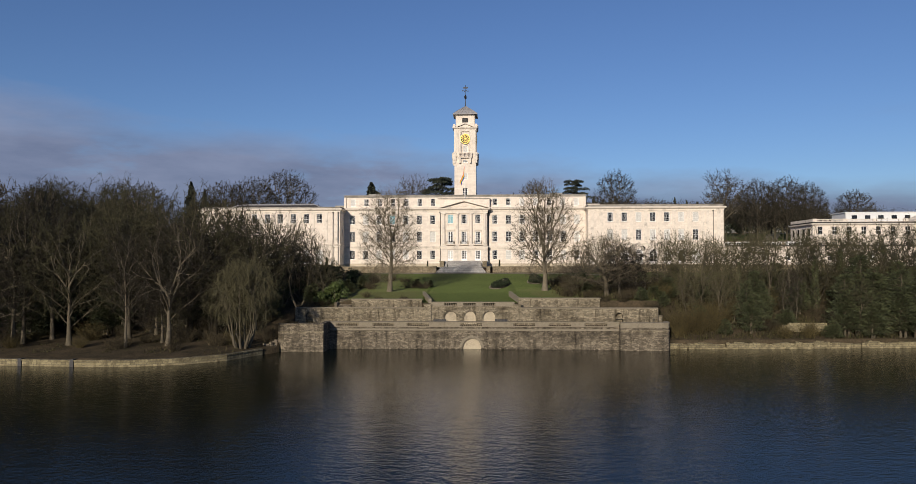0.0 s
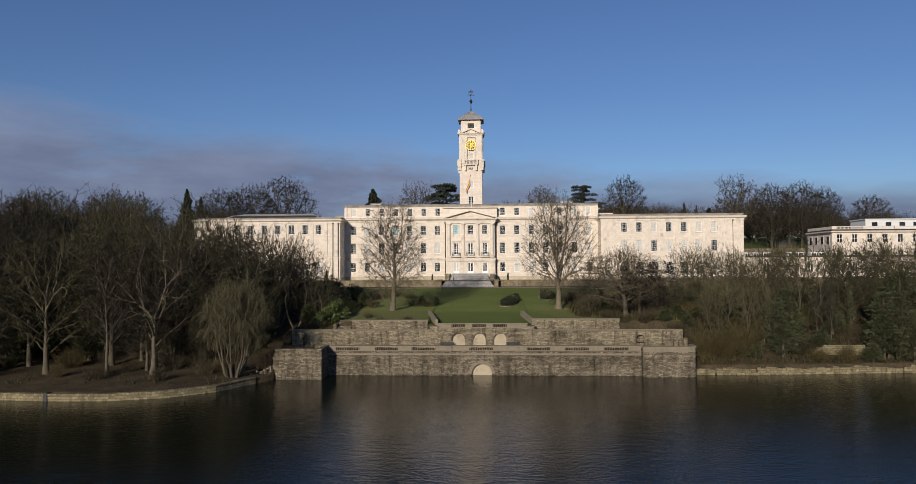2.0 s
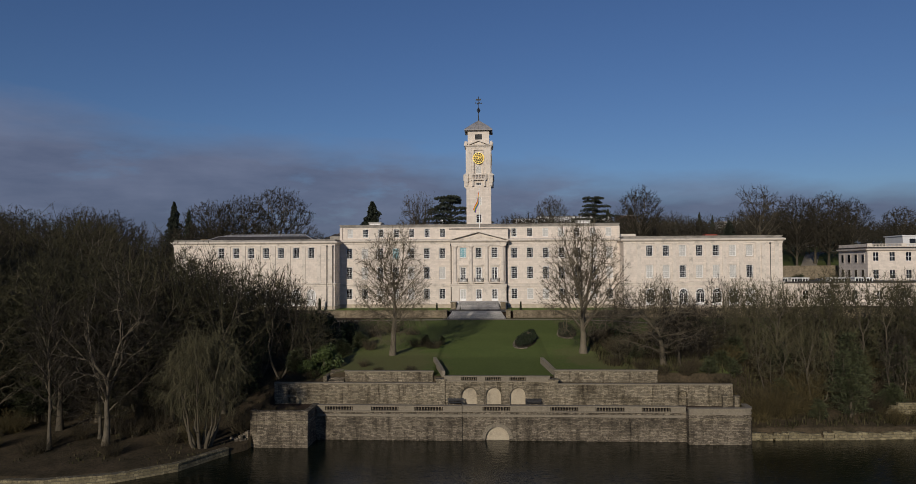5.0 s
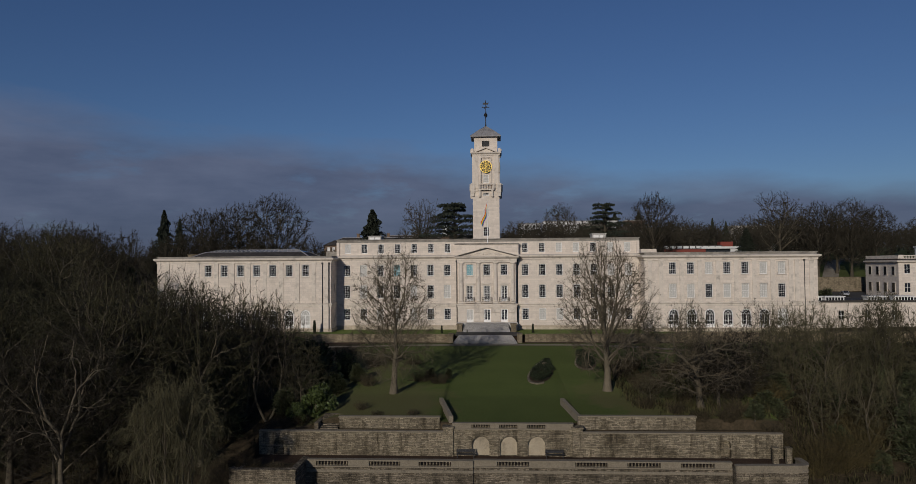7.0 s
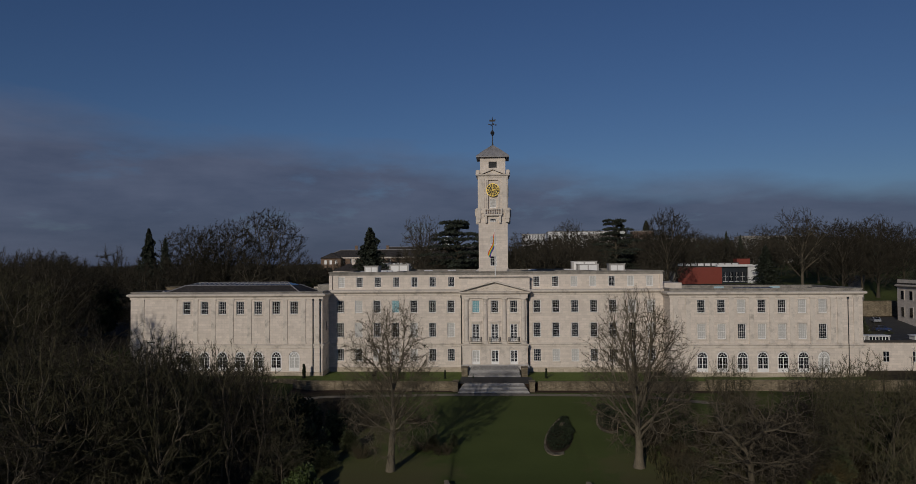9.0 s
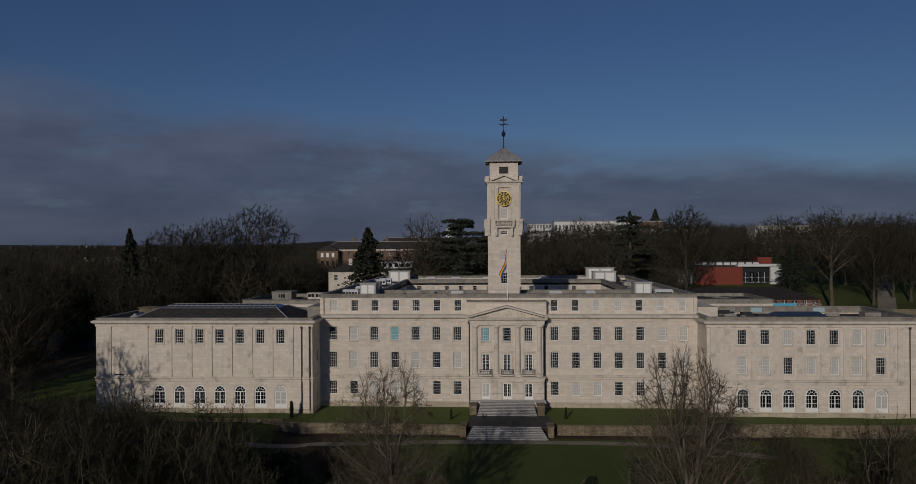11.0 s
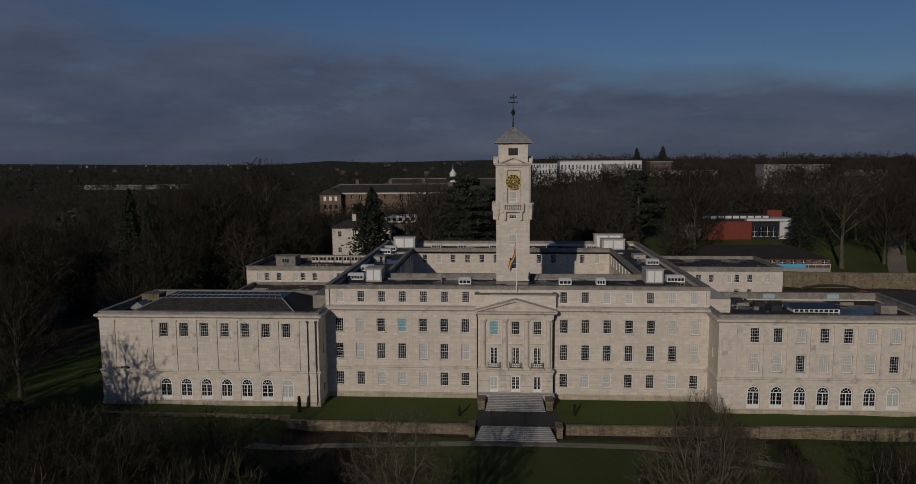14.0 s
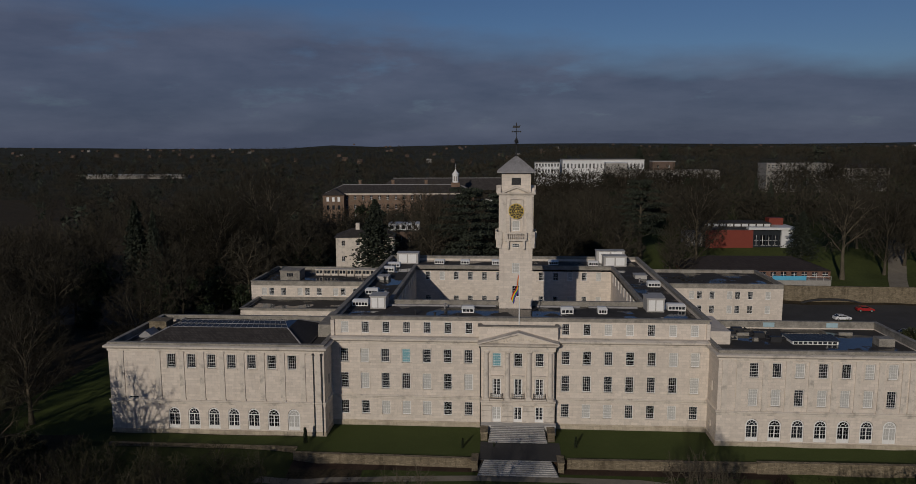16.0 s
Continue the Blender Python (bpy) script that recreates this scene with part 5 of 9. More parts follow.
        for ang, ln, wd in ((75, 1.12, 0.07), (352, 0.78, 0.09)):
            px_, pz_ = math.sin(radians(ang)), math.cos(radians(ang))
            h.front([(-px_ * 0.25 - pz_ * wd, 48.3 - pz_ * 0.25 + px_ * wd), (-px_ * 0.25 + pz_ * wd, 48.3 - pz_ * 0.25 - px_ * wd), (px_ * ln, 48.3 + pz_ * ln)], -0.27, -0.22)
        part("clock_pointer", h, M_GOLD, d, "gilded clock pointers")


tower()


def rear_wings():
    for x0, x1, y0, y1, zt, zb in ((-67.0, XL + 0.1, 59.0, 80.8, 25.3, 13.0), (XR - 0.1, 66.8, 60.4, 80.8, 25.3, 14.0)):
        west = x0 < 0
        m = Mesh()
        m.m = pose(0, y0, 0)
        xs = [x0 + 2.2 + k * 3.1 + (1.2 if k % 3 == 0 else 0) for k in range(10)]
        hz = (21.8, 18.2) if not west else (21.95,)
        m.wall(x0, x1, zb - 1, zt - 0.8, [(x - 0.65, x + 0.65, z, z + 2.0) for x in xs for z in hz], 0.5)
        m.m = None
        for xx in (x0, x1 - 0.5):
            m.box(xx, xx + 0.5, y0 + 0.5, y1, zb - 1, zt - 0.8)
        m.box(x0 + 0.5, x1 - 0.5, y1 - 0.5, y1, zb - 1, zt - 0.8)
        part("rear_wing_wall", m, M_STONE, hall)
        for i, x in enumerate(xs):
            for z in hz:
                window(hall, x, y0, z, 1.3, 2.0, 4, 5, "white" if (i * 7 + int(z)) % 3 == 0 else None)
        parapet_ring([(x0, y0), (x1, y0), (x1, y1), (x0, y1)], zt - 0.8, zt + 0.4, 0.5, 0.16)
        r = Mesh()
        r.box(x0 + 0.4, x1 - 0.4, y0 + 0.4, y1 - 0.4, zt - 0.86, zt - 0.45)
        part("flat_roof", r, M_FELT, hall, "flat dark felt roof with standing puddles")
        if west:
            for k in range(10):
                b = Mesh()
                cx = x0 + 14.5 + k * 2.15
                b.box(cx - 0.95, cx + 0.95, y1 - 9.2, y1 - 7.2, zt - 0.45, zt + 1.1)
                b.box(cx - 1.05, cx + 1.05, y1 - 9.4, y1 - 7.0, zt + 1.1, zt + 1.25)
                ob = part("roof_light", b, M_TRIM, hall)
                g = Mesh()
                for s in (-0.45, 0.45):
                    g.box(cx + s - 0.36, cx + s + 0.36, y1 - 9.24, y1 - 9.19, zt + 0.1, zt + 0.95)
                part("pane", g, M_GLASS, ob)
            for cx, cy in ((x0 + 8.5, y0 + 8.0),):
                b = Mesh()
                b.box(cx - 2.6, cx + 2.6, cy - 2.4, cy + 2.4, zt - 0.45, zt + 1.9)
                b.box(cx - 2.8, cx + 2.8, cy - 2.6, cy + 2.6, zt + 1.9, zt + 2.1)
                ob = part("stair_head", b, M_COPING, hall)
                g = Mesh()
                for s in (-0.6, 0.0, 0.6):
                    g.box(cx + s - 0.24, cx + s + 0.24, cy - 2.44, cy - 2.39, zt + 0.5, zt + 1.4)
                part("pane", g, M_GLASS, ob)
    # lower block in front of the north-west wing
    x0, x1, y0, y1, zt = -65.2, XL + 0.1, 46.0, 59.0, 21.0
    m = Mesh()
    m.m = pose(0, y0, 0)
    xs = [-62.0 + 3.4 * k for k in range(9)]
    m.wall(x0, x1, 11.5, zt, [(x - 0.65, x + 0.65, 18.0, 20.0) for x in xs], 0.5)
    m.m = None
    m.box(x0, x0 + 0.5, y0 + 0.5, y1, 11.5, zt)
    part("rear_wing_wall", m, M_STONE, hall)
    for i, x in enumerate(xs):
        window(hall, x, y0, 18.0, 1.3, 2.0, 3, 4, "white" if i % 3 == 1 else None)
    parapet_ring([(x0, y0), (x1, y0), (x1, y1), (x0, y1)], zt, zt + 0.6, 0.5, 0.2)
    r = Mesh()
    r.box(x0 + 0.4, x1 - 0.4, y0 + 0.4, y1 - 0.4, zt - 0.4, zt - 0.1)
    part("flat_roof", r, M_FELT, hall, "flat dark felt roof with standing puddles")


rear_wings()
for px_ in (PC - 6.35, PC + 6.35):
    p = Mesh()
    p.tube([Vector((px_, FRONT - 0.2, z)) for z in (12.6, 17.0, 27.0)], (0.09, 0.09, 0.09), 8)
    p.box(px_ - 0.2, px_ + 0.2, FRONT - 0.4, FRONT - 0.02, 26.5, 26.9)
    part("downpipe", p, M_PIPE, hall, "dark rainwater pipe")


# ---- lake walls and garden terraces ----
lake_wall = thing("lake_wall", "weathered grey stone lake wall with bastions and balustraded parapet", "wall", kind="structure", at=(0.97, 0, LAKE))
GROUPS = [(-19.2, -15.5), (-13.1, -9.5), (-7.4, -3.7), (1.5, 5.1), (10.3, 13.9), (16.1, 19.8), (22.0, 25.7)]


def baluster_mesh(h):
    m = Mesh()
    m.lathe(0, 0, [(0.10, 0), (0.10, 0.06), (0.06, 0.1), (0.11, h * 0.35), (0.06, h * 0.72), (0.10, h - 0.07), (0.10, h)], 8)
    return m


def balustrade(owner, x0, x1, y, z0, z1, mat, step=0.36):
    n = max(2, int((x1 - x0) / step))
    me = data_of("baluster", baluster_mesh(z1 - z0), mat, True)
    for k in range(n):
        ob = new("baluster", me)
        ob.parent = owner
        ob.location = (x0 + (k + 0.5) * (x1 - x0) / n, y, z0)


def build_lake_wall():
    for x0, x1, y, hole in ((-20.4, -1.2, -69.45, None), (-1.2, 27.6, -69.2, 3.4)):
        m = Mesh()
        m.m = pose(0, y, 0)
        m.wall(x0, x1, -1.6, 3.7, [(hole - 1.55, hole + 1.55, -1.6, 1.8)] if hole else [], 1.0)
        if hole:
            m.spandrels(hole, 1.55, 0.25, 1.0, 10)
        m.m = None
        part("wall", m, M_RUBBLE, lake_wall)
        c = Mesh()
        c.mould([(x0, y), (x1, y)], [(0, 3.05), (0.10, 3.1), (0.10, 3.3), (0, 3.4)])
        c.mould([(x0, y), (x1, y)], [(0, 3.7), (0.12, 3.7), (0.12, 3.84), (-0.55, 3.86), (-0.55, 3.7)])
        c.mould([(x0, y), (x1, y)], [(0.02, 4.36), (0.14, 4.38), (0.14, 4.54), (-0.52, 4.56), (-0.52, 4.36)])
        part("coping", c, M_CAP, lake_wall)
        p = Mesh()
        inside = [g for g in GROUPS if x0 < g[0] < x1]
        cuts = [x0] + [v for g in inside for v in g] + [x1]
        for a, b in zip(cuts[::2], cuts[1::2]):
            p.box(a, b, y, y + 0.5, 3.84, 4.38)
        part("parapet", p, M_CAP, lake_wall)
        for a, b in inside:
            balustrade(lake_wall, a, b, y + 0.25, 3.85, 4.37, M_TERRACE)
    # boat arch: voussoirs and a walled-up back
    for k in range(13):
        a0, a1 = math.pi * k / 13 + 0.012, math.pi * (k + 1) / 13 - 0.012
        v = Mesh()
        out_r = 2.0 + (0.12 if k == 6 else 0)
        v.front([(3.4 + 1.55 * math.cos(a0), 0.25 + 1.55 * math.sin(a0)), (3.4 + out_r * math.cos(a0), 0.25 + out_r * math.sin(a0)), (3.4 + out_r * math.cos(a1), 0.25 + out_r * math.sin(a1)), (3.4 + 1.55 * math.cos(a1), 0.25 + 1.55 * math.sin(a1))], -69.28, -69.1)
        part("voussoir", v, M_CAP, lake_wall)
    b = Mesh()
    b.box(1.6, 5.2, -68.78, -68.58, -1.6, 2.1)
    part("arch_infill", b, M_ARCH, lake_wall, "pale stone infill of the boat arch")
    # bastions, filled solid
    for outline, nm in (([(-27.9, -73.2), (-27.0, -73.9), (-20.4, -73.7), (-20.4, -68.4), (-27.9, -68.4)], "west"), ([(27.6, -70.6), (34.7, -70.35), (35.4, -70.1), (35.75, -69.3), (35.75, -67.2), (27.6, -68.1)], "east")):
        m = Mesh()
        top = 3.75
        m.slab(outline, -1.6, top)
        part("bastion", m, M_RUBBLE, lake_wall)
        if nm == "west":
            f = Mesh()
            f.slab([(-27.3, -72.8), (-26.8, -73.3), (-20.9, -73.1), (-20.9, -68.6), (-27.3, -68.6)], top - 0.1, top + 0.12)
            part("fill", f, M_LITTER, lake_wall, "dark earth and litter filling the bastion")
        c = Mesh()
        path = outline[:-1] if nm == "east" else outline[:4]
        c.mould(path, [(0, top), (0.08, top), (0.08, top + 0.15), (0, top + 0.15), (0, top + 0.62), (0.12, top + 0.64), (0.12, top + 0.82), (-0.6, top + 0.84), (-0.6, top + 0.64), (-0.5, top + 0.62), (-0.5, top)])
        part("parapet", c, M_CAP if nm == "east" else M_RUBBLE, lake_wall)
        c = Mesh()
        c.mould(path, [(0, 3.0), (0.09, 3.05), (0.09, 3.25), (0, 3.32)])
        part("string_course", c, M_TERRACE, lake_wall)
    # broken end of the west bastion
    rnd = random.Random(8)
    for k in range(26):
        x = -28.0 - rnd.random() ** 1.5 * 4.5
        z = rnd.uniform(0.1, max(0.4, 3.2 + (x + 28) * 0.8))
        m = Mesh()
        w, d, h = rnd.uniform(0.4, 0.9), rnd.uniform(0.4, 0.8), rnd.uniform(0.3, 0.55)
        m.m = pose(x, -73.0 - rnd.uniform(0, 1.3) + (x + 28) * 0.25, z * 0.5, rnd.uniform(-14, 14), rnd.uniform(-14, 14), rnd.uniform(0, 90))
        m.box(-w / 2, w / 2, -d / 2, d / 2, -1.4, h, 0.07)
        part("fallen_stone", m, M_RUBBLE, lake_wall)


build_lake_wall()

terrace = thing("terrace_wall", "stepped stone garden terrace walls with blind arcade and balustrade", "wall", kind="structure", at=(0.89, 0, -0.70))


def coping_run(owner, path, z, over=0.1, thick=0.55, h=0.16, mat=None):
    c = Mesh()
    c.mould(path, [(0, z - 0.02), (over, z), (over, z + h), (-thick, z + h + 0.02), (-thick, z)])
    part("coping", c, mat or M_CAP, owner)


def build_terraces():
    y = -64.1
    for x0, x1, niche in ((-27.6, -3.8, -25.1), (10.7, 35.2, 28.6)):
        m = Mesh()
        m.m = pose(0, y, 0)
        m.wall(x0, x1, 2.8, 6.35, [(niche - 0.62, niche + 0.62, 3.55, 5.65)], 0.8)
        m.spandrels(niche, 0.62, 5.03, 0.8)
        m.box(niche - 0.7, niche + 0.7, 0.8, 0.9, 3.4, 5.8)
        m.m = None
        part("wall", m, M_TERRACE, terrace)
        coping_run(terrace, [(x0, y), (x1, y)], 6.35)
        c = Mesh()
        c.mould([(x0, y), (x1, y)], [(0, 4.55), (0.07, 4.58), (0.07, 4.72), (0, 4.76)])
        part("string_course", c, M_TERRACE, terrace)
    # arcade block, slightly set back
    ya = -63.9
    cs = (-0.4, 2.95, 6.3)
    m = Mesh()
    m.m = pose(0, ya, 0)
    m.wall(-3.8, 10.7, 2.8, 6.7, [(c - 1.05, c + 1.05, 3.55, 5.9) for c in cs], 0.39)
    for c in cs:
        m.spandrels(c, 1.05, 4.85, 0.39)
    m.m = None
    part("wall", m, M_TERRACE, terrace)
    b = Mesh()
    b.box(-3.8, 10.7, ya + 0.40, ya + 1.3, 2.8, 6.7)
    part("arch_back", b, M_ARCH, terrace, "pale rendered back of the blind arches")
    for c in cs:
        for k in range(9):
            a0, a1 = math.pi * k / 9 + 0.015, math.pi * (k + 1) / 9 - 0.015
            v = Mesh()
            v.front([(c + 1.05 * math.cos(a0), 4.85 + 1.05 * math.sin(a0)), (c + 1.38 * math.cos(a0), 4.85 + 1.38 * math.sin(a0)), (c + 1.38 * math.cos(a1), 4.85 + 1.38 * math.sin(a1)), (c + 1.05 * math.cos(a1), 4.85 + 1.05 * math.sin(a1))], ya - 0.05, ya + 0.1)
            part("voussoir", v, M_TERRACE, terrace)
    for x in (-3.2, 1.27, 4.62, 9.2):
        p = Mesh()
        w = 0.45 if 0 < x < 6 else 0.75
        p.box(x - w, x + w, ya - 0.12, ya + 0.02, 3.55, 6.7)
        p.box(x - w - 0.08, x + w + 0.08, ya - 0.18, ya + 0.02, 4.75, 4.9)
        part("pier", p, M_TERRACE, terrace)
    p = Mesh()
    cuts = [-3.8] + [v for c in cs for v in (c - 1.1, c + 1.1)] + [10.7]
    for a, bb in zip(cuts[::2], cuts[1::2]):
        p.box(a, bb, ya - 0.02, ya + 0.5, 6.85, 7.32)
    p.box(-3.8, 10.7, ya - 0.12, ya + 0.6, 6.7, 6.85)
    p.box(-3.85, 10.75, ya - 0.12, ya + 0.6, 7.32, 7.48)
    part("parapet", p, M_CAP, terrace)
    for c in cs:
        balustrade(terrace, c - 1.1, c + 1.1, ya + 0.25, 6.86, 7.32, M_TERRACE, 0.3)
    for x in (-4.3, 11.2):
        p = Mesh()
        p.box(x - 0.6, x + 0.6, y - 0.15, y + 0.9, 2.8, 6.9)
        p.box(x - 0.72, x + 0.72, y - 0.25, y + 1.0, 6.9, 7.1)
        part("pier", p, M_TERRACE, terrace)
    # upper walls and the ramped cheeks beside the lawn
    for x0, x1, top in ((-18.0, -5.5, 7.75), (11.5, 25.6, 7.95)):
        m = Mesh()
        m.box(x0, x1, -62.4, -61.9, 6.0, top)
        part("wall", m, M_TERRACE, terrace)
        coping_run(terrace, [(x0 - 0.1, -62.4), (x1 + 0.1, -62.4)], top)
    for x, far in ((-4.3, -6.1), (11.5, 9.9)):
        m = Mesh()
        m.put([(x, -62.39, 6.2), (x + 0.5, -62.39, 6.2), (far + 0.5, -55.4, 7.4), (far, -55.4, 7.4), (x, -62.39, 7.95), (x + 0.5, -62.39, 7.95), (far + 0.5, -55.4, 8.95), (far, -55.4, 8.95)], [(0, 3, 2, 1), (4, 5, 6, 7), (0, 1, 5, 4), (1, 2, 6, 5), (2, 3, 7, 6), (3, 0, 4, 7)])
        part("ramped_wall", m, M_CAP, terrace)
    m = Mesh()
    m.box(-20.9, -20.4, -63.4, -59.0, 6.0, 7.3)
    part("wall", m, M_TERRACE, terrace)
    # gate piers at the east end
    for x in (33.6, 35.1):
        p = Mesh()
        p.box(x - 0.3, x + 0.3, -66.2, -65.6, 3.4, 5.2)
        p.box(x - 0.38, x + 0.38, -66.28, -65.52, 5.2, 5.36, 0.05)
        part("pier", p, M_TERRACE, terrace)
    fl = thing("garden_steps", "dark worn stone garden steps beside the terrace wall", "steps", kind="structure", at=(0.86, 0, -0.68))
    for k in range(9):
        s = Mesh()
        s.box(-20.4, -18.05, -63.4 + k * 0.36, -59.8, 6.0, 6.42 + k * 0.165)
        part("step", s, M_RUBBLE, fl)


build_terraces()


def flight(name, label, x0, x1, flare, y_top, z_top, n, rise, tread):
    """A flight of stone steps going down towards -y, pale treads on risers with their shade in the colour."""
    f = thing(name, label, "steps", kind="structure")
    for k in range(n):
        z = z_top - k * rise
        yt = y_top - k * tread
        e = flare * k
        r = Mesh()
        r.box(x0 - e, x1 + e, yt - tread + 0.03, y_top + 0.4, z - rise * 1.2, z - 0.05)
        s = part("step", r, M_RISERSHADE, f)
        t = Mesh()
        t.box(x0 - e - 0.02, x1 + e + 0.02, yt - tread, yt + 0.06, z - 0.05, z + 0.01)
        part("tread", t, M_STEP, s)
    return f


upper_steps = flight("entrance_steps", "broad pale stone entrance steps below the portico", -4.1, 4.5, 0.05, -4.0, 14.05, 10, 0.165, 0.34)
lower_steps = flight("terrace_steps", "broad pale stone steps from the terrace to the lawn", -5.0, 5.2, 0.13, -13.6, 12.42, 8, 0.165, 0.36)
steps_base = Mesh()
steps_base.box(-5.9, 6.6, -4.0, PFRONT + 0.02, 12.0, 14.03)
part("landing", steps_base, M_STEP, upper_steps)
for x0, x1 in ((-5.8, -4.7), (5.1, 6.2)):
    p = Mesh()
    p.box(x0, x1, -6.6, -3.0, 12.0, 13.75)
    p.box(x0 - 0.1, x1 + 0.1, -6.7, -2.9, 13.75, 13.95)
    part("plinth_block", p, M_RETAIN, upper_steps)
for x0, x1 in ((-6.9, -6.0), (6.2, 7.1)):
    p = Mesh()
    p.box(x0, x1, -14.8, -12.4, 10.8, 12.6)
    p.box(x0 - 0.1, x1 + 0.1, -14.9, -12.3, 12.6, 12.75)
    part("plinth_block", p, M_RETAIN, lower_steps)
pave = Mesh()
pave.box(-5.8, 6.9, -13.7, -7.0, 12.3, 12.43)
tagged(solid("pavement", pave, M_ASPHALT, "dark paved landing between two flights of steps", "pavement"), kind="structure")

retaining = thing("retaining_wall", "low buff stone retaining wall along the building terrace", "wall", kind="structure")
for path, top in (([(-35.0, -13.3), (-6.5, -13.9)], 12.62), ([(7.7, -13.5), (36.0, -13.2)], 12.62), ([(36.0, -13.5), (92.0, -13.2)], 12.95), ([(-66.0, -11.2), (-35.0, -11.4)], 12.6)):
    w = Mesh()
    w.mould(path, [(0, 10.6), (0, top - 0.14), (0.08, top - 0.12), (0.08, top), (-0.5, top + 0.02), (-0.45, 10.6)])
    part("wall", w, M_RETAIN, retaining)


def strip_path(name, pts, width, label, mat, lift=0.05):
    """A path laid over the lie of the land."""
    m = Mesh()
    fine = []
    for a, b in zip(pts, pts[1:]):
        n = max(1, int(math.dist(a, b) / 1.0))
        fine += [(a[0] + (b[0] - a[0]) * k / n, a[1] + (b[1] - a[1]) * k / n) for k in range(n)]
    fine.append(pts[-1])
    rows = []
    for i, (x, y) in enumerate(fine):
        a, b = fine[max(0, i - 1)], fine[min(len(fine) - 1, i + 1)]
        d = Vector((b[0] - a[0], b[1] - a[1])).normalized()
        nx, ny = -d.y, d.x
        e, f = skew(y)
        rows.append([(x + nx * o + float(e), y + ny * o, ground_z(x + nx * o, y + ny * o) + lift + float(f)) for o in (-width / 2, 0, width / 2)])
    m.v = [p for r in rows for p in r]
    m.f = [(3 * i + j, 3 * i + j + 1, 3 * i + j + 4, 3 * i + j + 3) for i in range(len(rows) - 1) for j in (0, 1)]
    m.slot = [0] * len(m.f)
    return tagged(solid(name, m, mat, label, "path"), kind="structure")


strip_path("pavement", [(-40, -19.2), (-20, -17.9), (-6, -17.0), (7, -16.9), (18, -17.1), (27, -18.6), (33.6, -20.8), (40, -22.6), (42.6, -24.4), (42.8, -26.5), (41.2, -29.5), (36.7, -36.4), (33, -42)], 1.5, "narrow gravel path curving below the terrace", M_GRAVEL)


def flower_bed(x, y, rx, ry, tilt, seed):
    rnd = random.Random(seed)
    bed = thing("flower_bed", "leaf-shaped planted bed with a thin stone kerb on the lawn", "flower bed", "beds on the lawn")
    n = 40
    c, s = math.cos(radians(tilt)), math.sin(radians(tilt))

    def at(a, k):
        u, v = rx * k * math.cos(a) * (1 - 0.25 * math.sin(a)), ry * k * math.sin(a)
        px, py = x + u * c - v * s, y + u * s + v * c
        e, f = skew(py)
        return px + float(e), py, ground_z(px, py) + float(f)
    k = Mesh()
    for i in range(12, 33):
        a0, a1 = 2 * math.pi * i / n, 2 * math.pi * (i + 1) / n
        p = [at(a0, 1.0), at(a1, 1.0), at(a1, 1.0 + 0.26 / rx), at(a0, 1.0 + 0.26 / rx)]
        k.put([(q[0], q[1], q[2] - 0.2) for q in p] + [(q[0], q[1], q[2] + 0.10) for q in p], [(4, 5, 6, 7), (0, 1, 5, 4), (2, 3, 7, 6), (1, 2, 6, 5), (3, 0, 4, 7)])
    part("kerb", k, M_TERRACE, bed, "pale stone kerb")
    m = Mesh()
    rim = [at(2 * math.pi * i / n, 1.0) for i in range(n)]
    inner = [at(2 * math.pi * i / n, 0.5) for i in range(n)]
    m.v = [(q[0], q[1], q[2] + 0.04) for q in rim] + [(q[0], q[1], q[2] + 0.22) for q in inner] + [(x + float(skew(y)[0]), y, ground_z(x, y) + 0.28 + float(skew(y)[1]))]
    m.f = [(i, (i + 1) % n, n + (i + 1) % n, n + i) for i in range(n)] + [(n + i, n + (i + 1) % n, 2 * n) for i in range(n)]
    m.slot = [0] * len(m.f)
    part("soil", m, M_SOIL, bed)
    for q in range(3):
        a, kk = 1.57 + rnd.uniform(-0.5, 0.5), rnd.uniform(0.4, 0.75)
        px, py, pz = at(a, kk)
        st = Mesh()
        w = rnd.uniform(0.3, 0.7)
        st.m = pose(px, py, pz, rnd.uniform(-15, 15), rnd.uniform(-15, 15), rnd.uniform(0, 90))
        st.box(-w, w, -w * 0.7, w * 0.7, -0.1, rnd.uniform(0.4, 0.9), 0.16)
        part("rock", st, M_RUBBLE, bed)
    return bed


BEDS = [flower_bed(9.1, -36.0, 1.7, 7.6, -10, 3), flower_bed(16.9, -29.0, 1.6, 5.5, -6, 5)]


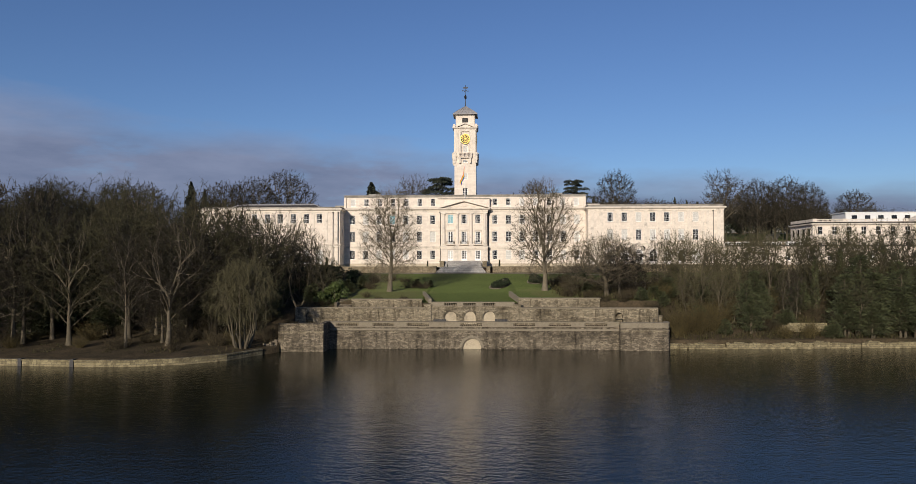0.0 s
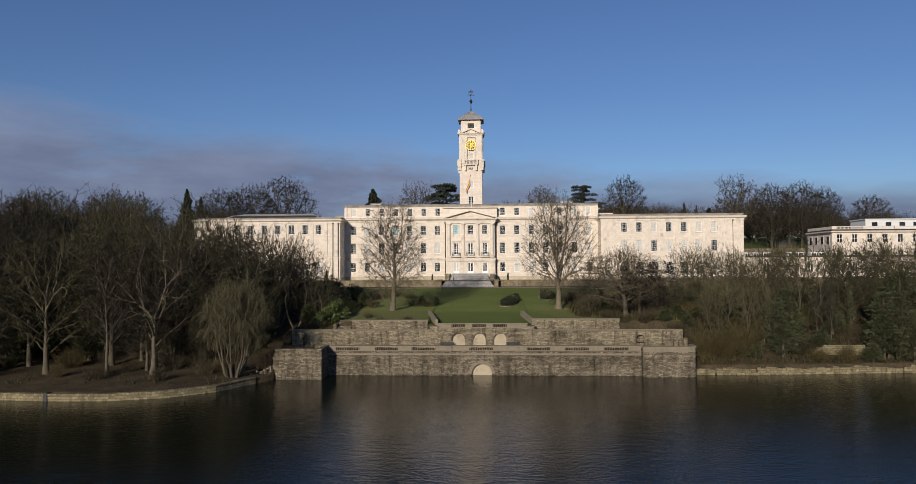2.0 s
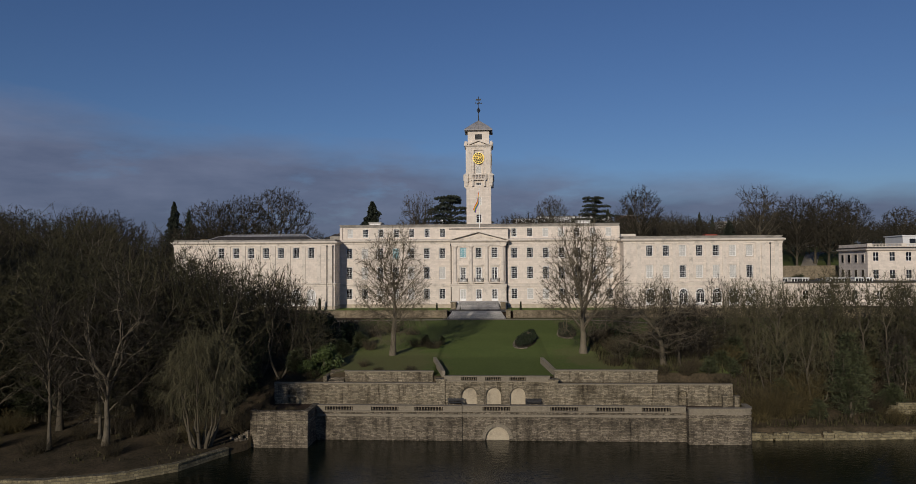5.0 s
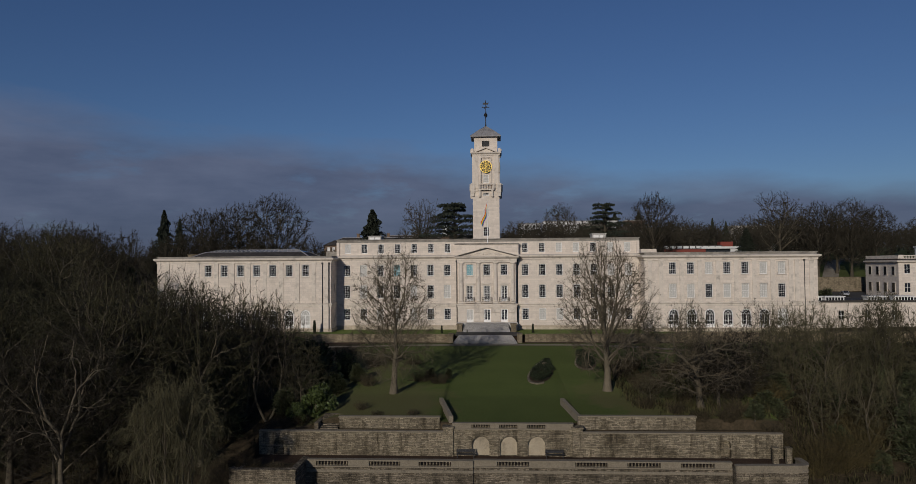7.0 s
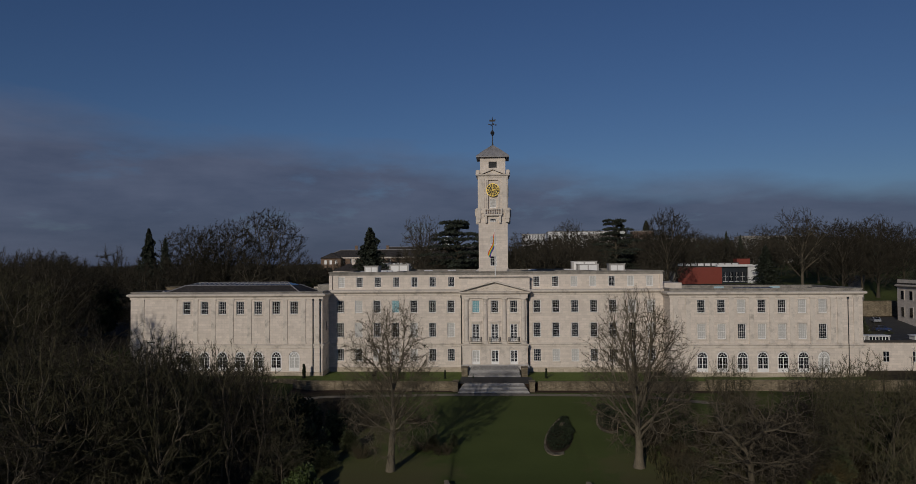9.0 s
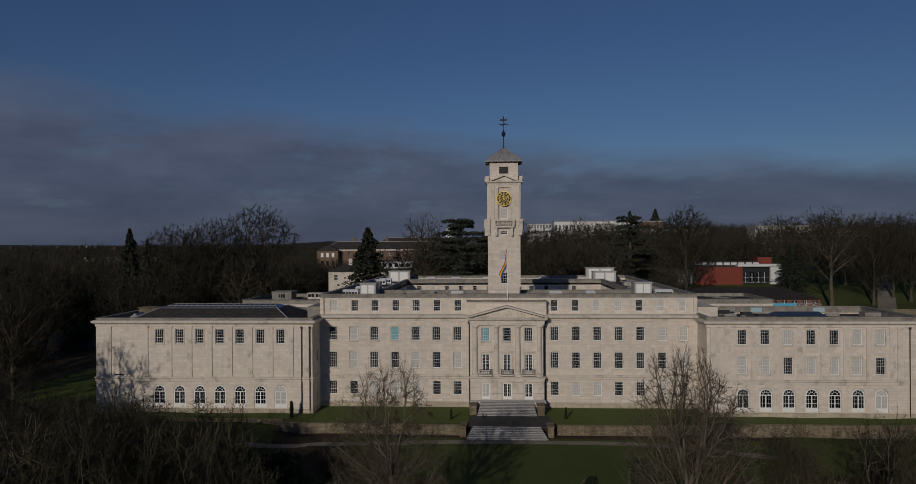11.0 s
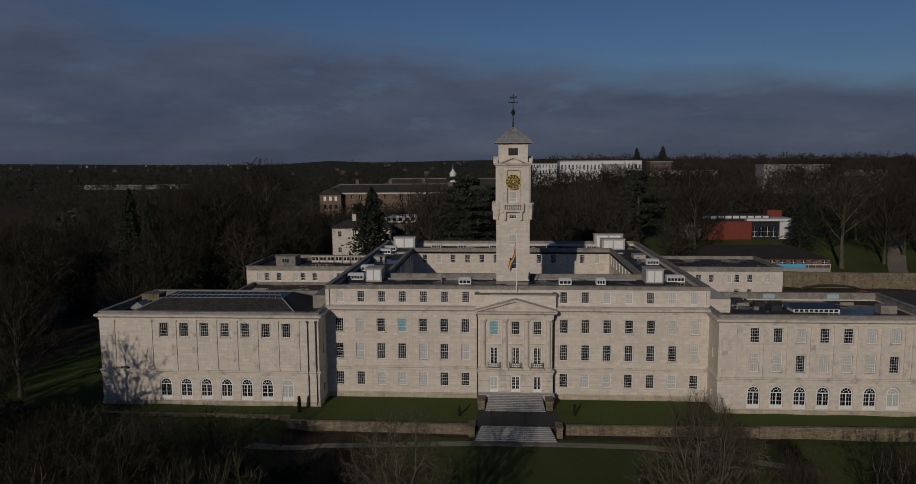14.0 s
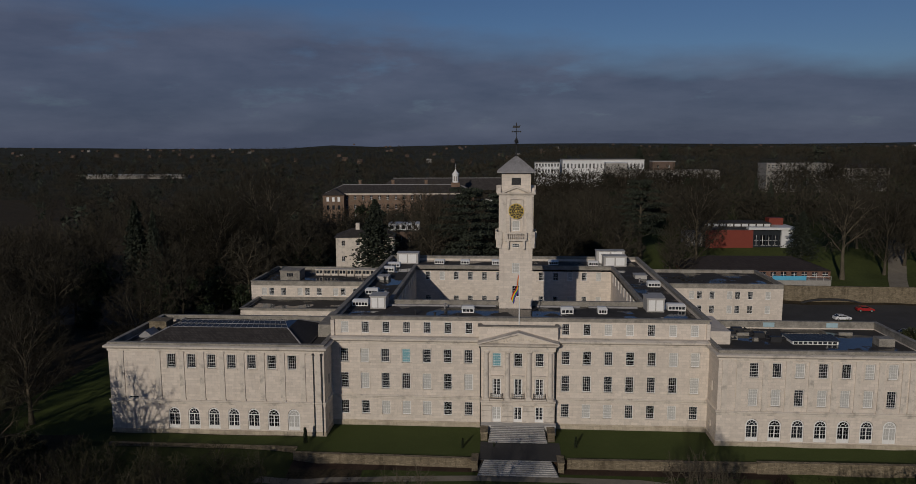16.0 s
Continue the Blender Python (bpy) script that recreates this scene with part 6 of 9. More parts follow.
def bench(x, y, z):
    b = thing("bench", "dark weathered timber bench against the terrace wall", "bench", "benches on the lower terrace", at=(x, y, z))
    for k in range(4):
        m = Mesh()
        m.box(-1.1, 1.1, -0.28 + k * 0.14, -0.17 + k * 0.14, 0.42, 0.46)
        part("seat_slat", m, M_PIPE, b)
    for k in range(3):
        m = Mesh()
        m.box(-1.1, 1.1, 0.27, 0.31, 0.55 + k * 0.15, 0.65 + k * 0.15)
        part("back_slat", m, M_PIPE, b)
    for sx_ in (-1.0, 0.95):
        for yy, h in ((-0.28, 0.62), (0.26, 0.98)):
            m = Mesh()
            m.box(sx_, sx_ + 0.07, yy, yy + 0.07, 0, h)
            part("leg", m, M_PIPE, b)
        m = Mesh()
        m.box(sx_, sx_ + 0.07, -0.28, 0.3, 0.6, 0.65)
        part("armrest", m, M_PIPE, b)
    return b


bench(-1.3, -64.75, 2.86)
bench(9.3, -64.75, 2.86)

# stone edging of the west bank and the rough east bank
edging = thing("bank_edging", "pale stone edging round the wooded lake bank", "edging", kind="structure", at=(1.2, 0, LAKE))
curve = [(float(x), float(bank_y(x))) for x in np.concatenate([np.linspace(-160, -64, 40), np.linspace(-63, -29.4, 34)])]
e = Mesh()
e.mould(curve, [(0.05, -1.5), (0.12, 0.72), (0.2, 0.78), (0.2, 0.93), (-0.5, 0.96), (-0.5, -1.5)])
part("edging", e, M_EDGING, edging)
for gx in (-59.5, -51.6):
    g = Mesh()
    g.box(gx - 0.26, gx + 0.26, float(bank_y(gx)) - 0.28, float(bank_y(gx)) + 0.8, -1.0, 1.05)
    part("sluice", g, M_PIPE, edging, "dark sluice opening in the edging")
rnd = random.Random(12)
rocks = Mesh()
x = 35.8
while x < 100:
    # a rough dry wall: three ragged layers of stones, some fallen
    y0 = float(bank_y(x))
    w = rnd.uniform(0.25, 0.6)
    tall = 0.95 + 0.45 * noise.noise((x * 0.35, 0, 0)) + 0.25 * noise.noise((x * 1.7, 4, 0))
    z = -0.9
    while z < tall - 0.12:
        h = min(rnd.uniform(0.25, 0.55), tall - z)
        rocks.m = pose(x + rnd.uniform(-0.1, 0.1), y0 - 0.12 + rnd.uniform(-0.08, 0.12), z, rnd.uniform(-5, 5), rnd.uniform(-6, 6), rnd.uniform(-10, 10))
        rocks.box(-w * rnd.uniform(0.9, 1.2), w * rnd.uniform(0.9, 1.2), -0.4, 0.7, -0.03, h + 0.02, 0.05)
        z += h
    x += w * 1.7
rocks.m = None
banked = tagged(solid("bank_stones", rocks, M_EDGING, "rough pale dry stone facing along the eastern lake bank", "stones"), kind="stuff")
banked.location = (0.93, 0, LAKE)
ruin = thing("garden_wall", "low broken pale stone wall among scrub on the bank", "wall", kind="structure", at=(0.88, 0, -0.69))
for k in range(14):
    for j in range(4 - (k in (0, 1, 12)) - (k == 0)):
        st = Mesh()
        st.m = pose(56.2 + k * 0.64 + (0.3 if j % 2 else 0), -62.6 + rnd.uniform(-0.04, 0.04), 2.35 + j * 0.38, 0, 0, rnd.uniform(-2, 2))
        st.box(-0.31, 0.31, -0.25, 0.3, 0, 0.37, 0.02)
        part("stone", st, M_EDGING, ruin)


def flagpole():
    f = thing("flagpole", "white flagpole with a rainbow flag hanging nearly limp", "flagpole", at=(0.45, -0.3, 28.0))
    m = Mesh()
    m.lathe(0, 0, [(0.12, 0), (0.09, 5), (0.06, 11.2), (0.11, 11.3), (0.04, 11.5)], 10)
    part("pole", m, M_WHITE, f)
    cols = [(0.55, 0.02, 0.03), (0.75, 0.22, 0.02), (0.8, 0.6, 0.03), (0.03, 0.25, 0.07), (0.03, 0.07, 0.38), (0.16, 0.03, 0.27)]
    mats = [material("flag_stripe", c, 0.8, 0.12, 2, 6, 0.05) for c in cols]
    n, rows = 14, 12
    g = Mesh()
    for j in range(rows + 1):
        for i in range(n + 1):
            u, v = i / n, j / rows
            # the fly end falls: folds gather towards the pole
            x = -0.08 - u * (0.6 + 0.7 * u) * (1 - 0.25 * v) - 0.10 * math.sin(9 * u + 2 * v)
            z = 11.0 - v * 2.2 * (1 - 0.6 * u) - u * 4.3
            y = 0.22 * math.sin(10 * u + 3 * v) * (0.4 + u)
            g.v.append((x, y, z))
    for j in range(rows):
        for i in range(n):
            k = j * (n + 1) + i
            g.f.append((k, k + 1, k + n + 2, k + n + 1))
            g.slot.append(j // 2)
    flag = part("flag", g, mats, f, "rainbow striped flag", True)
    s = flag.modifiers.new("cloth", "SOLIDIFY")
    s.thickness = 0.02


flagpole()


# ---- trees and shrubs ----
def stem(rnd, pos, way, length, r0, r1, segs, wander, lift):
    """A wandering stem: points and radii."""
    pts, rad = [pos.copy()], [r0]
    d = way.normalized()
    for k in range(segs):
        d = (d + Vector((rnd.gauss(0, wander), rnd.gauss(0, wander), rnd.gauss(0, wander) + lift))).normalized()
        pts.append(pts[-1] + d * (length / segs))
        rad.append(r0 + (r1 - r0) * (k + 1) / segs)
    return pts, rad


def along(pts, t):
    n = len(pts) - 1
    i = min(n - 1, int(t * n))
    f = t * n - i
    return pts[i].lerp(pts[i + 1], f), (pts[i + 1] - pts[i]).normalized()


def crown_tree(seed, H, r0, clear, wide, tips, rise=0.7, top=0.65, limbs=12, egg=0.0, twigs=5, twig_len=1.0, twig_r=0.016, droop=0.0, lift=0.15, shell=0.42, lump=0.2, stems=1, lean=0.03, thick=0.6, low=0.0):
    """A leafless tree whose limbs fork again and again until their tips fill the crown: wood and twigs, as two meshes."""
    rs, rnd = np.random.RandomState(seed), random.Random(seed)
    wood, fine = Mesh(), Mesh()
    zb = clear * H
    half = (H - zb) / 2
    d = rs.normal(size=(tips, 3))
    d /= np.linalg.norm(d, axis=1)[:, None]
    bulge = np.array([1 + lump * noise.noise(tuple(q * 1.7 + seed)) + 0.5 * lump * noise.noise(tuple(q * 4.1 + seed)) for q in d])
    T = d * (rs.rand(tips) ** shell * bulge)[:, None] * np.array([wide * H / 2, wide * H / 2, half])
    T[:, :2] *= (1 - egg * T[:, 2] / half)[:, None]
    T[:, 2] += zb + half
    size = lambda n: twig_r * 1.2 + thick * r0 * (n / tips) ** 0.52
    bases, ways, wide_ = [], [], []

    def spray(p, way, n):
        for k in range(n):
            w = way * 0.75 + rs.normal(size=3) * 0.5
            w[2] += lift - droop
            bases.append(p - way * twig_len * 0.5 * rs.rand())
            ways.append(w / np.linalg.norm(w) * twig_len * rs.uniform(0.55, 1.15))

    def grow(p, d, Q, last):
        n = len(Q)
        v = Q.mean(0) - p
        ln = np.linalg.norm(v) + 1e-6
        way = d * 0.5 + v / ln
        way /= np.linalg.norm(way)
        out = 1.0 if n < 3 else rs.uniform(0.32, 0.52)
        e = p + way * ln * out
        if n < 3:
            e = Q.mean(0)
        r = min(size(n), last)
        mid = (p + e) / 2 + rs.normal(size=3) * ln * out * 0.055
        m, k = (wood, 7 if n > tips * 0.08 else 5 if n > 24 else 3) if n > 5 else (fine, 3)
        if n > 2:
            m.tube([Vector(p), Vector(mid), Vector(e)], (r, r * 0.93, min(r * 0.86, size(n * 0.8))), k)
        else:
            m.tube([Vector(p), Vector(e)], (r, twig_r * 0.7), 3)
        if n < 3:
            spray(e, way, twigs)
            spray((p + e) / 2, way, max(1, twigs // 3))
            return
        if n < 8:
            spray(e, way, max(1, twigs // 2))
        D = Q - e
        D = D / (np.linalg.norm(D, axis=1)[:, None] + 1e-6)
        axis = np.linalg.svd(D - D.mean(0), full_matrices=False)[2][0] if n > 3 else rs.normal(size=3)
        order = np.argsort(D @ axis)
        cut = min(n - 1, max(1, int(n * rs.uniform(0.3, 0.7))))
        for part_ in (order[:cut], order[cut:]):
            grow(e, way, Q[part_], r)
    rho = np.hypot(T[:, 0], T[:, 1])
    if stems > 1:
        az = (np.arctan2(T[:, 1], T[:, 0]) + rs.normal(size=tips) * 0.35) % (2 * math.pi)
        which = (az / (2 * math.pi) * stems).astype(int) % stems
        for s in range(stems):
            Q = T[which == s]
            if len(Q) < 3:
                continue
            a = (s + 0.5) * 2 * math.pi / stems
            p = np.array([0.35 * r0 * stems * math.cos(a), 0.35 * r0 * stems * math.sin(a), -0.4])
            e = p + np.array([math.cos(a) * (0.06 * H + lean * H), math.sin(a) * (0.06 * H + lean * H), max(0.8, zb * 0.8) + 0.4])
            wood.tube([Vector(p), Vector((p + e) / 2 + rs.normal(size=3) * 0.1), Vector(e)], (r0, r0 * 0.85, r0 * 0.78), 6)
            grow(e, (e - p) / np.linalg.norm(e - p), Q, r0 * 0.78)
    else:
        bend = rs.normal(size=(6, 2)) * lean * H * 0.25
        zs = np.linspace(-0.4, top * H, 6)
        bend[0] = 0
        bend = np.cumsum(bend, 0) * 0.6
        rad = [r0 * 1.35] + [r0 * (1 - 0.72 * k / 5) for k in range(1, 6)]
        wood.tube([Vector((bend[k][0], bend[k][1], zs[k])) for k in range(6)], rad, 9)
        hs = np.linspace(max(zb * 0.85, low * H), top * H * 0.995, limbs)
        ang = np.arange(limbs) * 2.399963 + seed
        att = np.clip(T[:, 2] - rise * rho, hs[0], hs[-1])
        az = np.arctan2(T[:, 1], T[:, 0])
        turn = np.abs((az[:, None] - ang[None, :] + math.pi) % (2 * math.pi) - math.pi)
        cost = ((att[:, None] - hs[None, :]) / (0.13 * H)) ** 2 + (turn / 0.9) ** 2 * np.minimum(1, rho / (0.16 * wide * H))[:, None]
        which = cost.argmin(1)
        for i in range(limbs):
            Q = T[which == i]
            if len(Q) < 3:
                continue
            p = np.array([np.interp(hs[i], zs, bend[:, 0]), np.interp(hs[i], zs, bend[:, 1]), hs[i]])
            v = Q.mean(0) - p
            v[2] += 0.35 * np.linalg.norm(v[:2])
            grow(p, v / np.linalg.norm(v), Q, r0 * 0.55)
    B, W = np.array(bases), np.array(ways)
    S = np.cross(W, rs.normal(size=W.shape))
    S = S / np.linalg.norm(S, axis=1)[:, None] * twig_r
    k = len(fine.v)
    V = np.stack([B - S, B + S, B + W], 1).reshape(-1, 3)
    fine.v += [tuple(q) for q in V.tolist()]
    fine.f += [(k + 3 * i, k + 3 * i + 1, k + 3 * i + 2) for i in range(len(B))]
    fine.slot += [0] * len(B)
    return wood, fine


def ivy_on(seed, H, r, n, size=0.2):
    """Ivy leaves hugging a trunk up to height H."""
    rnd = random.Random(seed)
    m = Mesh()
    for k in range(n):
        t = rnd.random() ** 0.8
        a = rnd.uniform(0, 6.283)
        rr = (r + rnd.random() * 0.9 * (1.15 - t)) * (0.7 + 0.6 * noise.noise((math.cos(a), math.sin(a), t * 5)))
        leaf(m, rnd, Vector((rr * math.cos(a), rr * math.sin(a), 0.2 + t * H)), size)
    return m


def leaf(m, rnd, p, size):
    n = Vector((rnd.gauss(0, 1), rnd.gauss(0, 1), rnd.gauss(0.5, 0.8))).normalized()
    s = n.orthogonal().normalized() * size * rnd.uniform(0.6, 1.3)
    t = n.cross(s).normalized() * size * rnd.uniform(0.4, 0.8)
    k = len(m.v)
    m.v += [tuple(p - s), tuple(p + t), tuple(p + s + n * size * 0.25), tuple(p - t)]
    m.f.append((k, k + 1, k + 2, k + 3))
    m.slot.append(0)


def bush_leaves(seed, R, H, n, size, lumps=14):
    """A shrub's foliage: leaves gathered on uneven lumps with gaps between them."""
    rnd = random.Random(seed)
    m = Mesh()
    c = []
    for k in range(lumps):
        a, q = rnd.uniform(0, 6.283), rnd.random() ** 0.5
        z = rnd.uniform(0.12, 0.9)
        w = R * q * (1.0 - 0.55 * z * z)
        c.append((Vector((w * math.cos(a), w * math.sin(a), z * H)), rnd.uniform(0.22, 0.42) * R))
    for k in range(n):
        p, r = c[k % lumps]
        d = Vector((rnd.gauss(0, 1), rnd.gauss(0, 1), rnd.gauss(0, 0.8))).normalized()
        q = p + d * r * (0.65 + 0.45 * rnd.random() ** 0.6)
        q.z = max(0.1, q.z)
        leaf(m, rnd, q, size)
    return m


def cedar_leaves(seed, H, R, n):
    """Flat, stacked plates of dark needles."""
    rnd = random.Random(seed)
    m, wood = Mesh(), Mesh()
    plates = []
    for k in range(11):
        z = H * (0.34 + 0.62 * k / 10)
        for s in range(3):
            a = k * 2.4 + s * 2.1 + rnd.uniform(-0.3, 0.3)
            w = R * rnd.uniform(0.45, 0.95) * (1.0 - 0.55 * max(0, (k - 5) / 5) ** 1.5)
            p = Vector((w * 0.62 * math.cos(a), w * 0.62 * math.sin(a), z + rnd.uniform(-0.5, 0.5)))
            plates.append((p, w * 0.55))
            wood.tube([Vector((0, 0, z - 1.6)), p * 0.55 + Vector((0, 0, (z - 1) * 0.45)), p], (0.22, 0.14, 0.05), 5)
    wood.tube([Vector((0, 0, -0.4)), Vector((0.2, 0, H * 0.4)), Vector((0, 0.1, H * 0.97))], (0.85, 0.6, 0.1), 9)
    for k in range(n):
        p, w = plates[k % len(plates)]
        a, q = rnd.uniform(0, 6.283), rnd.random() ** 0.5
        leaf(m, rnd, p + Vector((w * q * math.cos(a), w * q * math.sin(a), rnd.gauss(0.1, 0.16) - 0.55 * q)), 0.28)
    return wood, m


def fir_leaves(seed, H, R, n):
    rnd = random.Random(seed)
    m, wood = Mesh(), Mesh()
    wood.tube([Vector((0, 0, -0.4)), Vector((0, 0, H * 0.5)), Vector((0, 0, H * 0.99))], (0.4, 0.22, 0.03), 7)
    for k in range(n):
        t = rnd.random() ** 0.75
        z = H * (0.06 + 0.94 * t)
        tier = 1 - 0.35 * abs(math.sin(z * 1.9))
        w = R * (1 - t) ** 0.85 * tier + 0.12
        a = rnd.uniform(0, 6.283)
        w *= 0.78 + 0.75 * noise.noise((math.cos(a) * 2.6, math.sin(a) * 2.6, z * 0.55))
        q = rnd.random() ** 0.4
        leaf(m, rnd, Vector((w * q * math.cos(a), w * q * math.sin(a), z - 0.35 * w * q)), 0.32)
    return wood, m


def thicket_stems(seed, R, H, n):
    """Brown scrub: many thin arching stems."""
    rnd = random.Random(seed)
    m = Mesh()
    for k in range(n):
        a, q = rnd.uniform(0, 6.283), rnd.random() ** 0.5 * R
        p = Vector((q * math.cos(a) * 0.6, q * math.sin(a) * 0.6, -0.1))
        way = Vector((rnd.gauss(0, 0.35) + math.cos(a) * 0.3, rnd.gauss(0, 0.35) + math.sin(a) * 0.3, 1))
        pts, rr = stem(rnd, p, way, H * rnd.uniform(0.5, 1.05), 0.03, 0.012, 3, 0.16, -0.06)
        m.tube(pts, rr, 3)
        for j in range(6):
            s, d = along(pts, rnd.uniform(0.4, 0.95))
            e, er = stem(rnd, s, d + Vector((rnd.gauss(0, 0.7), rnd.gauss(0, 0.7), rnd.gauss(0, 0.4))), H * rnd.uniform(0.15, 0.35), 0.018, 0.008, 1, 0.1, 0)
            o = (e[1] - e[0]).orthogonal().normalized() * 0.02
            k0 = len(m.v)
            m.v += [tuple(e[0] - o), tuple(e[0] + o), tuple(e[1])]
            m.f.append((k0, k0 + 1, k0 + 2))
            m.slot.append(0)
    return m


KINDS = {}


def kind_of(key, label, category, *parts_):
    """Mesh data of one kind of plant: (part name, mesh, material, smooth)."""
    tall = max(p[2] for q in parts_ for p in q[1].v)
    KINDS[key] = (label, category, [(n, data_of(n, m, mat, sm), lab) for n, m, mat, sm, lab in parts_], tall)


def bare(key, label, seed, bark=None, twig=None, ivy=None, **kw):
    w, t = crown_tree(seed, **kw)
    ps = [("trunk", w, bark or M_BARK, True, ""), ("crown", t, twig or M_TWIG, False, "")]
    if ivy:
        ps.append(("ivy", ivy_on(seed, *ivy), M_IVY, False, "dark green ivy climbing the trunk"))
    kind_of(key, label, "tree", *ps)


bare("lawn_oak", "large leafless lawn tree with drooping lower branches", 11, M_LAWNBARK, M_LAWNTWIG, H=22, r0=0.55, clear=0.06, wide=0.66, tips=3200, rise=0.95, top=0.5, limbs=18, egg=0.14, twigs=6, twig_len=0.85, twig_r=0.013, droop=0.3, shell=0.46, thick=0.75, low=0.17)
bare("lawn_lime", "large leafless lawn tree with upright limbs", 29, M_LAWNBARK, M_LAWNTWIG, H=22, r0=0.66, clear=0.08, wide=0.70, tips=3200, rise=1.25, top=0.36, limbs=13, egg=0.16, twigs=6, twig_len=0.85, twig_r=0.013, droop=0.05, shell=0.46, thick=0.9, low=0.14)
bare("wood_tall", "tall leafless woodland tree with pale limbs", 31, M_PALEBARK, H=24, r0=0.36, clear=0.24, wide=0.56, tips=620, rise=0.9, top=0.65, limbs=15, twigs=7, twig_len=1.0, twig_r=0.021, droop=0.3, thick=0.85, lift=0.0)
bare("wood_broad", "broad leafless woodland tree with olive twigs", 37, None, M_OLIVETWIG, H=22, r0=0.42, clear=0.14, wide=0.78, tips=850, rise=0.7, top=0.5, limbs=13, egg=0.08, twigs=8, twig_len=1.0, twig_r=0.022, droop=0.4, thick=0.9, lift=0.0)
bare("wood_pale", "leafless woodland tree with pale forked trunk", 41, M_PALEBARK, H=20, r0=0.26, clear=0.2, wide=0.58, tips=620, stems=2, twigs=6, twig_len=0.9, twig_r=0.02, lean=0.03, thick=1.0)
bare("wood_ivy", "leafless tree with an ivy-clad trunk", 43, None, M_OLIVETWIG, (12, 0.35, 2200, 0.18), H=18, r0=0.32, clear=0.2, wide=0.6, tips=560, rise=0.9, top=0.65, twigs=6, twig_len=0.9, twig_r=0.02)
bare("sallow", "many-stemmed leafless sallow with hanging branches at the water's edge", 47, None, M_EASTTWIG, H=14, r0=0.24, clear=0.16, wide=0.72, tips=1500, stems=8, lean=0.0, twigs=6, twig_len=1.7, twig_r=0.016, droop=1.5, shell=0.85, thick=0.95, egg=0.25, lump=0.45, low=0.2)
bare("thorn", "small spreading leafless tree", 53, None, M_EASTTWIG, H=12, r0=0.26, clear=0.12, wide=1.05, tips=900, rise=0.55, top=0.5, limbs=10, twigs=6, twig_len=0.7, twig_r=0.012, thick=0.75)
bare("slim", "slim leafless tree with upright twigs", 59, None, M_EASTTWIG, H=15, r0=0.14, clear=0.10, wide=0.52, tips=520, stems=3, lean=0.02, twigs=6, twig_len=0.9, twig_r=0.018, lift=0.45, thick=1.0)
bare("wood_low", "low leafless tree with branches drooping to the ground", 73, M_PALEBARK, None, H=15, r0=0.3, clear=0.04, wide=0.85, tips=1300, rise=0.35, top=0.75, limbs=20, egg=0.3, twigs=7, twig_len=1.0, twig_r=0.014, droop=0.5, low=0.2)
bare("wood_fork", "big leafless tree with pale limbs forking wide", 45, M_PALEBARK, None, H=21, r0=0.5, clear=0.22, wide=0.8, tips=1300, rise=0.65, top=0.4, limbs=6, twigs=7, twig_len=0.9, twig_r=0.014, droop=0.25, thick=0.75)
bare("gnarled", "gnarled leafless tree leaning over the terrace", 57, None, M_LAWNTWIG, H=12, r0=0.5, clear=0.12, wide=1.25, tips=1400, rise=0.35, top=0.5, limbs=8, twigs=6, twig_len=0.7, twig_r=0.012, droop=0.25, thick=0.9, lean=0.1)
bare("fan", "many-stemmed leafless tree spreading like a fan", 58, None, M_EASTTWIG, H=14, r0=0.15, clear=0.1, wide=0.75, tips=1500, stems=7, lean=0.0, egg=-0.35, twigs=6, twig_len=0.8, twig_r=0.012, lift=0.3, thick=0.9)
bare("far_oak", "distant leafless round-headed tree", 61, None, M_FARTWIG, H=25, r0=0.6, clear=0.14, wide=0.85, tips=620, rise=0.85, top=0.55, twigs=7, twig_len=1.7, twig_r=0.042)
bare("dome_oak", "tall leafless round-headed tree behind the building", 77, None, M_FARTWIG, H=25, r0=0.6, clear=0.14, wide=0.85, tips=2200, rise=0.95, top=0.5, limbs=14, twigs=8, twig_len=1.1, twig_r=0.025, lump=0.14, shell=0.36, thick=0.8)
bare("far_ash", "distant leafless tall tree", 67, None, M_FARTWIG, H=25, r0=0.5, clear=0.16, wide=0.6, tips=560, rise=1.0, top=0.65, twigs=7, twig_len=1.6, twig_r=0.042)
bare("far_thin", "distant leafless woodland edge tree", 71, None, M_FARTWIG, H=20, r0=0.35, clear=0.12, wide=0.68, tips=460, rise=0.8, top=0.6, twigs=7, twig_len=1.6, twig_r=0.044)
bare("mass_oak", "leafless tree in the woods behind", 62, None, M_FARTWIG, H=25, r0=0.5, clear=0.14, wide=0.8, tips=260, rise=0.85, top=0.55, twigs=8, twig_len=2.0, twig_r=0.05)
bare("mass_ash", "leafless tree in the woods behind", 63, None, M_FARTWIG, H=25, r0=0.4, clear=0.14, wide=0.58, tips=230, rise=1.0, top=0.6, twigs=8, twig_len=2.0, twig_r=0.05)
bare("open_ash", "leafless tree with heavy spreading limbs and open crown", 79, None, M_FARTWIG, H=25, r0=0.75, clear=0.3, wide=0.85, tips=1500, rise=0.75, top=0.6, limbs=9, twigs=7, twig_len=0.9, twig_r=0.026, lump=0.5, shell=0.5, thick=0.95)


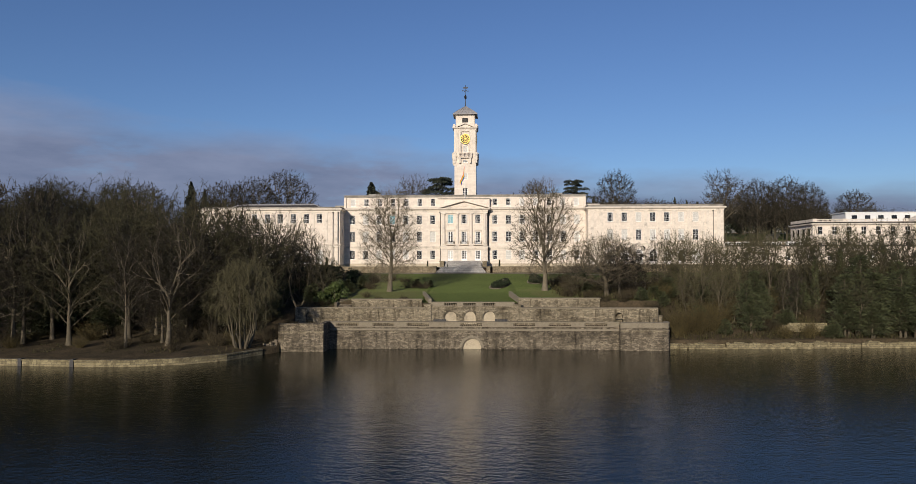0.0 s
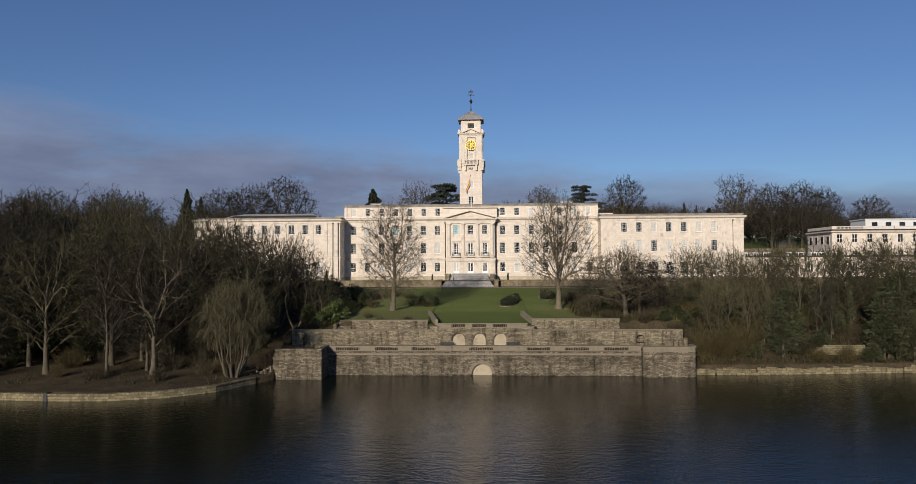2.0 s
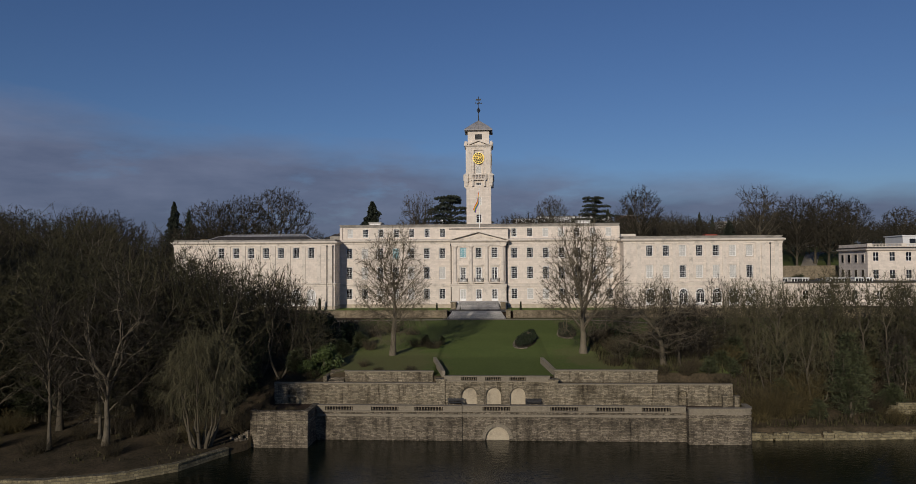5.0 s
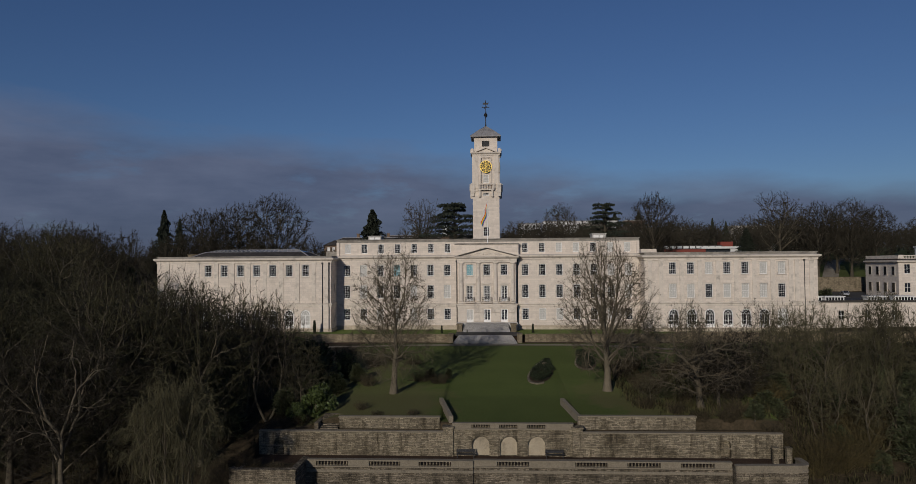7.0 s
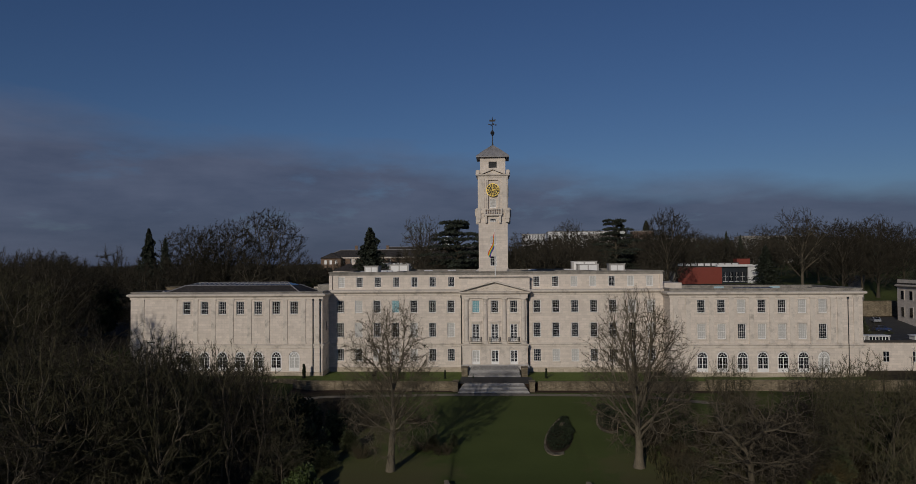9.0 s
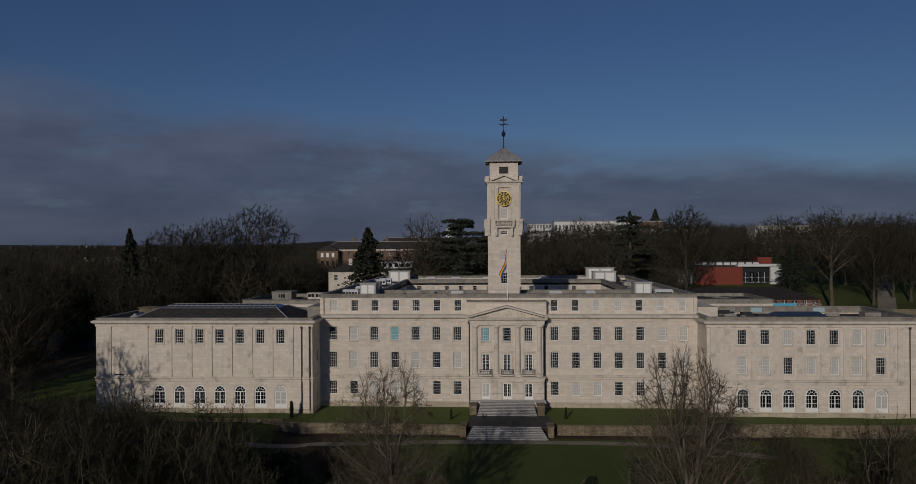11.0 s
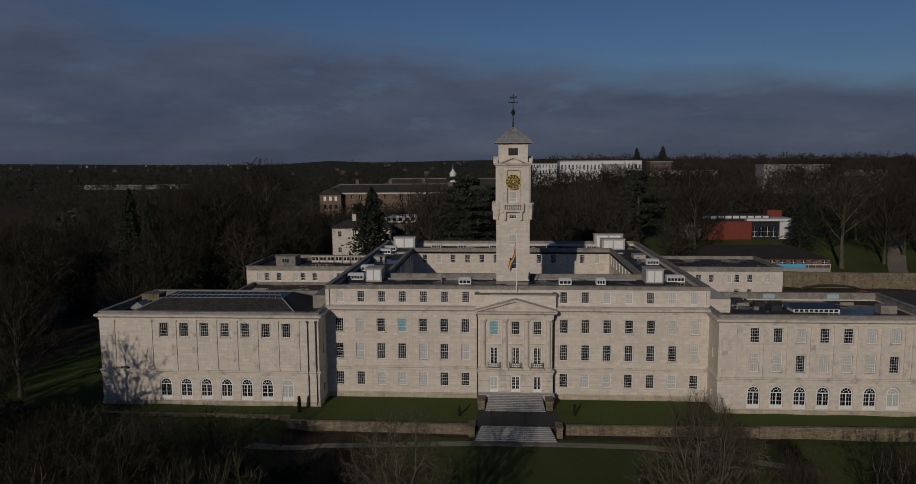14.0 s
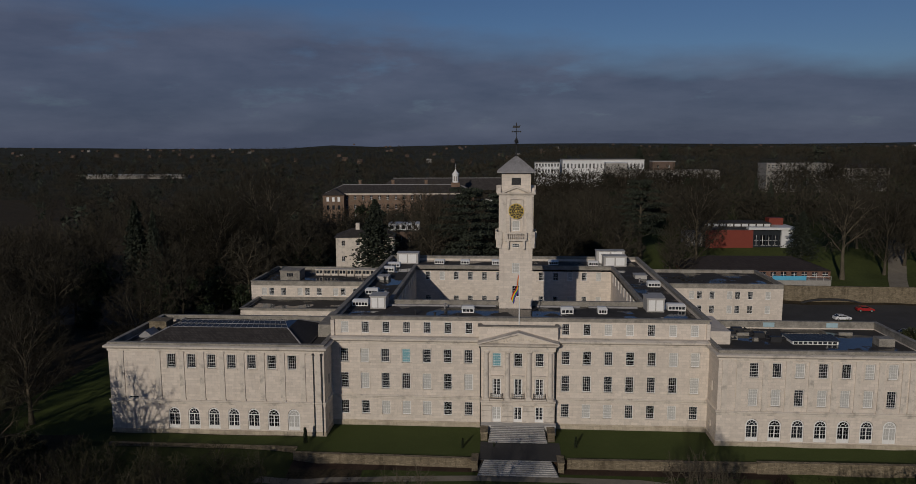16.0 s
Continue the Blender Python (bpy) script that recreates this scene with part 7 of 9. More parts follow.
def shrub_kind(key, label, seed, R, H, n, size, mat, lumps=14, cat="shrub"):
    st = Mesh()
    rnd_ = random.Random(seed)
    for k in range(7):
        pts, rr = stem(rnd_, Vector((rnd_.uniform(-0.2, 0.2) * R, rnd_.uniform(-0.2, 0.2) * R, -0.2)), Vector((rnd_.gauss(0, 0.4), rnd_.gauss(0, 0.4), 1)), H * 0.8, 0.09, 0.03, 4, 0.15, 0.02)
        st.tube(pts, rr, 5)
    kind_of(key, label, cat, ("stem", st, M_BARK, True, ""), ("foliage", bush_leaves(seed, R, H, n, size, lumps), mat, False, ""))


shrub_kind("holly", "dense dark evergreen shrub under the trees", 81, 3.2, 6.0, 1900, 0.30, M_LEAF, 20)
shrub_kind("yew", "tall dark evergreen tree", 83, 3.6, 10.0, 2500, 0.34, M_LEAF, 30, "tree")
shrub_kind("laurel", "glossy bright green laurel bush", 87, 2.3, 3.4, 2600, 0.2, M_LAUREL, 12)
shrub_kind("ivy_bush", "ivy-smothered bush on the bank", 89, 3.2, 7.5, 4600, 0.2, M_IVY, 40)
shrub_kind("low_bush", "low clipped evergreen bush", 91, 1.5, 1.5, 1500, 0.16, M_LEAF, 10)
kind_of("thicket", "tangle of brown leafless scrub", "shrub", ("stem", thicket_stems(93, 2.6, 4.6, 130), M_SCRUB, False, ""))
kind_of("bramble", "low brown leafless scrub", "shrub", ("stem", thicket_stems(95, 2.6, 2.4, 110), M_SCRUB, False, ""))
w_, l_ = cedar_leaves(97, 25, 10.5, 11000)
kind_of("cedar", "large dark flat-topped cedar", "tree", ("trunk", w_, M_BARK, True, ""), ("crown", l_, M_CEDAR, False, ""))
w_, l_ = fir_leaves(99, 26, 7.6, 9000)
kind_of("fir", "tall dark pointed conifer", "tree", ("trunk", w_, M_BARK, True, ""), ("crown", l_, M_CEDAR, False, ""))
w_, l_ = fir_leaves(101, 2.6, 0.5, 900)
kind_of("cypress", "small clipped conical evergreen", "shrub", ("stem", w_, M_BARK, True, ""), ("foliage", l_, M_LEAF, False, ""))


def spray_tree(seed, R, H, branches, sprays):
    """A ragged evergreen: arching boughs hung with narrow drooping sprays, open in places."""
    rnd = random.Random(seed)
    wood, m = Mesh(), Mesh()
    heads = [(Vector((0, 0, 0)), 1.0)] + [(Vector((rnd.uniform(-0.5, 0.5) * R, rnd.uniform(-0.5, 0.5) * R, 0)), rnd.uniform(0.5, 0.85)) for k in range(3)]
    for base, tall in heads:
        wood.tube([base + Vector((0, 0, -0.3)), base + Vector((0.1, 0, H * tall * 0.5)), base + Vector((0, 0.1, H * tall * 0.98))], (0.2, 0.13, 0.03), 6)
        for k in range(int(branches * tall)):
            t = rnd.random() ** 0.9
            z = H * tall * (0.05 + 0.92 * t)
            a = k * 2.399963 + rnd.uniform(-0.4, 0.4)
            ln = R * (0.25 + 0.75 * (1 - t) ** 0.7) * rnd.uniform(0.45, 1.1)
            pts, rr = stem(rnd, base + Vector((0, 0, z)), Vector((math.cos(a), math.sin(a), 0.55)), ln, 0.05, 0.015, 4, 0.12, -0.12)
            wood.tube(pts, rr, 3)
            for j in range(sprays):
                p, d = along(pts, 0.25 + 0.74 * rnd.random() ** 0.7)
                side = Vector((rnd.gauss(0, 1), rnd.gauss(0, 1), rnd.gauss(0, 0.6)))
                e = (d * 0.9 + side * 0.5 + Vector((0, 0, 0.3))).normalized() * rnd.uniform(0.28, 0.62)
                o = e.cross(Vector((rnd.gauss(0, 1), rnd.gauss(0, 1), rnd.gauss(0, 1)))).normalized() * rnd.uniform(0.035, 0.07)
                q = p + side * 0.2
                q.z = max(q.z, 0.15)
                k0 = len(m.v)
                m.v += [tuple(q), tuple(q + e * 0.45 + o), tuple(q + e), tuple(q + e * 0.5 - o)]
                m.f.append((k0, k0 + 1, k0 + 2, k0 + 3))
                m.slot.append(0)
    return wood, m


w_, l_ = spray_tree(103, 3.4, 9.0, 100, 36)
kind_of("yew_ragged", "ragged dark evergreen with drooping sprays on the bank", "tree", ("trunk", w_, M_BARK, True, ""), ("crown", l_, M_YEW, False, ""))
w_, l_ = spray_tree(107, 2.6, 5.0, 70, 34)
kind_of("yew_bush", "ragged dark evergreen bush with drooping sprays", "shrub", ("stem", w_, M_BARK, True, ""), ("foliage", l_, M_YEW, False, ""))
kind_of("withy", "tall straggling yellowish leafless shrub", "shrub", ("stem", thicket_stems(109, 2.4, 6.5, 190), M_WITHY, False, ""))
NAMES = {"tree": "tree", "shrub": "shrub"}


def plant(key, x, y, h=None, turn=None, wide=1.0, group="", z=None):
    """One plant of a kind on the ground, scaled to height h."""
    label, cat, parts_, base = KINDS[key]
    s = (h or base) / base
    if -72 < x < -30 and -62 < y < -12:
        # nothing here stands in the way of the west wing
        s = min(s, (48.0 - 33.6 * (y + 118) / 111.7 - ground_z(x, y)) / base)
    e, f = skew(y)
    ob = thing(NAMES[cat], label, cat, group, at=(x + float(e), y, (ground_z(x, y) if z is None else z) - 0.05 + float(f)))
    ob.rotation_euler = (0, 0, radians((x * 37 + y * 53) % 360 if turn is None else turn))
    ob.scale = (s * wide, s * wide, s)
    for n, me, lab in parts_:
        p = new(n, me)
        p.parent = ob
        if lab:
            p["label"] = lab
    return ob


# lawn trees
plant("lawn_oak", -12.7, -51.3, 21.5, 20, 0.95)
plant("lawn_lime", 17.2, -49.2, 22.5, 75, 0.92)
# trees on the west bank, near the water
GW = "leafless trees on the west bank"
for key, x, y, h, w in (("wood_broad", -59.4, -79.2, 22, 1.0), ("wood_tall", -49.2, -81.4, 20, 0.8), ("wood_fork", -43.6, -79.2, 20, 0.95), ("wood_broad", -52.5, -74.0, 23, 1.0), ("wood_broad", -55.5, -70.0, 24, 0.95), ("wood_tall", -65.0, -74.5, 23, 1.0), ("wood_broad", -68.5, -79.0, 24, 1.0), ("wood_pale", -46.5, -66.0, 21, 1.0), ("wood_broad", -49.5, -70.5, 20, 0.8),
                        ("sallow", -32.3, -77.9, 16.0, 1.0), ("thicket", -36.5, -78.0, 3.0, 1.2), ("thicket", -29.5, -71.5, 4.0, 1.0), ("sallow", -45.0, -74.5, 8.5, 1.0), ("wood_pale", -39.0, -62.5, 24, 0.9), ("wood_broad", -34.6, -65.0, 23.0, 0.85), ("wood_broad", -41.5, -66.5, 24.5, 0.9), ("wood_pale", -29.4, -55.0, 17.5, 1.0), ("slim", -33.5, -53.0, 20, 1.05), ("wood_pale", -36.5, -48.5, 19, 0.9),
                        ("wood_ivy", -42.5, -56.5, 22, 1.0), ("wood_tall", -47.5, -55.0, 25, 0.9), ("slim", -31.0, -47.5, 17, 1.0), ("slim", -39.5, -42.0, 14, 1.0), ("wood_broad", -57.0, -64.0, 24, 1.0), ("wood_ivy", -63.5, -66.0, 24, 1.0), ("wood_tall", -78.0, -80.0, 26, 1.0), ("wood_broad", -88.0, -78.0, 25, 1.0), ("slim", -26.5, -50.5, 13, 1.0), ("wood_low", -69.5, -83.5, 17, 1.0), ("wood_low", -45.5, -77.0, 11, 1.1), ("wood_low", -40.0, -69.0, 15, 1.0), ("wood_low", -78.5, -82.0, 16, 1.0), ("thorn", -24.5, -56.0, 9, 1.0), ("thorn", -40.5, -70.0, 8, 1.0)):
    plant(key, x, y, h, None, w, GW)
rnd = random.Random(77)
placed = [(-60, -77.5), (-52.5, -76), (-46.5, -66), (-34.6, -73.5), (-39, -62), (-29.6, -55.5), (-36.5, -48.5), (-47.5, -55), (-57, -64), (-63.5, -66)]


massed = [[], [], 0]


def mass(key, x, y, h, wide):
    """A tree of the woods behind, added to one common mesh."""
    label, cat, parts_, base = KINDS[key]
    s = h / base
    a = radians((x * 37 + y * 53) % 360)
    turn = np.array([[math.cos(a), math.sin(a), 0], [-math.sin(a), math.cos(a), 0], [0, 0, 1]])
    for n, me, lab in parts_:
        v = np.empty(len(me.vertices) * 3)
        me.vertices.foreach_get("co", v)
        v = v.reshape(-1, 3) * (s * wide, s * wide, s) @ turn + (x, y, ground_z(x, y) - 0.05)
        massed[0].append(v)
        massed[1] += [tuple(i + massed[2] for i in p.vertices) for p in me.polygons]
        massed[2] += len(v)


def scatter(n, x0, x1, y0, y1, gap, keys, hs, group, keep=lambda x, y: True, wide=(0.85, 1.1), joined=False):
    tries, done = 0, 0
    while done < n and tries < n * 40:
        tries += 1
        x, y = rnd.uniform(x0, x1), rnd.uniform(y0, y1)
        if y < float(bank_y(x)) + 3 or not keep(x, y) or any(abs(x - a) < gap and (x - a) ** 2 + (y - b) ** 2 < gap * gap for a, b in placed):
            continue
        placed.append((x, y))
        tall = rnd.uniform(*hs)
        if x > 45 and y > 86:
            # the hill's trees stay below the line of the crest
            tall = min(tall, max(7.0, 20.0 + 0.055 * (y + 172) - ground_z(x, y)))
        if joined:
            mass(rnd.choice(keys), x, y, tall, rnd.uniform(*wide))
        else:
            plant(rnd.choice(keys), x, y, tall, None, rnd.uniform(*wide), group)
        done += 1


for x, y, h, w in ((-84, -4, 23.5, 0.8), (-95, 4, 25, 0.85), (-108, -2, 25, 0.85), (-122, 8, 25, 0.9), (-78, 22, 22, 0.8)):
    plant("dome_oak", x, y, h, None, w, "leafless trees on the west bank")
# unseen tall trees, added so that their shadows fall on the west wing and wood
for x, y, h, w in ((-85.5, -75.0, 37, 0.7), (-92.0, -69.0, 38, 0.7), (-99.0, -78.0, 39, 0.75), (-86.5, -82.5, 40, 0.62), (-95.0, -84.0, 39, 0.7), (-108.0, -70.0, 38, 0.8)):
    plant("dome_oak", x, y, h, None, w, "leafless trees on the west bank")
west_wood = lambda x, y: not (x > -40 and y > -46) and not (x > -74 and y > -24)
scatter(36, -128, -40, -82, -16, 5.0, ["wood_tall", "far_ash", "wood_ivy", "wood_broad", "wood_broad"], (21, 28), GW, west_wood)
scatter(9, -66, -36, -40, -22, 5.0, ["thorn", "slim", "wood_ivy"], (9, 14), GW)
scatter(40, -110, -36, -70, -18, 3.6, ["holly", "holly", "yew", "ivy_bush", "yew"], (5, 11), "evergreen shrubs in the west wood", lambda x, y: not (x > -74 and y > -44))
scatter(30, -95, -33, -84, -62, 2.8, ["thicket", "bramble", "thicket", "withy"], (1.6, 4.0), "scrub on the west bank")
for x, y, h in ((-22.0, -58.0, 4.4), (-23.6, -59.8, 2.8)):
    plant("laurel", x, y, h, group="laurels by the garden steps")
for x, y, h in ((-66, -68, 10), (-58, -69, 9), (-54, -60, 11), (-49, -62, 9), (-44, -60, 8), (-71, -72, 9), (-38.5, -54, 9), (-34.5, -58, 7), (-75, -66, 11), (-62, -59, 12), (-40.5, -47.5, 8)):
    plant("yew_ragged" if int(h) % 2 else "yew", x, y, h, None, 1.15, "evergreen shrubs in the west wood")
for x, y, h in ((-62, -50, 9), (-56, -47, 9), (-52, -50, 10), (-47, -46, 8), (-43, -50, 8), (-66, -46, 9), (-70, -50, 10)):
    plant("yew_ragged" if int(x) % 2 else "yew", x, y, h, None, 1.2, "evergreen shrubs in the west wood")
for key, x, y, h in (("wood_pale", -61, -36, 15), ("wood_tall", -54, -38, 15), ("wood_pale", -46, -37, 14), ("slim", -50, -31, 12), ("wood_pale", -70, -29, 15), ("slim", -58, -29, 12), ("slim", -42, -34, 11), ("wood_tall", -66, -38, 16), ("yew", -70.5, -36, 11), ("slim", -64.5, -22, 11)):
    plant(key, x, y, h, None, 1.1, "evergreen shrubs in the west wood" if "yew" in key else GW)
for key, x, y, h in (("yew_bush", -21.5, -48.5, 3.4), ("yew_bush", -19.5, -43.0, 3.0), ("thicket", -17.0, -46.5, 2.4), ("yew_bush", -24.5, -51.5, 4.5)):
    plant(key, x, y, h, group="shrubs beside the lawn")
# shrubs at the sides of the lawn
for key, x, y, h in (("bramble", -9.5, -43, 2.2), ("yew_bush", -8.2, -42.0, 2.0), ("yew_bush", -5.6, -41.0, 1.7), ("bramble", -6.8, -44.5, 1.8), ("holly", -24, -44, 5), ("holly", -22, -38, 4.5), ("thicket", -18.5, -33, 3.4), ("thicket", -15.5, -29, 3.0), ("holly", -27, -36, 5.5), ("thicket", -24, -28, 3.6), ("holly", -30, -30, 5.0), ("bramble", -12, -31, 1.8), ("yew", -33, -38, 8), ("holly", -35.5, -30, 5.0),
                     ("low_bush", 8.3, -40.0, 0.9), ("low_bush", 10.5, -35.5, 1.0), ("low_bush", 10.2, -29.5, 0.9), ("low_bush", 16.8, -24.5, 1.2), ("thicket", 20.5, -40, 3.2), ("thicket", 23, -36, 3.2), ("holly", 25, -41, 3.4)):
    plant(key, x, y, h, group="shrubs beside the lawn")
# trees and scrub east of the lawn
GE = "leafless trees east of the lawn"
for key, x, y, h, w in (("thorn", 47.0, -49.0, 15.5, 0.75), ("thorn", 31.5, -45.0, 6.5, 1.2), ("slim", 76, -50, 18, 1.2), ("slim", 64, -48, 17, 1.2), ("wood_ivy", 82, -47, 18, 1.0), ("slim", 58, -50, 16, 1.2), ("wood_ivy", 88, -50, 19, 1.0), ("slim", 92, -44, 18, 1.2), ("wood_ivy", 71.5, -52, 18, 0.9), ("slim", 54, -30, 12, 1.1), ("slim", 67, -26, 13, 1.1), ("slim", 75, -30, 13, 1.1), ("slim", 84, -28, 14, 1.1), ("thorn", 25.5, -36.0, 6, 1.1), ("slim", 27.5, -28.0, 10, 1.2), ("wood_pale", 42.5, -36.0, 12.5, 0.95), ("thorn", 35.5, -52.5, 8.0, 1.3), ("slim", 47.5, -34.0, 12.5, 1.2), ("slim", 50.0, -46.0, 12, 1.1), ("thorn", 37.5, -29.0, 5, 1.1), ("thorn", 21.5, -56.5, 5, 1.0),
                        ("wood_ivy", 53.0, -52.0, 14, 0.9), ("wood_ivy", 66.0, -54.0, 17, 1.0), ("slim", 57.5, -40.0, 15, 1.2), ("wood_ivy", 75.0, -58.0, 16, 1.0), ("slim", 62.0, -36.0, 14, 1.1), ("wood_pale", 59.0, -60.0, 12, 0.8), ("slim", 70.0, -44.0, 16, 1.2), ("wood_broad", 83.0, -50.0, 18, 0.9), ("wood_broad", 95.0, -55.0, 18, 0.9), ("slim", 43.0, -57.0, 11, 1.2), ("slim", 48.0, -60.0, 12, 1.2), ("slim", 69.0, -62.5, 11, 1.2), ("slim", 79.0, -40.0, 15, 1.2), ("thorn", 88.0, -38.0, 12, 1.2)):
    plant(key, x, y, h, None, w, GE)
for key, x, y, h, w in (("yew_ragged", 50.6, -62.5, 9.0, 0.85), ("yew_ragged", 54.0, -57.0, 9.5, 0.9), ("yew_ragged", 67.5, -61.5, 10.5, 1.0), ("yew_ragged", 72.0, -58.0, 13.0, 1.0), ("yew_ragged", 77.0, -61.5, 11.5, 1.1), ("yew_ragged", 70.5, -63.0, 8.0, 1.1), ("yew_bush", 63.5, -52.5, 6.5, 1.0), ("yew_ragged", 84.0, -59.5, 12.0, 1.1), ("yew_bush", 58.5, -60.0, 3.6, 1.2), ("yew_bush", 46.5, -50.0, 5.0, 1.0), ("yew_bush", 44.0, -41.0, 6.0, 1.0), ("yew_ragged", 62.0, -46.0, 8.5, 1.0), ("yew_ragged", 90.0, -57.0, 11.0, 1.2), ("yew_bush", 75.0, -48.0, 6.0, 1.0), ("yew_bush", 40.5, -49.0, 4.4, 1.2), ("yew_ragged", 80.5, -54.0, 11.0, 1.0), ("yew_bush", 43.0, -60.5, 4.2, 1.0), ("yew_bush", 36.5, -55.0, 4.2, 1.1), ("yew_bush", 30.5, -49.0, 4.0, 1.1), ("yew_bush", 46.5, -64.0, 3.0, 1.0), ("yew_bush", 64.5, -64.2, 3.2, 1.1), ("laurel", 24.5, -46.5, 2.0, 1.2), ("yew_bush", 52.5, -44.0, 5.5, 1.1)):
    plant(key, x, y, h, None, w, "evergreens on the east bank")
for x, y, h in ((38.8, -64.6, 5.6), (41.8, -63.5, 6.0), (44.6, -62.0, 6.5), (60.5, -64.0, 3.4), (56.0, -64.8, 3.0), (48.5, -57.0, 6.0), (57.5, -52.5, 6.0)):
    plant("withy", x, y, h, group="scrub on the east bank")
scatter(46, 36, 92, -65.0, -24, 2.3, ["thicket", "thicket", "bramble", "thicket", "withy"], (2.4, 5.0), "scrub on the east bank")
scatter(18, 20, 36, -60, -30, 2.4, ["bramble", "thicket", "thicket"], (1.6, 3.4), "scrub on the east bank")
for x, y, h in ((-8.6, -9.4, 1.7), (9.4, -8.4, 1.9), (-34.2, -9.0, 2.7), (-3.6, -8.8, 0.9)):
    plant("cypress", x, y, h, None, 0.7, group="clipped evergreens by the building")
tree = plant("gnarled", 27.8, -57.0, 12.5, 40, 1.0, GE)
tree.rotation_euler = (radians(3), radians(-10), radians(40))
for x, y, h, w in ((43.4, -45.0, 14.5, 0.85), (52.0, -45.5, 14.0, 0.8), (31.0, -40.0, 12.5, 0.8)):
    plant("fan", x, y, h, None, w, GE)
for key, x, y, h in (("bramble", 26.5, -61.6, 1.6), ("thicket", 29.5, -62.0, 2.4), ("wood_low", 30.0, -57.2, 10.5), ("wood_low", 34.0, -52.5, 10.0), ("yew_bush", 24.5, -53.5, 2.4), ("bramble", -23.5, -71.0, 1.2), ("thicket", -25.8, -72.0, 1.5), ("bramble", -22.2, -72.2, 0.9), ("bramble", -26.6, -70.0, 1.4), ("yew_bush", 33.0, -61.5, 2.6), ("thicket", 31.5, -60.0, 2.6), ("bramble", 34.6, -62.6, 1.5), ("thicket", 24.0, -59.5, 2.2), ("bramble", -25.5, -62.0, 1.5), ("thicket", -23.0, -61.0, 2.0), ("yew_bush", -26.5, -56.5, 4.0), ("thicket", -16.0, -58.5, 1.6), ("bramble", -9.0, -60.5, 1.0), ("bramble", -13.5, -60.8, 0.9)):
    plant(key, x, y, h, None, 1.1, "scrub on the terraces", 3.8 if y < -68.6 else None)
# trees behind the building
GB = "tall trees behind the building"
for key, x, y, h in (("far_ash", -84, 196, 17), ("far_thin", -74, 204, 16), ("far_ash", -64, 198, 19), ("far_oak", -55, 206, 17), ("far_thin", -44, 194, 22), ("far_ash", -36, 192, 23), ("far_oak", -28, 190, 22), ("far_thin", -20, 193, 22), ("far_thin", -14, 196, 20), ("far_oak", 148, 272, 24), ("far_ash", 158, 276, 22.8), ("far_thin", 168, 270, 24), ("far_oak", 178, 278, 25.2), ("far_ash", 190, 274, 24), ("far_oak", 203, 280, 25.2), ("far_thin", 216, 284, 24), ("cedar", 49, 236, 15), ("yew", 84, 228, 14)):
    plant(key, x, y, h, None, 1.1, GB)
for key, x, y, h, w in (("fir", -39.4, 86.0, 30.5, 1.6), ("open_ash", -24.0, 97.0, 35, 0.62), ("cedar", -12.6, 97.0, 32, 1.0), ("dome_oak", 24.9, 105.0, 30.0, 0.62), ("far_thin", 33.0, 96.0, 22, 1.0), ("cedar", 42.2, 117.5, 26.8, 0.9), ("dome_oak", 57.6, 106.8, 32.0, 0.72), ("open_ash", 99.0, 100.0, 32.0, 0.72), ("dome_oak", -80.0, 110.5, 39.5, 0.85), ("dome_oak", -89.6, 95.0, 35.0, 0.85), ("dome_oak", -98.4, 90.0, 33.0, 0.9), ("far_oak", -66.5, 100.0, 24, 1.0), ("far_thin", -73.0, 74.0, 24, 1.1), ("fir", -108.0, 80.0, 31.0, 1.0), ("fir", -102.7, 80.0, 28.0, 0.8),
                        ("dome_oak", -126.0, 60.0, 25, 1.1), ("far_ash", 15.0, 112.0, 22, 0.9), ("dome_oak", 113.6, 105.0, 28.0, 0.72), ("dome_oak", 126.3, 108.0, 28.5, 0.8), ("dome_oak", 134.7, 108.0, 26.0, 0.8), ("far_ash", 123.0, 112.0, 24, 1.0), ("dome_oak", 115.0, 126.0, 19, 1.0), ("dome_oak", 158.0, 118.0, 21, 1.0), ("fir", 99.6, 180.0, 19, 0.8), ("fir", 105.6, 180.0, 17.5, 0.8), ("fir", 93.0, 116.0, 16, 1.9), ("cedar", -4.0, 120.0, 26, 0.9), ("far_ash", -42.0, 118.0, 24, 0.8), ("yew", 36.0, 92.0, 9, 1.3), ("yew", 24.0, 90.0, 8, 1.4), ("yew", -22.0, 92.0, 8, 1.3)):
    plant(key, x, y, h, None, w, GB)
rl = random.Random(31)
for x, top_ in ((8, 41), (13, 42.5), (18, 42), (31, 36), (49, 36), (-30, 40), (-2, 42)):
    plant(rl.choice(["far_oak", "far_thin", "far_ash"]), x, 101 + rl.uniform(-3, 5), top_ - ground_z(x, 101), None, 1.0, GB)
for k in range(20):
    x, y = 13 + k * 4.6 + rl.uniform(-1.5, 1.5), 236 + rl.uniform(-7, 7)
    plant(rl.choice(["far_oak", "far_ash", "far_oak"]), x, y, 48.6 + rl.uniform(0.3, 3.6) - ground_z(x, y), None, 1.15, GB)
for x, y, z in ((76.8, 312.0, 58.6), (91.9, 312.0, 59.6)):
    plant("fir", x, y, z - ground_z(x, y), None, 1.5, "dark evergreens behind the building")
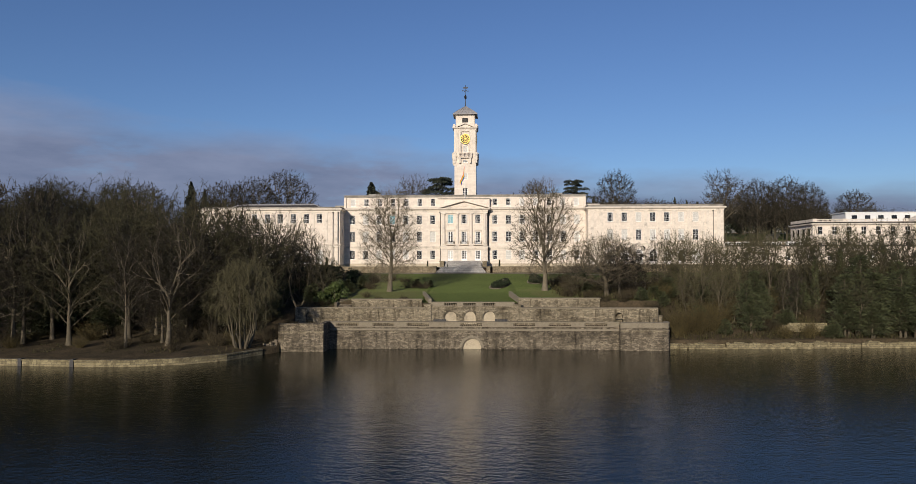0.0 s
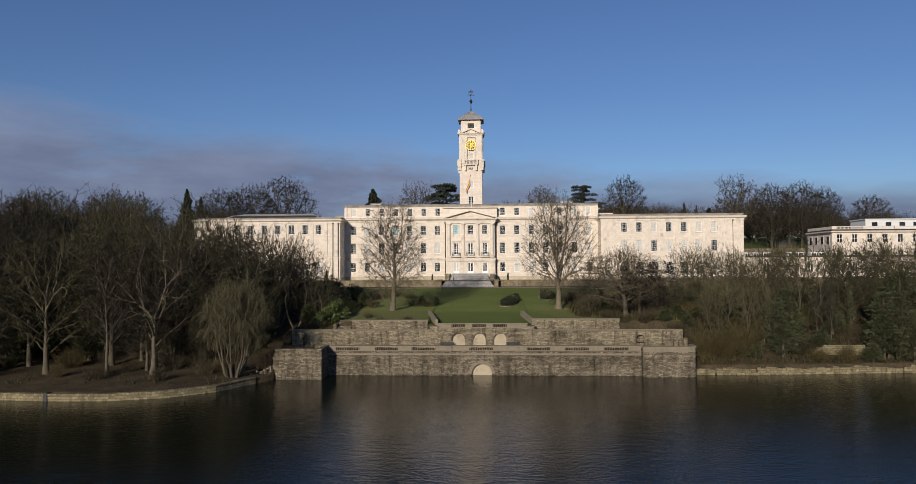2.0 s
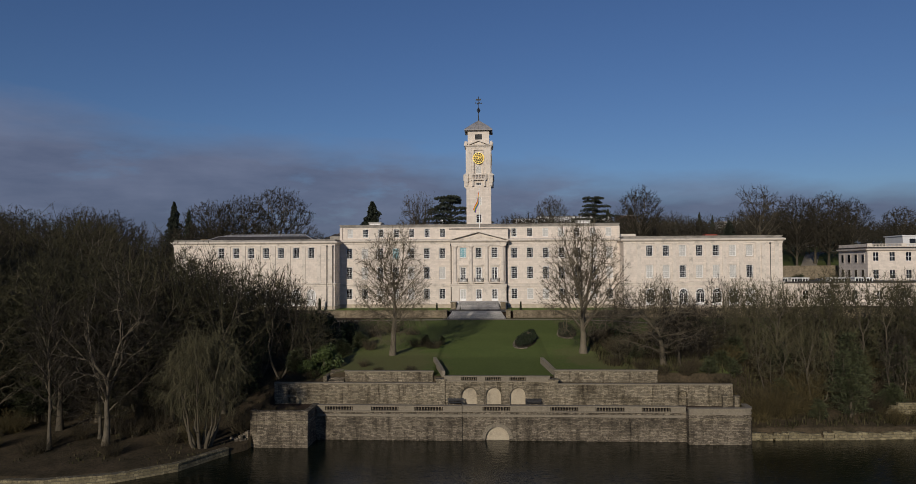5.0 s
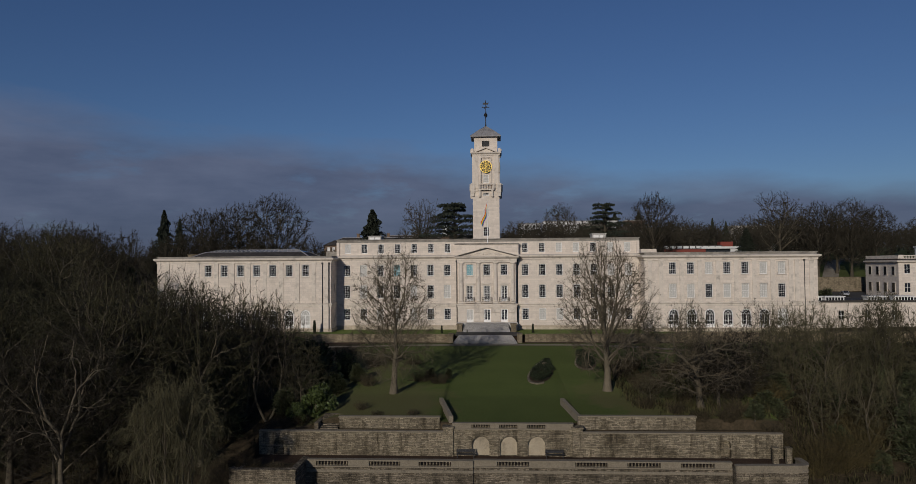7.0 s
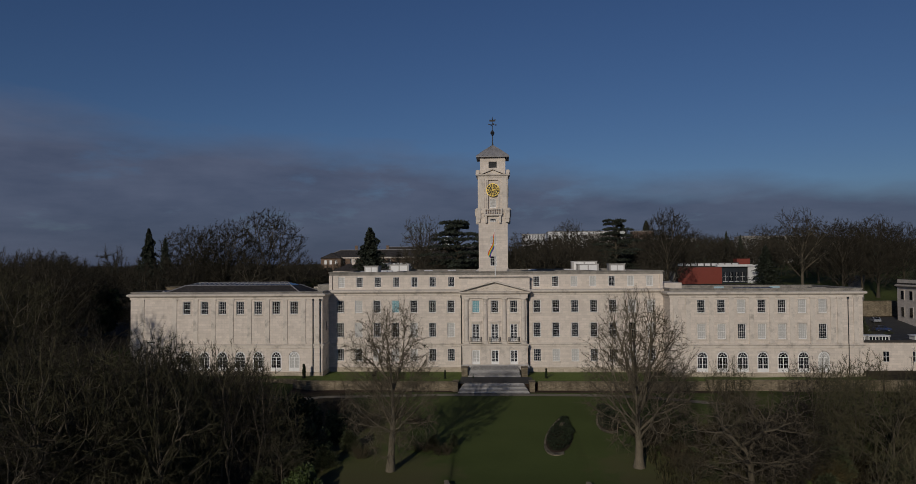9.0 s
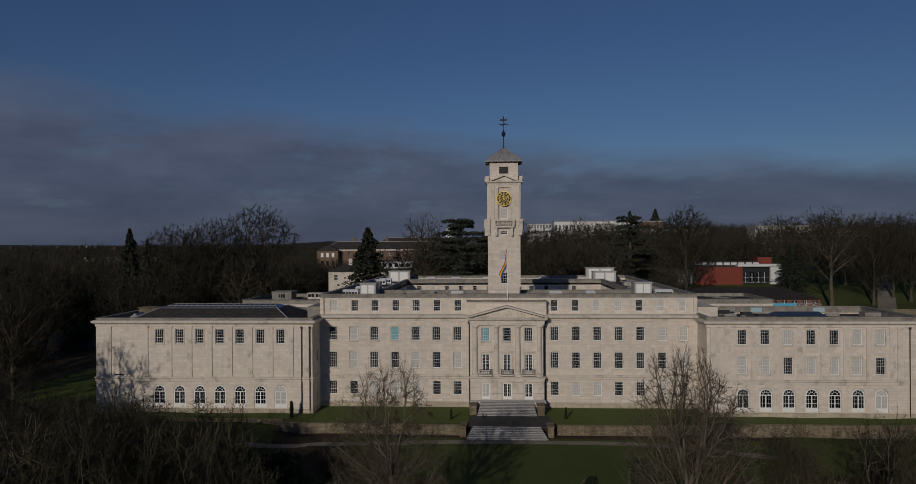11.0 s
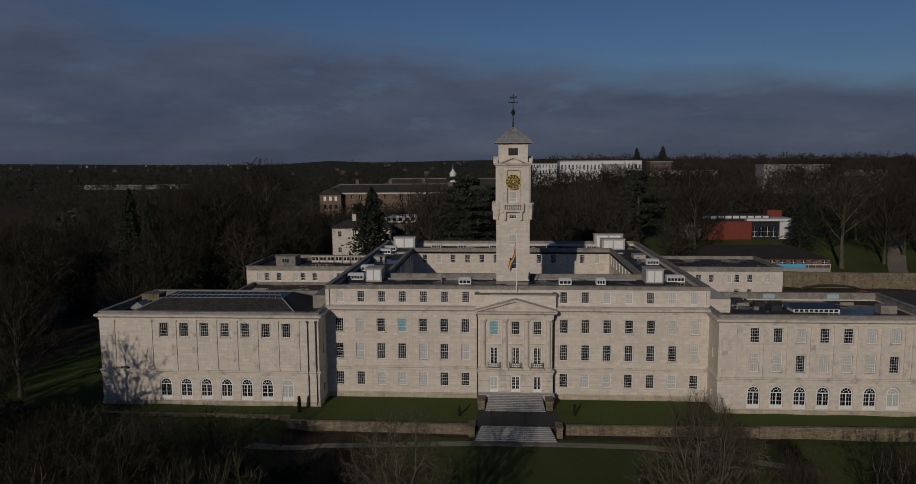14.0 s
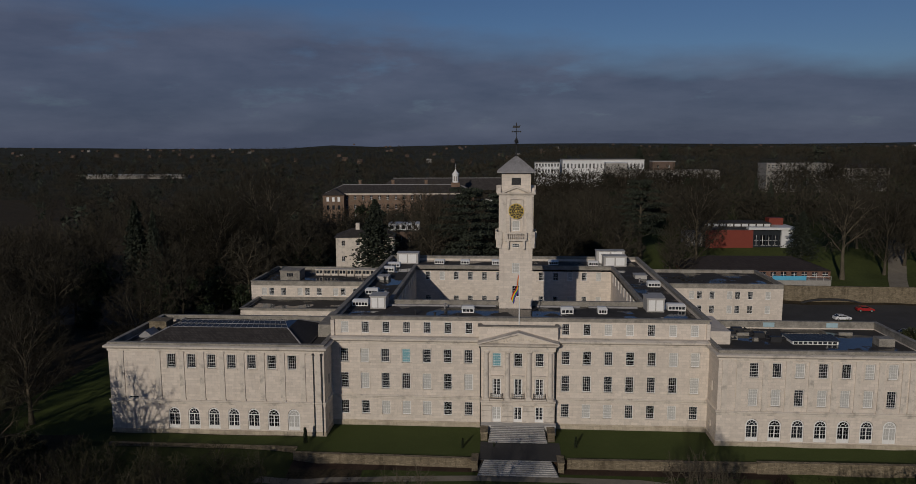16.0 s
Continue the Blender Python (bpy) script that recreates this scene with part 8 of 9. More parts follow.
open_ground = lambda x, y: not (-70 < x < 70 and y < 86) and not (50 < x < 125 and y < 150) and not (x > 60 and 84 < y < 125) and not (-62 < x < -40 and 96 < y < 118) and not (-92 < x < -14 and 196 < y < 240) and not (10 < x < 110 and 250 < y < 310) and not (x > 100 and y < 100)
FARK = ["mass_oak", "mass_ash", "mass_ash"]
for k in range(26):
    x, y = 69 + rl.uniform(0, 42), 18 + rl.uniform(0, 34)
    plant(rl.choice(["thicket", "thicket", "thorn", "yew_bush"]), x, y, rl.uniform(3.0, 6.0), None, 1.2, "scrub below the car park")
scatter(48, -180, -72, -14, 120, 8.0, FARK, (20, 28), GB, lambda x, y: not (-130 < x < -68 and 62 < y < 93) and not (x > -104 and y < 44), joined=True)
scatter(48, -150, 150, 88, 170, 8.5, FARK, (16, 23), GB, open_ground, joined=True)
back = Mesh()
back.v, back.f = [tuple(q) for q in np.concatenate(massed[0]).tolist()], massed[1]
back.slot = [0] * len(back.f)
tagged(solid("woods", back, M_FARTWIG, "leafless winter woods behind the building", "woods"), kind="stuff")
scatter(16, -150, 140, 90, 200, 9, ["yew", "fir", "cedar"], (13, 19), "dark evergreens behind the building", open_ground)
scatter(22, -150, -70, -14, 90, 5, ["yew", "holly", "yew"], (7, 14), "dark evergreens behind the building", lambda x, y: not (x > -106 and y < 48))


def undergrowth():
    """Dead bracken, bramble and coarse grass over the rough banks."""
    r = np.random.RandomState(19)
    m = Mesh()
    V, F = [], []
    for k in range(13000):
        if k % 5 < 3:
            x, y = r.uniform(19, 98), r.uniform(-67, -15)
            if x < 38 and y > -31 or (x < 22 and y < -58) or (x < 36.2 and y < -61) or (40 < x < 70 and y > -27 and noise.noise((x * 0.1, y * 0.1, 0)) > -0.1):
                continue
        else:
            x, y = r.uniform(-110, -19), r.uniform(-86, -16)
            if (x > -30 and y < -62) or noise.noise((x * 0.12, y * 0.12, 5)) < -0.05:
                continue
        if y < float(bank_y(x)) + 0.6:
            continue
        e, f = skew(y)
        z, h = ground_z(x, y) + float(f), r.uniform(0.35, 1.15) * (1.0 if x > 0 else 0.32 if x < -21 else 0.3)
        for j in range(5):
            a, b = r.uniform(0, 6.283), r.uniform(0.1, 0.7)
            px, py = x + float(e) + r.normal() * 0.35, y + r.normal() * 0.35
            i = len(V)
            w = r.uniform(0.04, 0.10)
            V += [(px - w * math.sin(a), py + w * math.cos(a), z - 0.1), (px + w * math.sin(a), py - w * math.cos(a), z - 0.1), (px + b * math.cos(a) * h, py + b * math.sin(a) * h, z + h)]
            F.append((i, i + 1, i + 2))
    m.v, m.f, m.slot = V, F, [0] * len(F)
    tagged(solid("undergrowth", m, M_BRACKEN, "brown bracken and coarse dead grass on the banks", "undergrowth"), kind="stuff")


undergrowth()
for bed, (x, y, rx, ry, tilt) in zip(BEDS, ((9.1, -36.0, 1.7, 7.6, -10), (16.9, -29.0, 1.6, 5.5, -6))):
    rnd = random.Random(int(x * 10))
    green = Mesh()
    for k in range(2200):
        a, q = rnd.uniform(0, 6.283), rnd.random() ** 0.5 * 0.95
        u, v = rx * q * math.cos(a) * (1 - 0.25 * math.sin(a)), ry * q * math.sin(a)
        px, py = x + u * math.cos(radians(tilt)) - v * math.sin(radians(tilt)), y + u * math.sin(radians(tilt)) + v * math.cos(radians(tilt))
        if noise.noise((px * 0.5, py * 0.35, 2.0)) > -0.6:
            leaf(green, rnd, Vector((px + float(skew(py)[0]), py, ground_z(px, py) + float(skew(py)[1]) + rnd.uniform(0.1, 0.7))), 0.13)
    part("planting", green, M_LEAF, bed, "low dark green planting")


# ---- the country behind ----
def far_woods():
    """Leafless woods out to the horizon: crowns of crossing slivers of twig."""
    r = np.random.RandomState(5)
    m = Mesh()
    V, F = [], []
    n = 7000
    dist = 160 + 3300 * r.rand(n) ** 2.1
    ang = r.uniform(-0.72, 0.72, n)
    X, Y = dist * np.sin(ang) * 1.15, dist * np.cos(ang)
    # woods in drifts with open fields between them
    keep = [noise.noise((x * 0.0022, y * 0.0022, 3.0)) > -0.28 - (0.4 if y < 700 else 0) for x, y in zip(X, Y)]
    for x, y, k in zip(X, Y, keep):
        if not k or (10 < x < 110 and 240 < y < 312) or not open_ground(x, y):
            continue
        H = r.uniform(11, 19)
        z0 = ground_z(x, y)
        near = y < 600
        k_ = 70 if near else 26
        w = H * r.uniform(0.32, 0.5)
        size = 2.6 if near else 4.2
        d = r.normal(size=(k_, 3))
        d /= np.linalg.norm(d, axis=1)[:, None]
        c = d * r.uniform(0.45, 1.0, (k_, 1)) * np.array([w, w, H * 0.36]) + np.array([x, y, z0 + H * 0.6])
        e = d * np.array([0.7, 0.7, 1.0]) + r.normal(size=(k_, 3)) * 0.5
        e /= np.linalg.norm(e, axis=1)[:, None]
        s = np.cross(e, r.normal(size=(k_, 3)))
        s /= np.linalg.norm(s, axis=1)[:, None]
        b = len(V)
        thick = 0.12 if near else 0.4
        A, B, C = c - e * size * 0.5 + s * thick, c - e * size * 0.5 - s * thick, c + e * size * 0.5
        for i in range(k_):
            V += [tuple(A[i]), tuple(B[i]), tuple(C[i])]
            F.append((b + 3 * i, b + 3 * i + 1, b + 3 * i + 2))
    m.v, m.f, m.slot = V, F, [0] * len(F)
    tagged(solid("far_woods", m, M_FARTWIG, "leafless winter woods stretching to the horizon", "woods"), kind="stuff")
    m2 = Mesh()
    V, F = [], []
    for q in range(620):
        dd = 150 + 2600 * r.rand() ** 1.9
        a = r.uniform(-0.72, 0.72)
        x, y = dd * math.sin(a) * 1.15, dd * math.cos(a)
        if not open_ground(x, y) or (-72 < x < 72 and y < 90):
            continue
        H, w, z0 = r.uniform(6, 15), r.uniform(2.5, 5.0), ground_z(x, y)
        k_ = 60 if y < 600 else 26
        d = r.normal(size=(k_, 3))
        d /= np.linalg.norm(d, axis=1)[:, None]
        c = d * np.array([w, w, H * 0.5]) * r.uniform(0.6, 1, (k_, 1)) + np.array([x, y, z0 + H * 0.5])
        s1 = r.normal(size=(k_, 3)) * (0.9 if y < 600 else 1.6)
        s2 = r.normal(size=(k_, 3)) * (0.9 if y < 600 else 1.6)
        b = len(V)
        for i in range(k_):
            V += [tuple(c[i] - s1[i]), tuple(c[i] + s2[i]), tuple(c[i] + s1[i])]
            F.append((b + 3 * i, b + 3 * i + 1, b + 3 * i + 2))
    m2.v, m2.f, m2.slot = V, F, [0] * len(F)
    tagged(solid("far_evergreens", m2, M_CEDAR, "dark evergreens scattered through the far woods", "woods"), kind="stuff")


far_woods()


def block(name, label, x, y, w, d, h, mat, turn=0.0, roof="flat", roof_mat=None, rows=2, cols=8, win=(1.2, 1.5), z=None, group="", first=1.2, rise=2.4):
    """A far building: walls with real window recesses on its front and sides, and its roof."""
    z0 = (ground_z(x, y) if z is None else z)
    b = thing(name, label, "building", group, at=(x, y, z0))
    b.rotation_euler = (0, 0, radians(turn))
    step = h / rows
    holes = [(-w / 2 + (c + 0.5) * w / cols - win[0] / 2, -w / 2 + (c + 0.5) * w / cols + win[0] / 2, first + r_ * step, min(h - 0.3, first + r_ * step + win[1])) for c in range(cols) for r_ in range(rows)]
    m = Mesh()
    m.m = pose(0, -d / 2, 0)
    m.wall(-w / 2, w / 2, -2.5, h, holes, 0.4)
    m.m = None
    m.box(-w / 2, -w / 2 + 0.4, -d / 2 + 0.4, d / 2, -2.5, h)
    m.box(w / 2 - 0.4, w / 2, -d / 2 + 0.4, d / 2, -2.5, h)
    m.box(-w / 2 + 0.4, w / 2 - 0.4, d / 2 - 0.4, d / 2, -2.5, h)
    part("wall", m, mat, b)
    base = Mesh()
    base.box(-w / 2 + 0.1, w / 2 - 0.1, -d / 2 + 0.1, d / 2 - 0.1, -8.0, -2.5)
    part("plinth", base, M_FARBRICK, b, "dull brown base storey")
    pw = data_of("window", Mesh().box(-win[0] / 2 - 0.02, win[0] / 2 + 0.02, 0.14, 0.2, -0.02, holes[0][3] - holes[0][2] + 0.02), M_GLASS)
    fw = Mesh()
    hh = holes[0][3] - holes[0][2]
    fw.box(-0.04, 0.04, 0.10, 0.16, 0, hh)
    fw.box(-win[0] / 2, win[0] / 2, 0.10, 0.16, hh * 0.5 - 0.04, hh * 0.5 + 0.04)
    fw.box(-win[0] / 2, win[0] / 2, 0.08, 0.17, 0, 0.1)
    fm = data_of("window_bar", fw, M_WHITE)
    for a, c, e, f in holes:
        o = new("window", pw)
        o.parent, o.location = b, ((a + c) / 2, -d / 2, e)
        q = new("window_bar", fm)
        q.parent = o
    r_ = Mesh()
    if roof == "flat":
        r_.box(-w / 2 - 0.2, w / 2 + 0.2, -d / 2 - 0.2, d / 2 + 0.2, h, h + 0.4)
    else:
        i = min(w, d) / 2 if roof == "hip" else 0.0
        o = 0.5
        r_.put([(-w / 2 - o, -d / 2 - o, h), (w / 2 + o, -d / 2 - o, h), (w / 2 + o, d / 2 + o, h), (-w / 2 - o, d / 2 + o, h), (-w / 2 + i, 0, h + rise), (w / 2 - i, 0, h + rise)], [(0, 1, 5, 4), (1, 2, 5), (2, 3, 4, 5), (3, 0, 4), (0, 3, 2, 1)])
    part("roof", r_, roof_mat or M_FELT, b)
    return b


# white house among the trees
h = block("house", "cream rendered house with slate roof among trees", -46.9, 110.0, 18.6, 10, 10.2, M_TRIM, 8, "hip", M_SLATE, 2, 4, (1.0, 1.7), z=20.8, first=2.4)
k = Mesh()
k.box(-3.2, -2.0, -1.0, 1.0, 11.0, 14.2)
part("chimney", k, M_TRIM, h)
lodge = block("house", "brown brick house with white flat-roofed upper storey among trees", -37.0, 124.0, 13, 9, 9.0, M_FARBRICK, 4, "flat", M_SLATE, 2, 5, (1.1, 1.6), z=22.0)
k = Mesh()
k.box(-4.5, 6.0, -4.0, 3.0, 9.42, 11.6)
up = part("upper_storey", k, M_WHITEPANEL, lodge)
for q in range(5):
    k = Mesh()
    k.box(-3.9 + q * 2.0, -2.7 + q * 2.0, -4.04, -3.99, 9.9, 11.1)
    part("pane", k, M_GLASS, up)
# brick hall with a white cupola
M_HALLBRICK = coursed("weathered_orange_brick", (0.20, 0.125, 0.082), (0.20, 0.17, 0.14), (0.23, 0.075), 0.2, 0.01, 0.5, 0.9, 0.2, 0.4, 0.3)
h = block("brick_building", "long orange brick hall with slate hipped roofs and white cupola", -52.0, 226.0, 70, 14, 13.0, M_HALLBRICK, 3, "hip", M_SLATE, 3, 18, (1.2, 2.1), z=24.0, rise=3.6)
k = Mesh()
k.tube([Vector((-28, 0, 16.65)), Vector((28, 0, 16.65))], (0.22, 0.22), 5)
for sx_ in (-1, 1):
    for sy_ in (-1, 1):
        k.tube([Vector((sx_ * 28, 0, 16.65)), Vector((sx_ * 35.4, sy_ * 7.4, 13.1))], (0.18, 0.18), 5)
part("ridge_tiles", k, M_LEAD, h, "pale lead ridge and hips")
k = Mesh()
k.box(-35.0, 35.0, -7.35, -7.02, 12.3, 12.95)
part("cornice", k, M_TRIM, h, "pale stone eaves cornice")
for x0 in (-20.0, -4.0, 12.0):
    k = Mesh()
    k.box(x0 - 0.7, x0 + 0.7, 0.6, 2.0, 14.5, 18.6)
    k.box(x0 - 0.85, x0 + 0.85, 0.45, 2.15, 18.6, 18.9)
    part("chimney", k, M_HALLBRICK, h)
# projecting end bay with its own hipped roof
k = Mesh()
k.box(-36.0, -26.0, -11.0, -7.05, -2.5, 12.4)
bay = part("end_bay", k, M_HALLBRICK, h)
k = Mesh()
k.put([(-36.6, -11.6, 12.4), (-25.4, -11.6, 12.4), (-25.4, -4.0, 12.4), (-36.6, -4.0, 12.4), (-31.0, -8.0, 15.2), (-31.0, -4.0, 15.2)], [(0, 1, 4), (1, 2, 5, 4), (2, 3, 5), (3, 0, 4, 5), (0, 3, 2, 1)])
part("roof", k, M_SLATE, bay)
for x0 in (-33.6, -31.0, -28.4):
    for z0 in (1.4, 5.6, 9.4):
        k = Mesh()
        k.box(x0 - 0.6, x0 + 0.6, -11.05, -10.98, z0, z0 + 2.0)
        part("window", k, M_WHITE if z0 > 9 else M_GLASS, bay)
# rear range, its ridge showing above the front one
k = Mesh()
k.put([(-14, 14, 13.0), (60, 14, 13.0), (60, 30, 13.0), (-14, 30, 13.0), (-6, 22, 18.6), (52, 22, 18.6)], [(0, 1, 5, 4), (1, 2, 5), (2, 3, 4, 5), (3, 0, 4), (0, 3, 2, 1)])
part("rear_roof", k, M_SLATE, h)
k = Mesh()
k.tube([Vector((-6, 22, 18.65)), Vector((52, 22, 18.65))], (0.2, 0.2), 5)
part("ridge_tiles", k, M_LEAD, h)
k = Mesh()
k.box(24.2, 28.4, -2.1, 2.1, 12.5, 17.6)
cb = part("cupola_base", k, M_HALLBRICK, h)
k = Mesh()
k.lathe(26.3, 0, [(1.5, 17.6), (1.5, 21.3), (1.75, 21.4), (1.75, 21.65), (1.3, 22.1), (0.75, 22.8), (0.3, 23.6), (0.08, 24.2), (0.04, 26.4)], 8)
cup = part("cupola", k, M_WHITE, h, "white octagonal cupola with a small domed cap")
for a in range(4):
    k = Mesh()
    k.m = pose(26.3, 0, 0, 0, 0, a * 45 - 67.5)
    k.box(-0.32, 0.32, -1.42, -1.36, 18.4, 20.6)
    part("louvre", k, M_GREYPANEL, cup)
block("brick_building", "red brick house with slate roof", -28.0, 205.0, 20, 10, 12.0, M_FARBRICK, 0, "hip", M_SLATE, 3, 6, (1.1, 1.6), z=23.0)
for x, y in ((-6.0, 235.0), (4.0, 242.0), (-14, 250.0)):
    block("house", "pale gabled house far behind the trees", x, y, 9, 8, 8.0, M_WHITEPANEL, 20, "gable", M_SLATE, 2, 3, (1.0, 1.4), z=ground_z(x, y) + 3)
# laboratories on the hill
block("laboratory", "long white concrete laboratory block on the hill", 50.7, 282.0, 43.4, 18, 12.0, M_WHITEPANEL, 0, "flat", M_GREYPANEL, 2, 22, (0.8, 2.6), z=39.0, first=1.6)
block("laboratory", "white laboratory block on the hill", 20.8, 278.0, 13.0, 14, 9.6, M_WHITEPANEL, 0, "flat", M_GREYPANEL, 3, 8, (0.8, 1.8), z=40.0)
block("laboratory", "grey concrete laboratory with deep narrow windows on the hill", 86.3, 262.0, 41.4, 14, 11.8, M_GREYPANEL, 0, "flat", M_GREYPANEL, 1, 26, (0.6, 8.5), z=34.0, first=2.2)
block("plant_house", "grey concrete plant house on a laboratory roof", 56.5, 268.0, 11.0, 8, 4.6, M_GREYPANEL, 0, "flat", M_WHITEPANEL, 1, 3, (0.8, 1.0), z=45.0)
block("plant_house", "brown brick plant house on a laboratory roof", 80.3, 266.0, 11.5, 8, 4.2, M_FARBRICK, 0, "flat", M_GREYPANEL, 1, 2, (0.8, 1.2), z=46.2)
block("hall_of_residence", "grey stone hall on the hill", 161.5, 300.0, 36, 14, 13.2, M_GREYPANEL, 0, "flat", M_GREYPANEL, 4, 16, (1.0, 1.6), z=35.0)
block("hall_of_residence", "low grey stone hall with tiled roof on the hill", 196.0, 310.0, 38, 14, 10.5, M_GREYPANEL, -6, "hip", M_TILE, 3, 14, (1.0, 1.6), z=35.0)
# arts centre: red and white boxes
a = block("arts_centre", "low modern building with red and white cladding", 79.5, 135.0, 29, 16, 6.0, M_DARKPANEL, 0, "flat", M_SLATE, 1, 14, (1.6, 3.4), z=25.0, first=1.0)
k = Mesh()
k.box(-13.8, 1.6, -9.2, -6.0, -0.6, 6.2)
part("red_box", k, M_REDPANEL, a, "red clad box")
k = Mesh()
k.box(11.0, 16.2, -8.8, 2.0, -0.6, 7.0)
part("white_box", k, M_WHITEPANEL, a, "white clad box")
k = Mesh()
k.box(0.0, 15.0, -9.4, -7.0, 6.4, 7.2)
part("canopy", k, M_WHITEPANEL, a, "white canopy")
k = Mesh()
k.box(10.2, 15.0, 1.0, 5.0, 6.2, 9.3)
part("red_box", k, M_REDPANEL, a, "red clad box")
k = Mesh()
k.box(-13.0, 10.0, -2.0, 7.0, 6.38, 7.9)
cl = part("clerestory", k, M_SLATE, a, "dark roof with a strip of clerestory windows")
for q in range(9):
    k = Mesh()
    k.box(-12.4 + q * 2.5, -10.4 + q * 2.5, -2.05, -1.99, 6.7, 7.6)
    part("pane", k, M_WHITEPANEL, cl)
k = Mesh()
k.box(-19.5, -14.2, -7.0, 2.0, -1.0, 5.0)
part("white_box", k, M_GREYPANEL, a, "pale grey clad box")
# pavilion by the car park
p = block("pavilion", "low brick pavilion with wide dark hipped roof", 73.4, 106.0, 42, 17, 2.3, M_BRICK, 0, "hip", M_TILE, 1, 14, (1.6, 1.4), z=20.3, first=0.5, rise=3.1)
k = Mesh()
k.box(3.0, 12.6, -12.2, -12.05, 0.1, 1.4)
part("hoarding", k, M_BLUE, p, "light blue hoarding on the pavilion deck")
k = Mesh()
k.box(3.0, 19.8, -12.0, -7.0, -4.0, 0.1)
part("deck", k, M_GREYPANEL, p)
k = Mesh()
for q in range(9):
    k.box(3.0 + q * 2.08, 3.08 + q * 2.08, -12.0, -11.92, 0.1, 2.3 if q % 3 == 0 else 1.2)
k.box(3.0, 19.8, -12.02, -11.9, 1.15, 1.25)
part("veranda_frame", k, M_WHITE, p)
# retaining wall behind the car park
w = Mesh()
w.mould([(67.0, 82.5), (80.0, 81.0), (96.0, 80.2), (130.0, 80.0)], [(0, 13.0), (0.0, 21.1), (0.12, 21.12), (0.12, 21.3), (-0.6, 21.32), (-0.6, 13.0)])
tagged(solid("car_park_wall", w, M_RETAIN, "buff stone retaining wall behind the car park", "wall"), kind="structure")
w = Mesh()
arc = [(87.4 + 8.7 * math.cos(math.pi * i / 16), 15.9 + 1.8 * math.sin(math.pi * i / 16)) for i in range(17)]
for (x0, z0), (x1, z1) in zip(arc, arc[1:]):
    w.front([(x0, z0), (x0, z0 + 0.35), (x1, z1 + 0.35), (x1, z1)], 79.6, 80.6)
tagged(solid("arched_canopy", w, M_PIPE, "thin dark arched canopy edge by the car park", "canopy"), kind="structure")
# low white range east of the main building
lo = block("garden_range", "low white stone range with roof lights joining the wing", 95.0, 8.0, 59.0, 12.0, 5.2, M_STONE, 0, "flat", M_FELT, 1, 11, (1.1, 2.0), z=12.4, first=1.5)
for x in (-27.0, -22.5, -14, -8.5):
    k = Mesh()
    k.box(x - 1.9, x + 1.9, -5.6, -3.6, 5.4, 6.3)
    k.box(x - 2.1, x + 2.1, -5.8, -3.4, 6.3, 6.45)
    o = part("roof_light", k, M_WHITE, lo, "white timber roof light")
    k = Mesh()
    for q in range(6):
        k.box(x - 1.75 + q * 0.6, x - 1.3 + q * 0.6, -5.64, -5.59, 5.6, 6.2)
    part("pane", k, M_GLASS, o)
# pale classical building further east
ea = block("union_building", "pale stone classical building with balustraded roof", 153.7, 64.0, 80.0, 18.0, 10.4, M_STONE, 0, "flat", M_FELT, 2, 17, (1.5, 2.6), z=16.0, first=1.4)
k = Mesh()
k.mould([(-40, 9), (-40, -9), (40, -9), (40, 9)], [(0, 9.6), (0.2, 9.7), (0.7, 9.9), (0.75, 10.2), (0, 10.38)])
part("cornice", k, M_TRIM, ea)
k = Mesh()
k.box(-40, 40, -8.9, -8.5, 10.8, 10.95)
k.box(-40, 40, -8.95, -8.45, 11.55, 11.75)
k.box(-40, -39.6, -8.5, 8.8, 10.8, 11.75)
for q in range(9):
    k.box(-40 + q * 9.8, -38.6 + q * 9.8, -9.0, -8.4, 10.95, 11.85)
part("parapet", k, M_TRIM, ea)
balustrade(ea, -38.6, -30.3, -8.7, 10.95, 11.55, M_TRIM, 0.4)
balustrade(ea, -28.8, -20.5, -8.7, 10.95, 11.55, M_TRIM, 0.4)
k = Mesh()
k.box(-26.0, 30.0, -2.0, 8.0, 10.8, 14.2)
k.box(-26.3, 30.3, -2.3, 8.3, 14.2, 14.5)
st = part("upper_storey", k, M_WHITEPANEL, ea)
for q in range(12):
    k = Mesh()
    k.box(-24.0 + q * 4.4, -22.2 + q * 4.4, -2.04, -1.98, 12.0, 13.4)
    part("pane", k, M_GLASS, st)
for yy in (-6.4, -2.2, 2.0, 6.2):
    for zz, hh in ((1.4, 2.6), (6.2, 2.4)):
        k = Mesh()
        k.box(-40.10, -39.9, yy - 0.95, yy + 0.95, zz - 0.2, zz + hh + 0.25)
        fr = part("window_surround", k, M_TRIM, ea)
        k = Mesh()
        k.box(-40.13, -40.09, yy - 0.65, yy + 0.65, zz, zz + hh)
        part("pane", k, M_GLASS, fr)
k = Mesh()
k.front([(-8.0, 10.8), (8.0, 10.8), (0, 14.8)], -10.0, -2.5)
part("pediment", k, M_TRIM, ea)
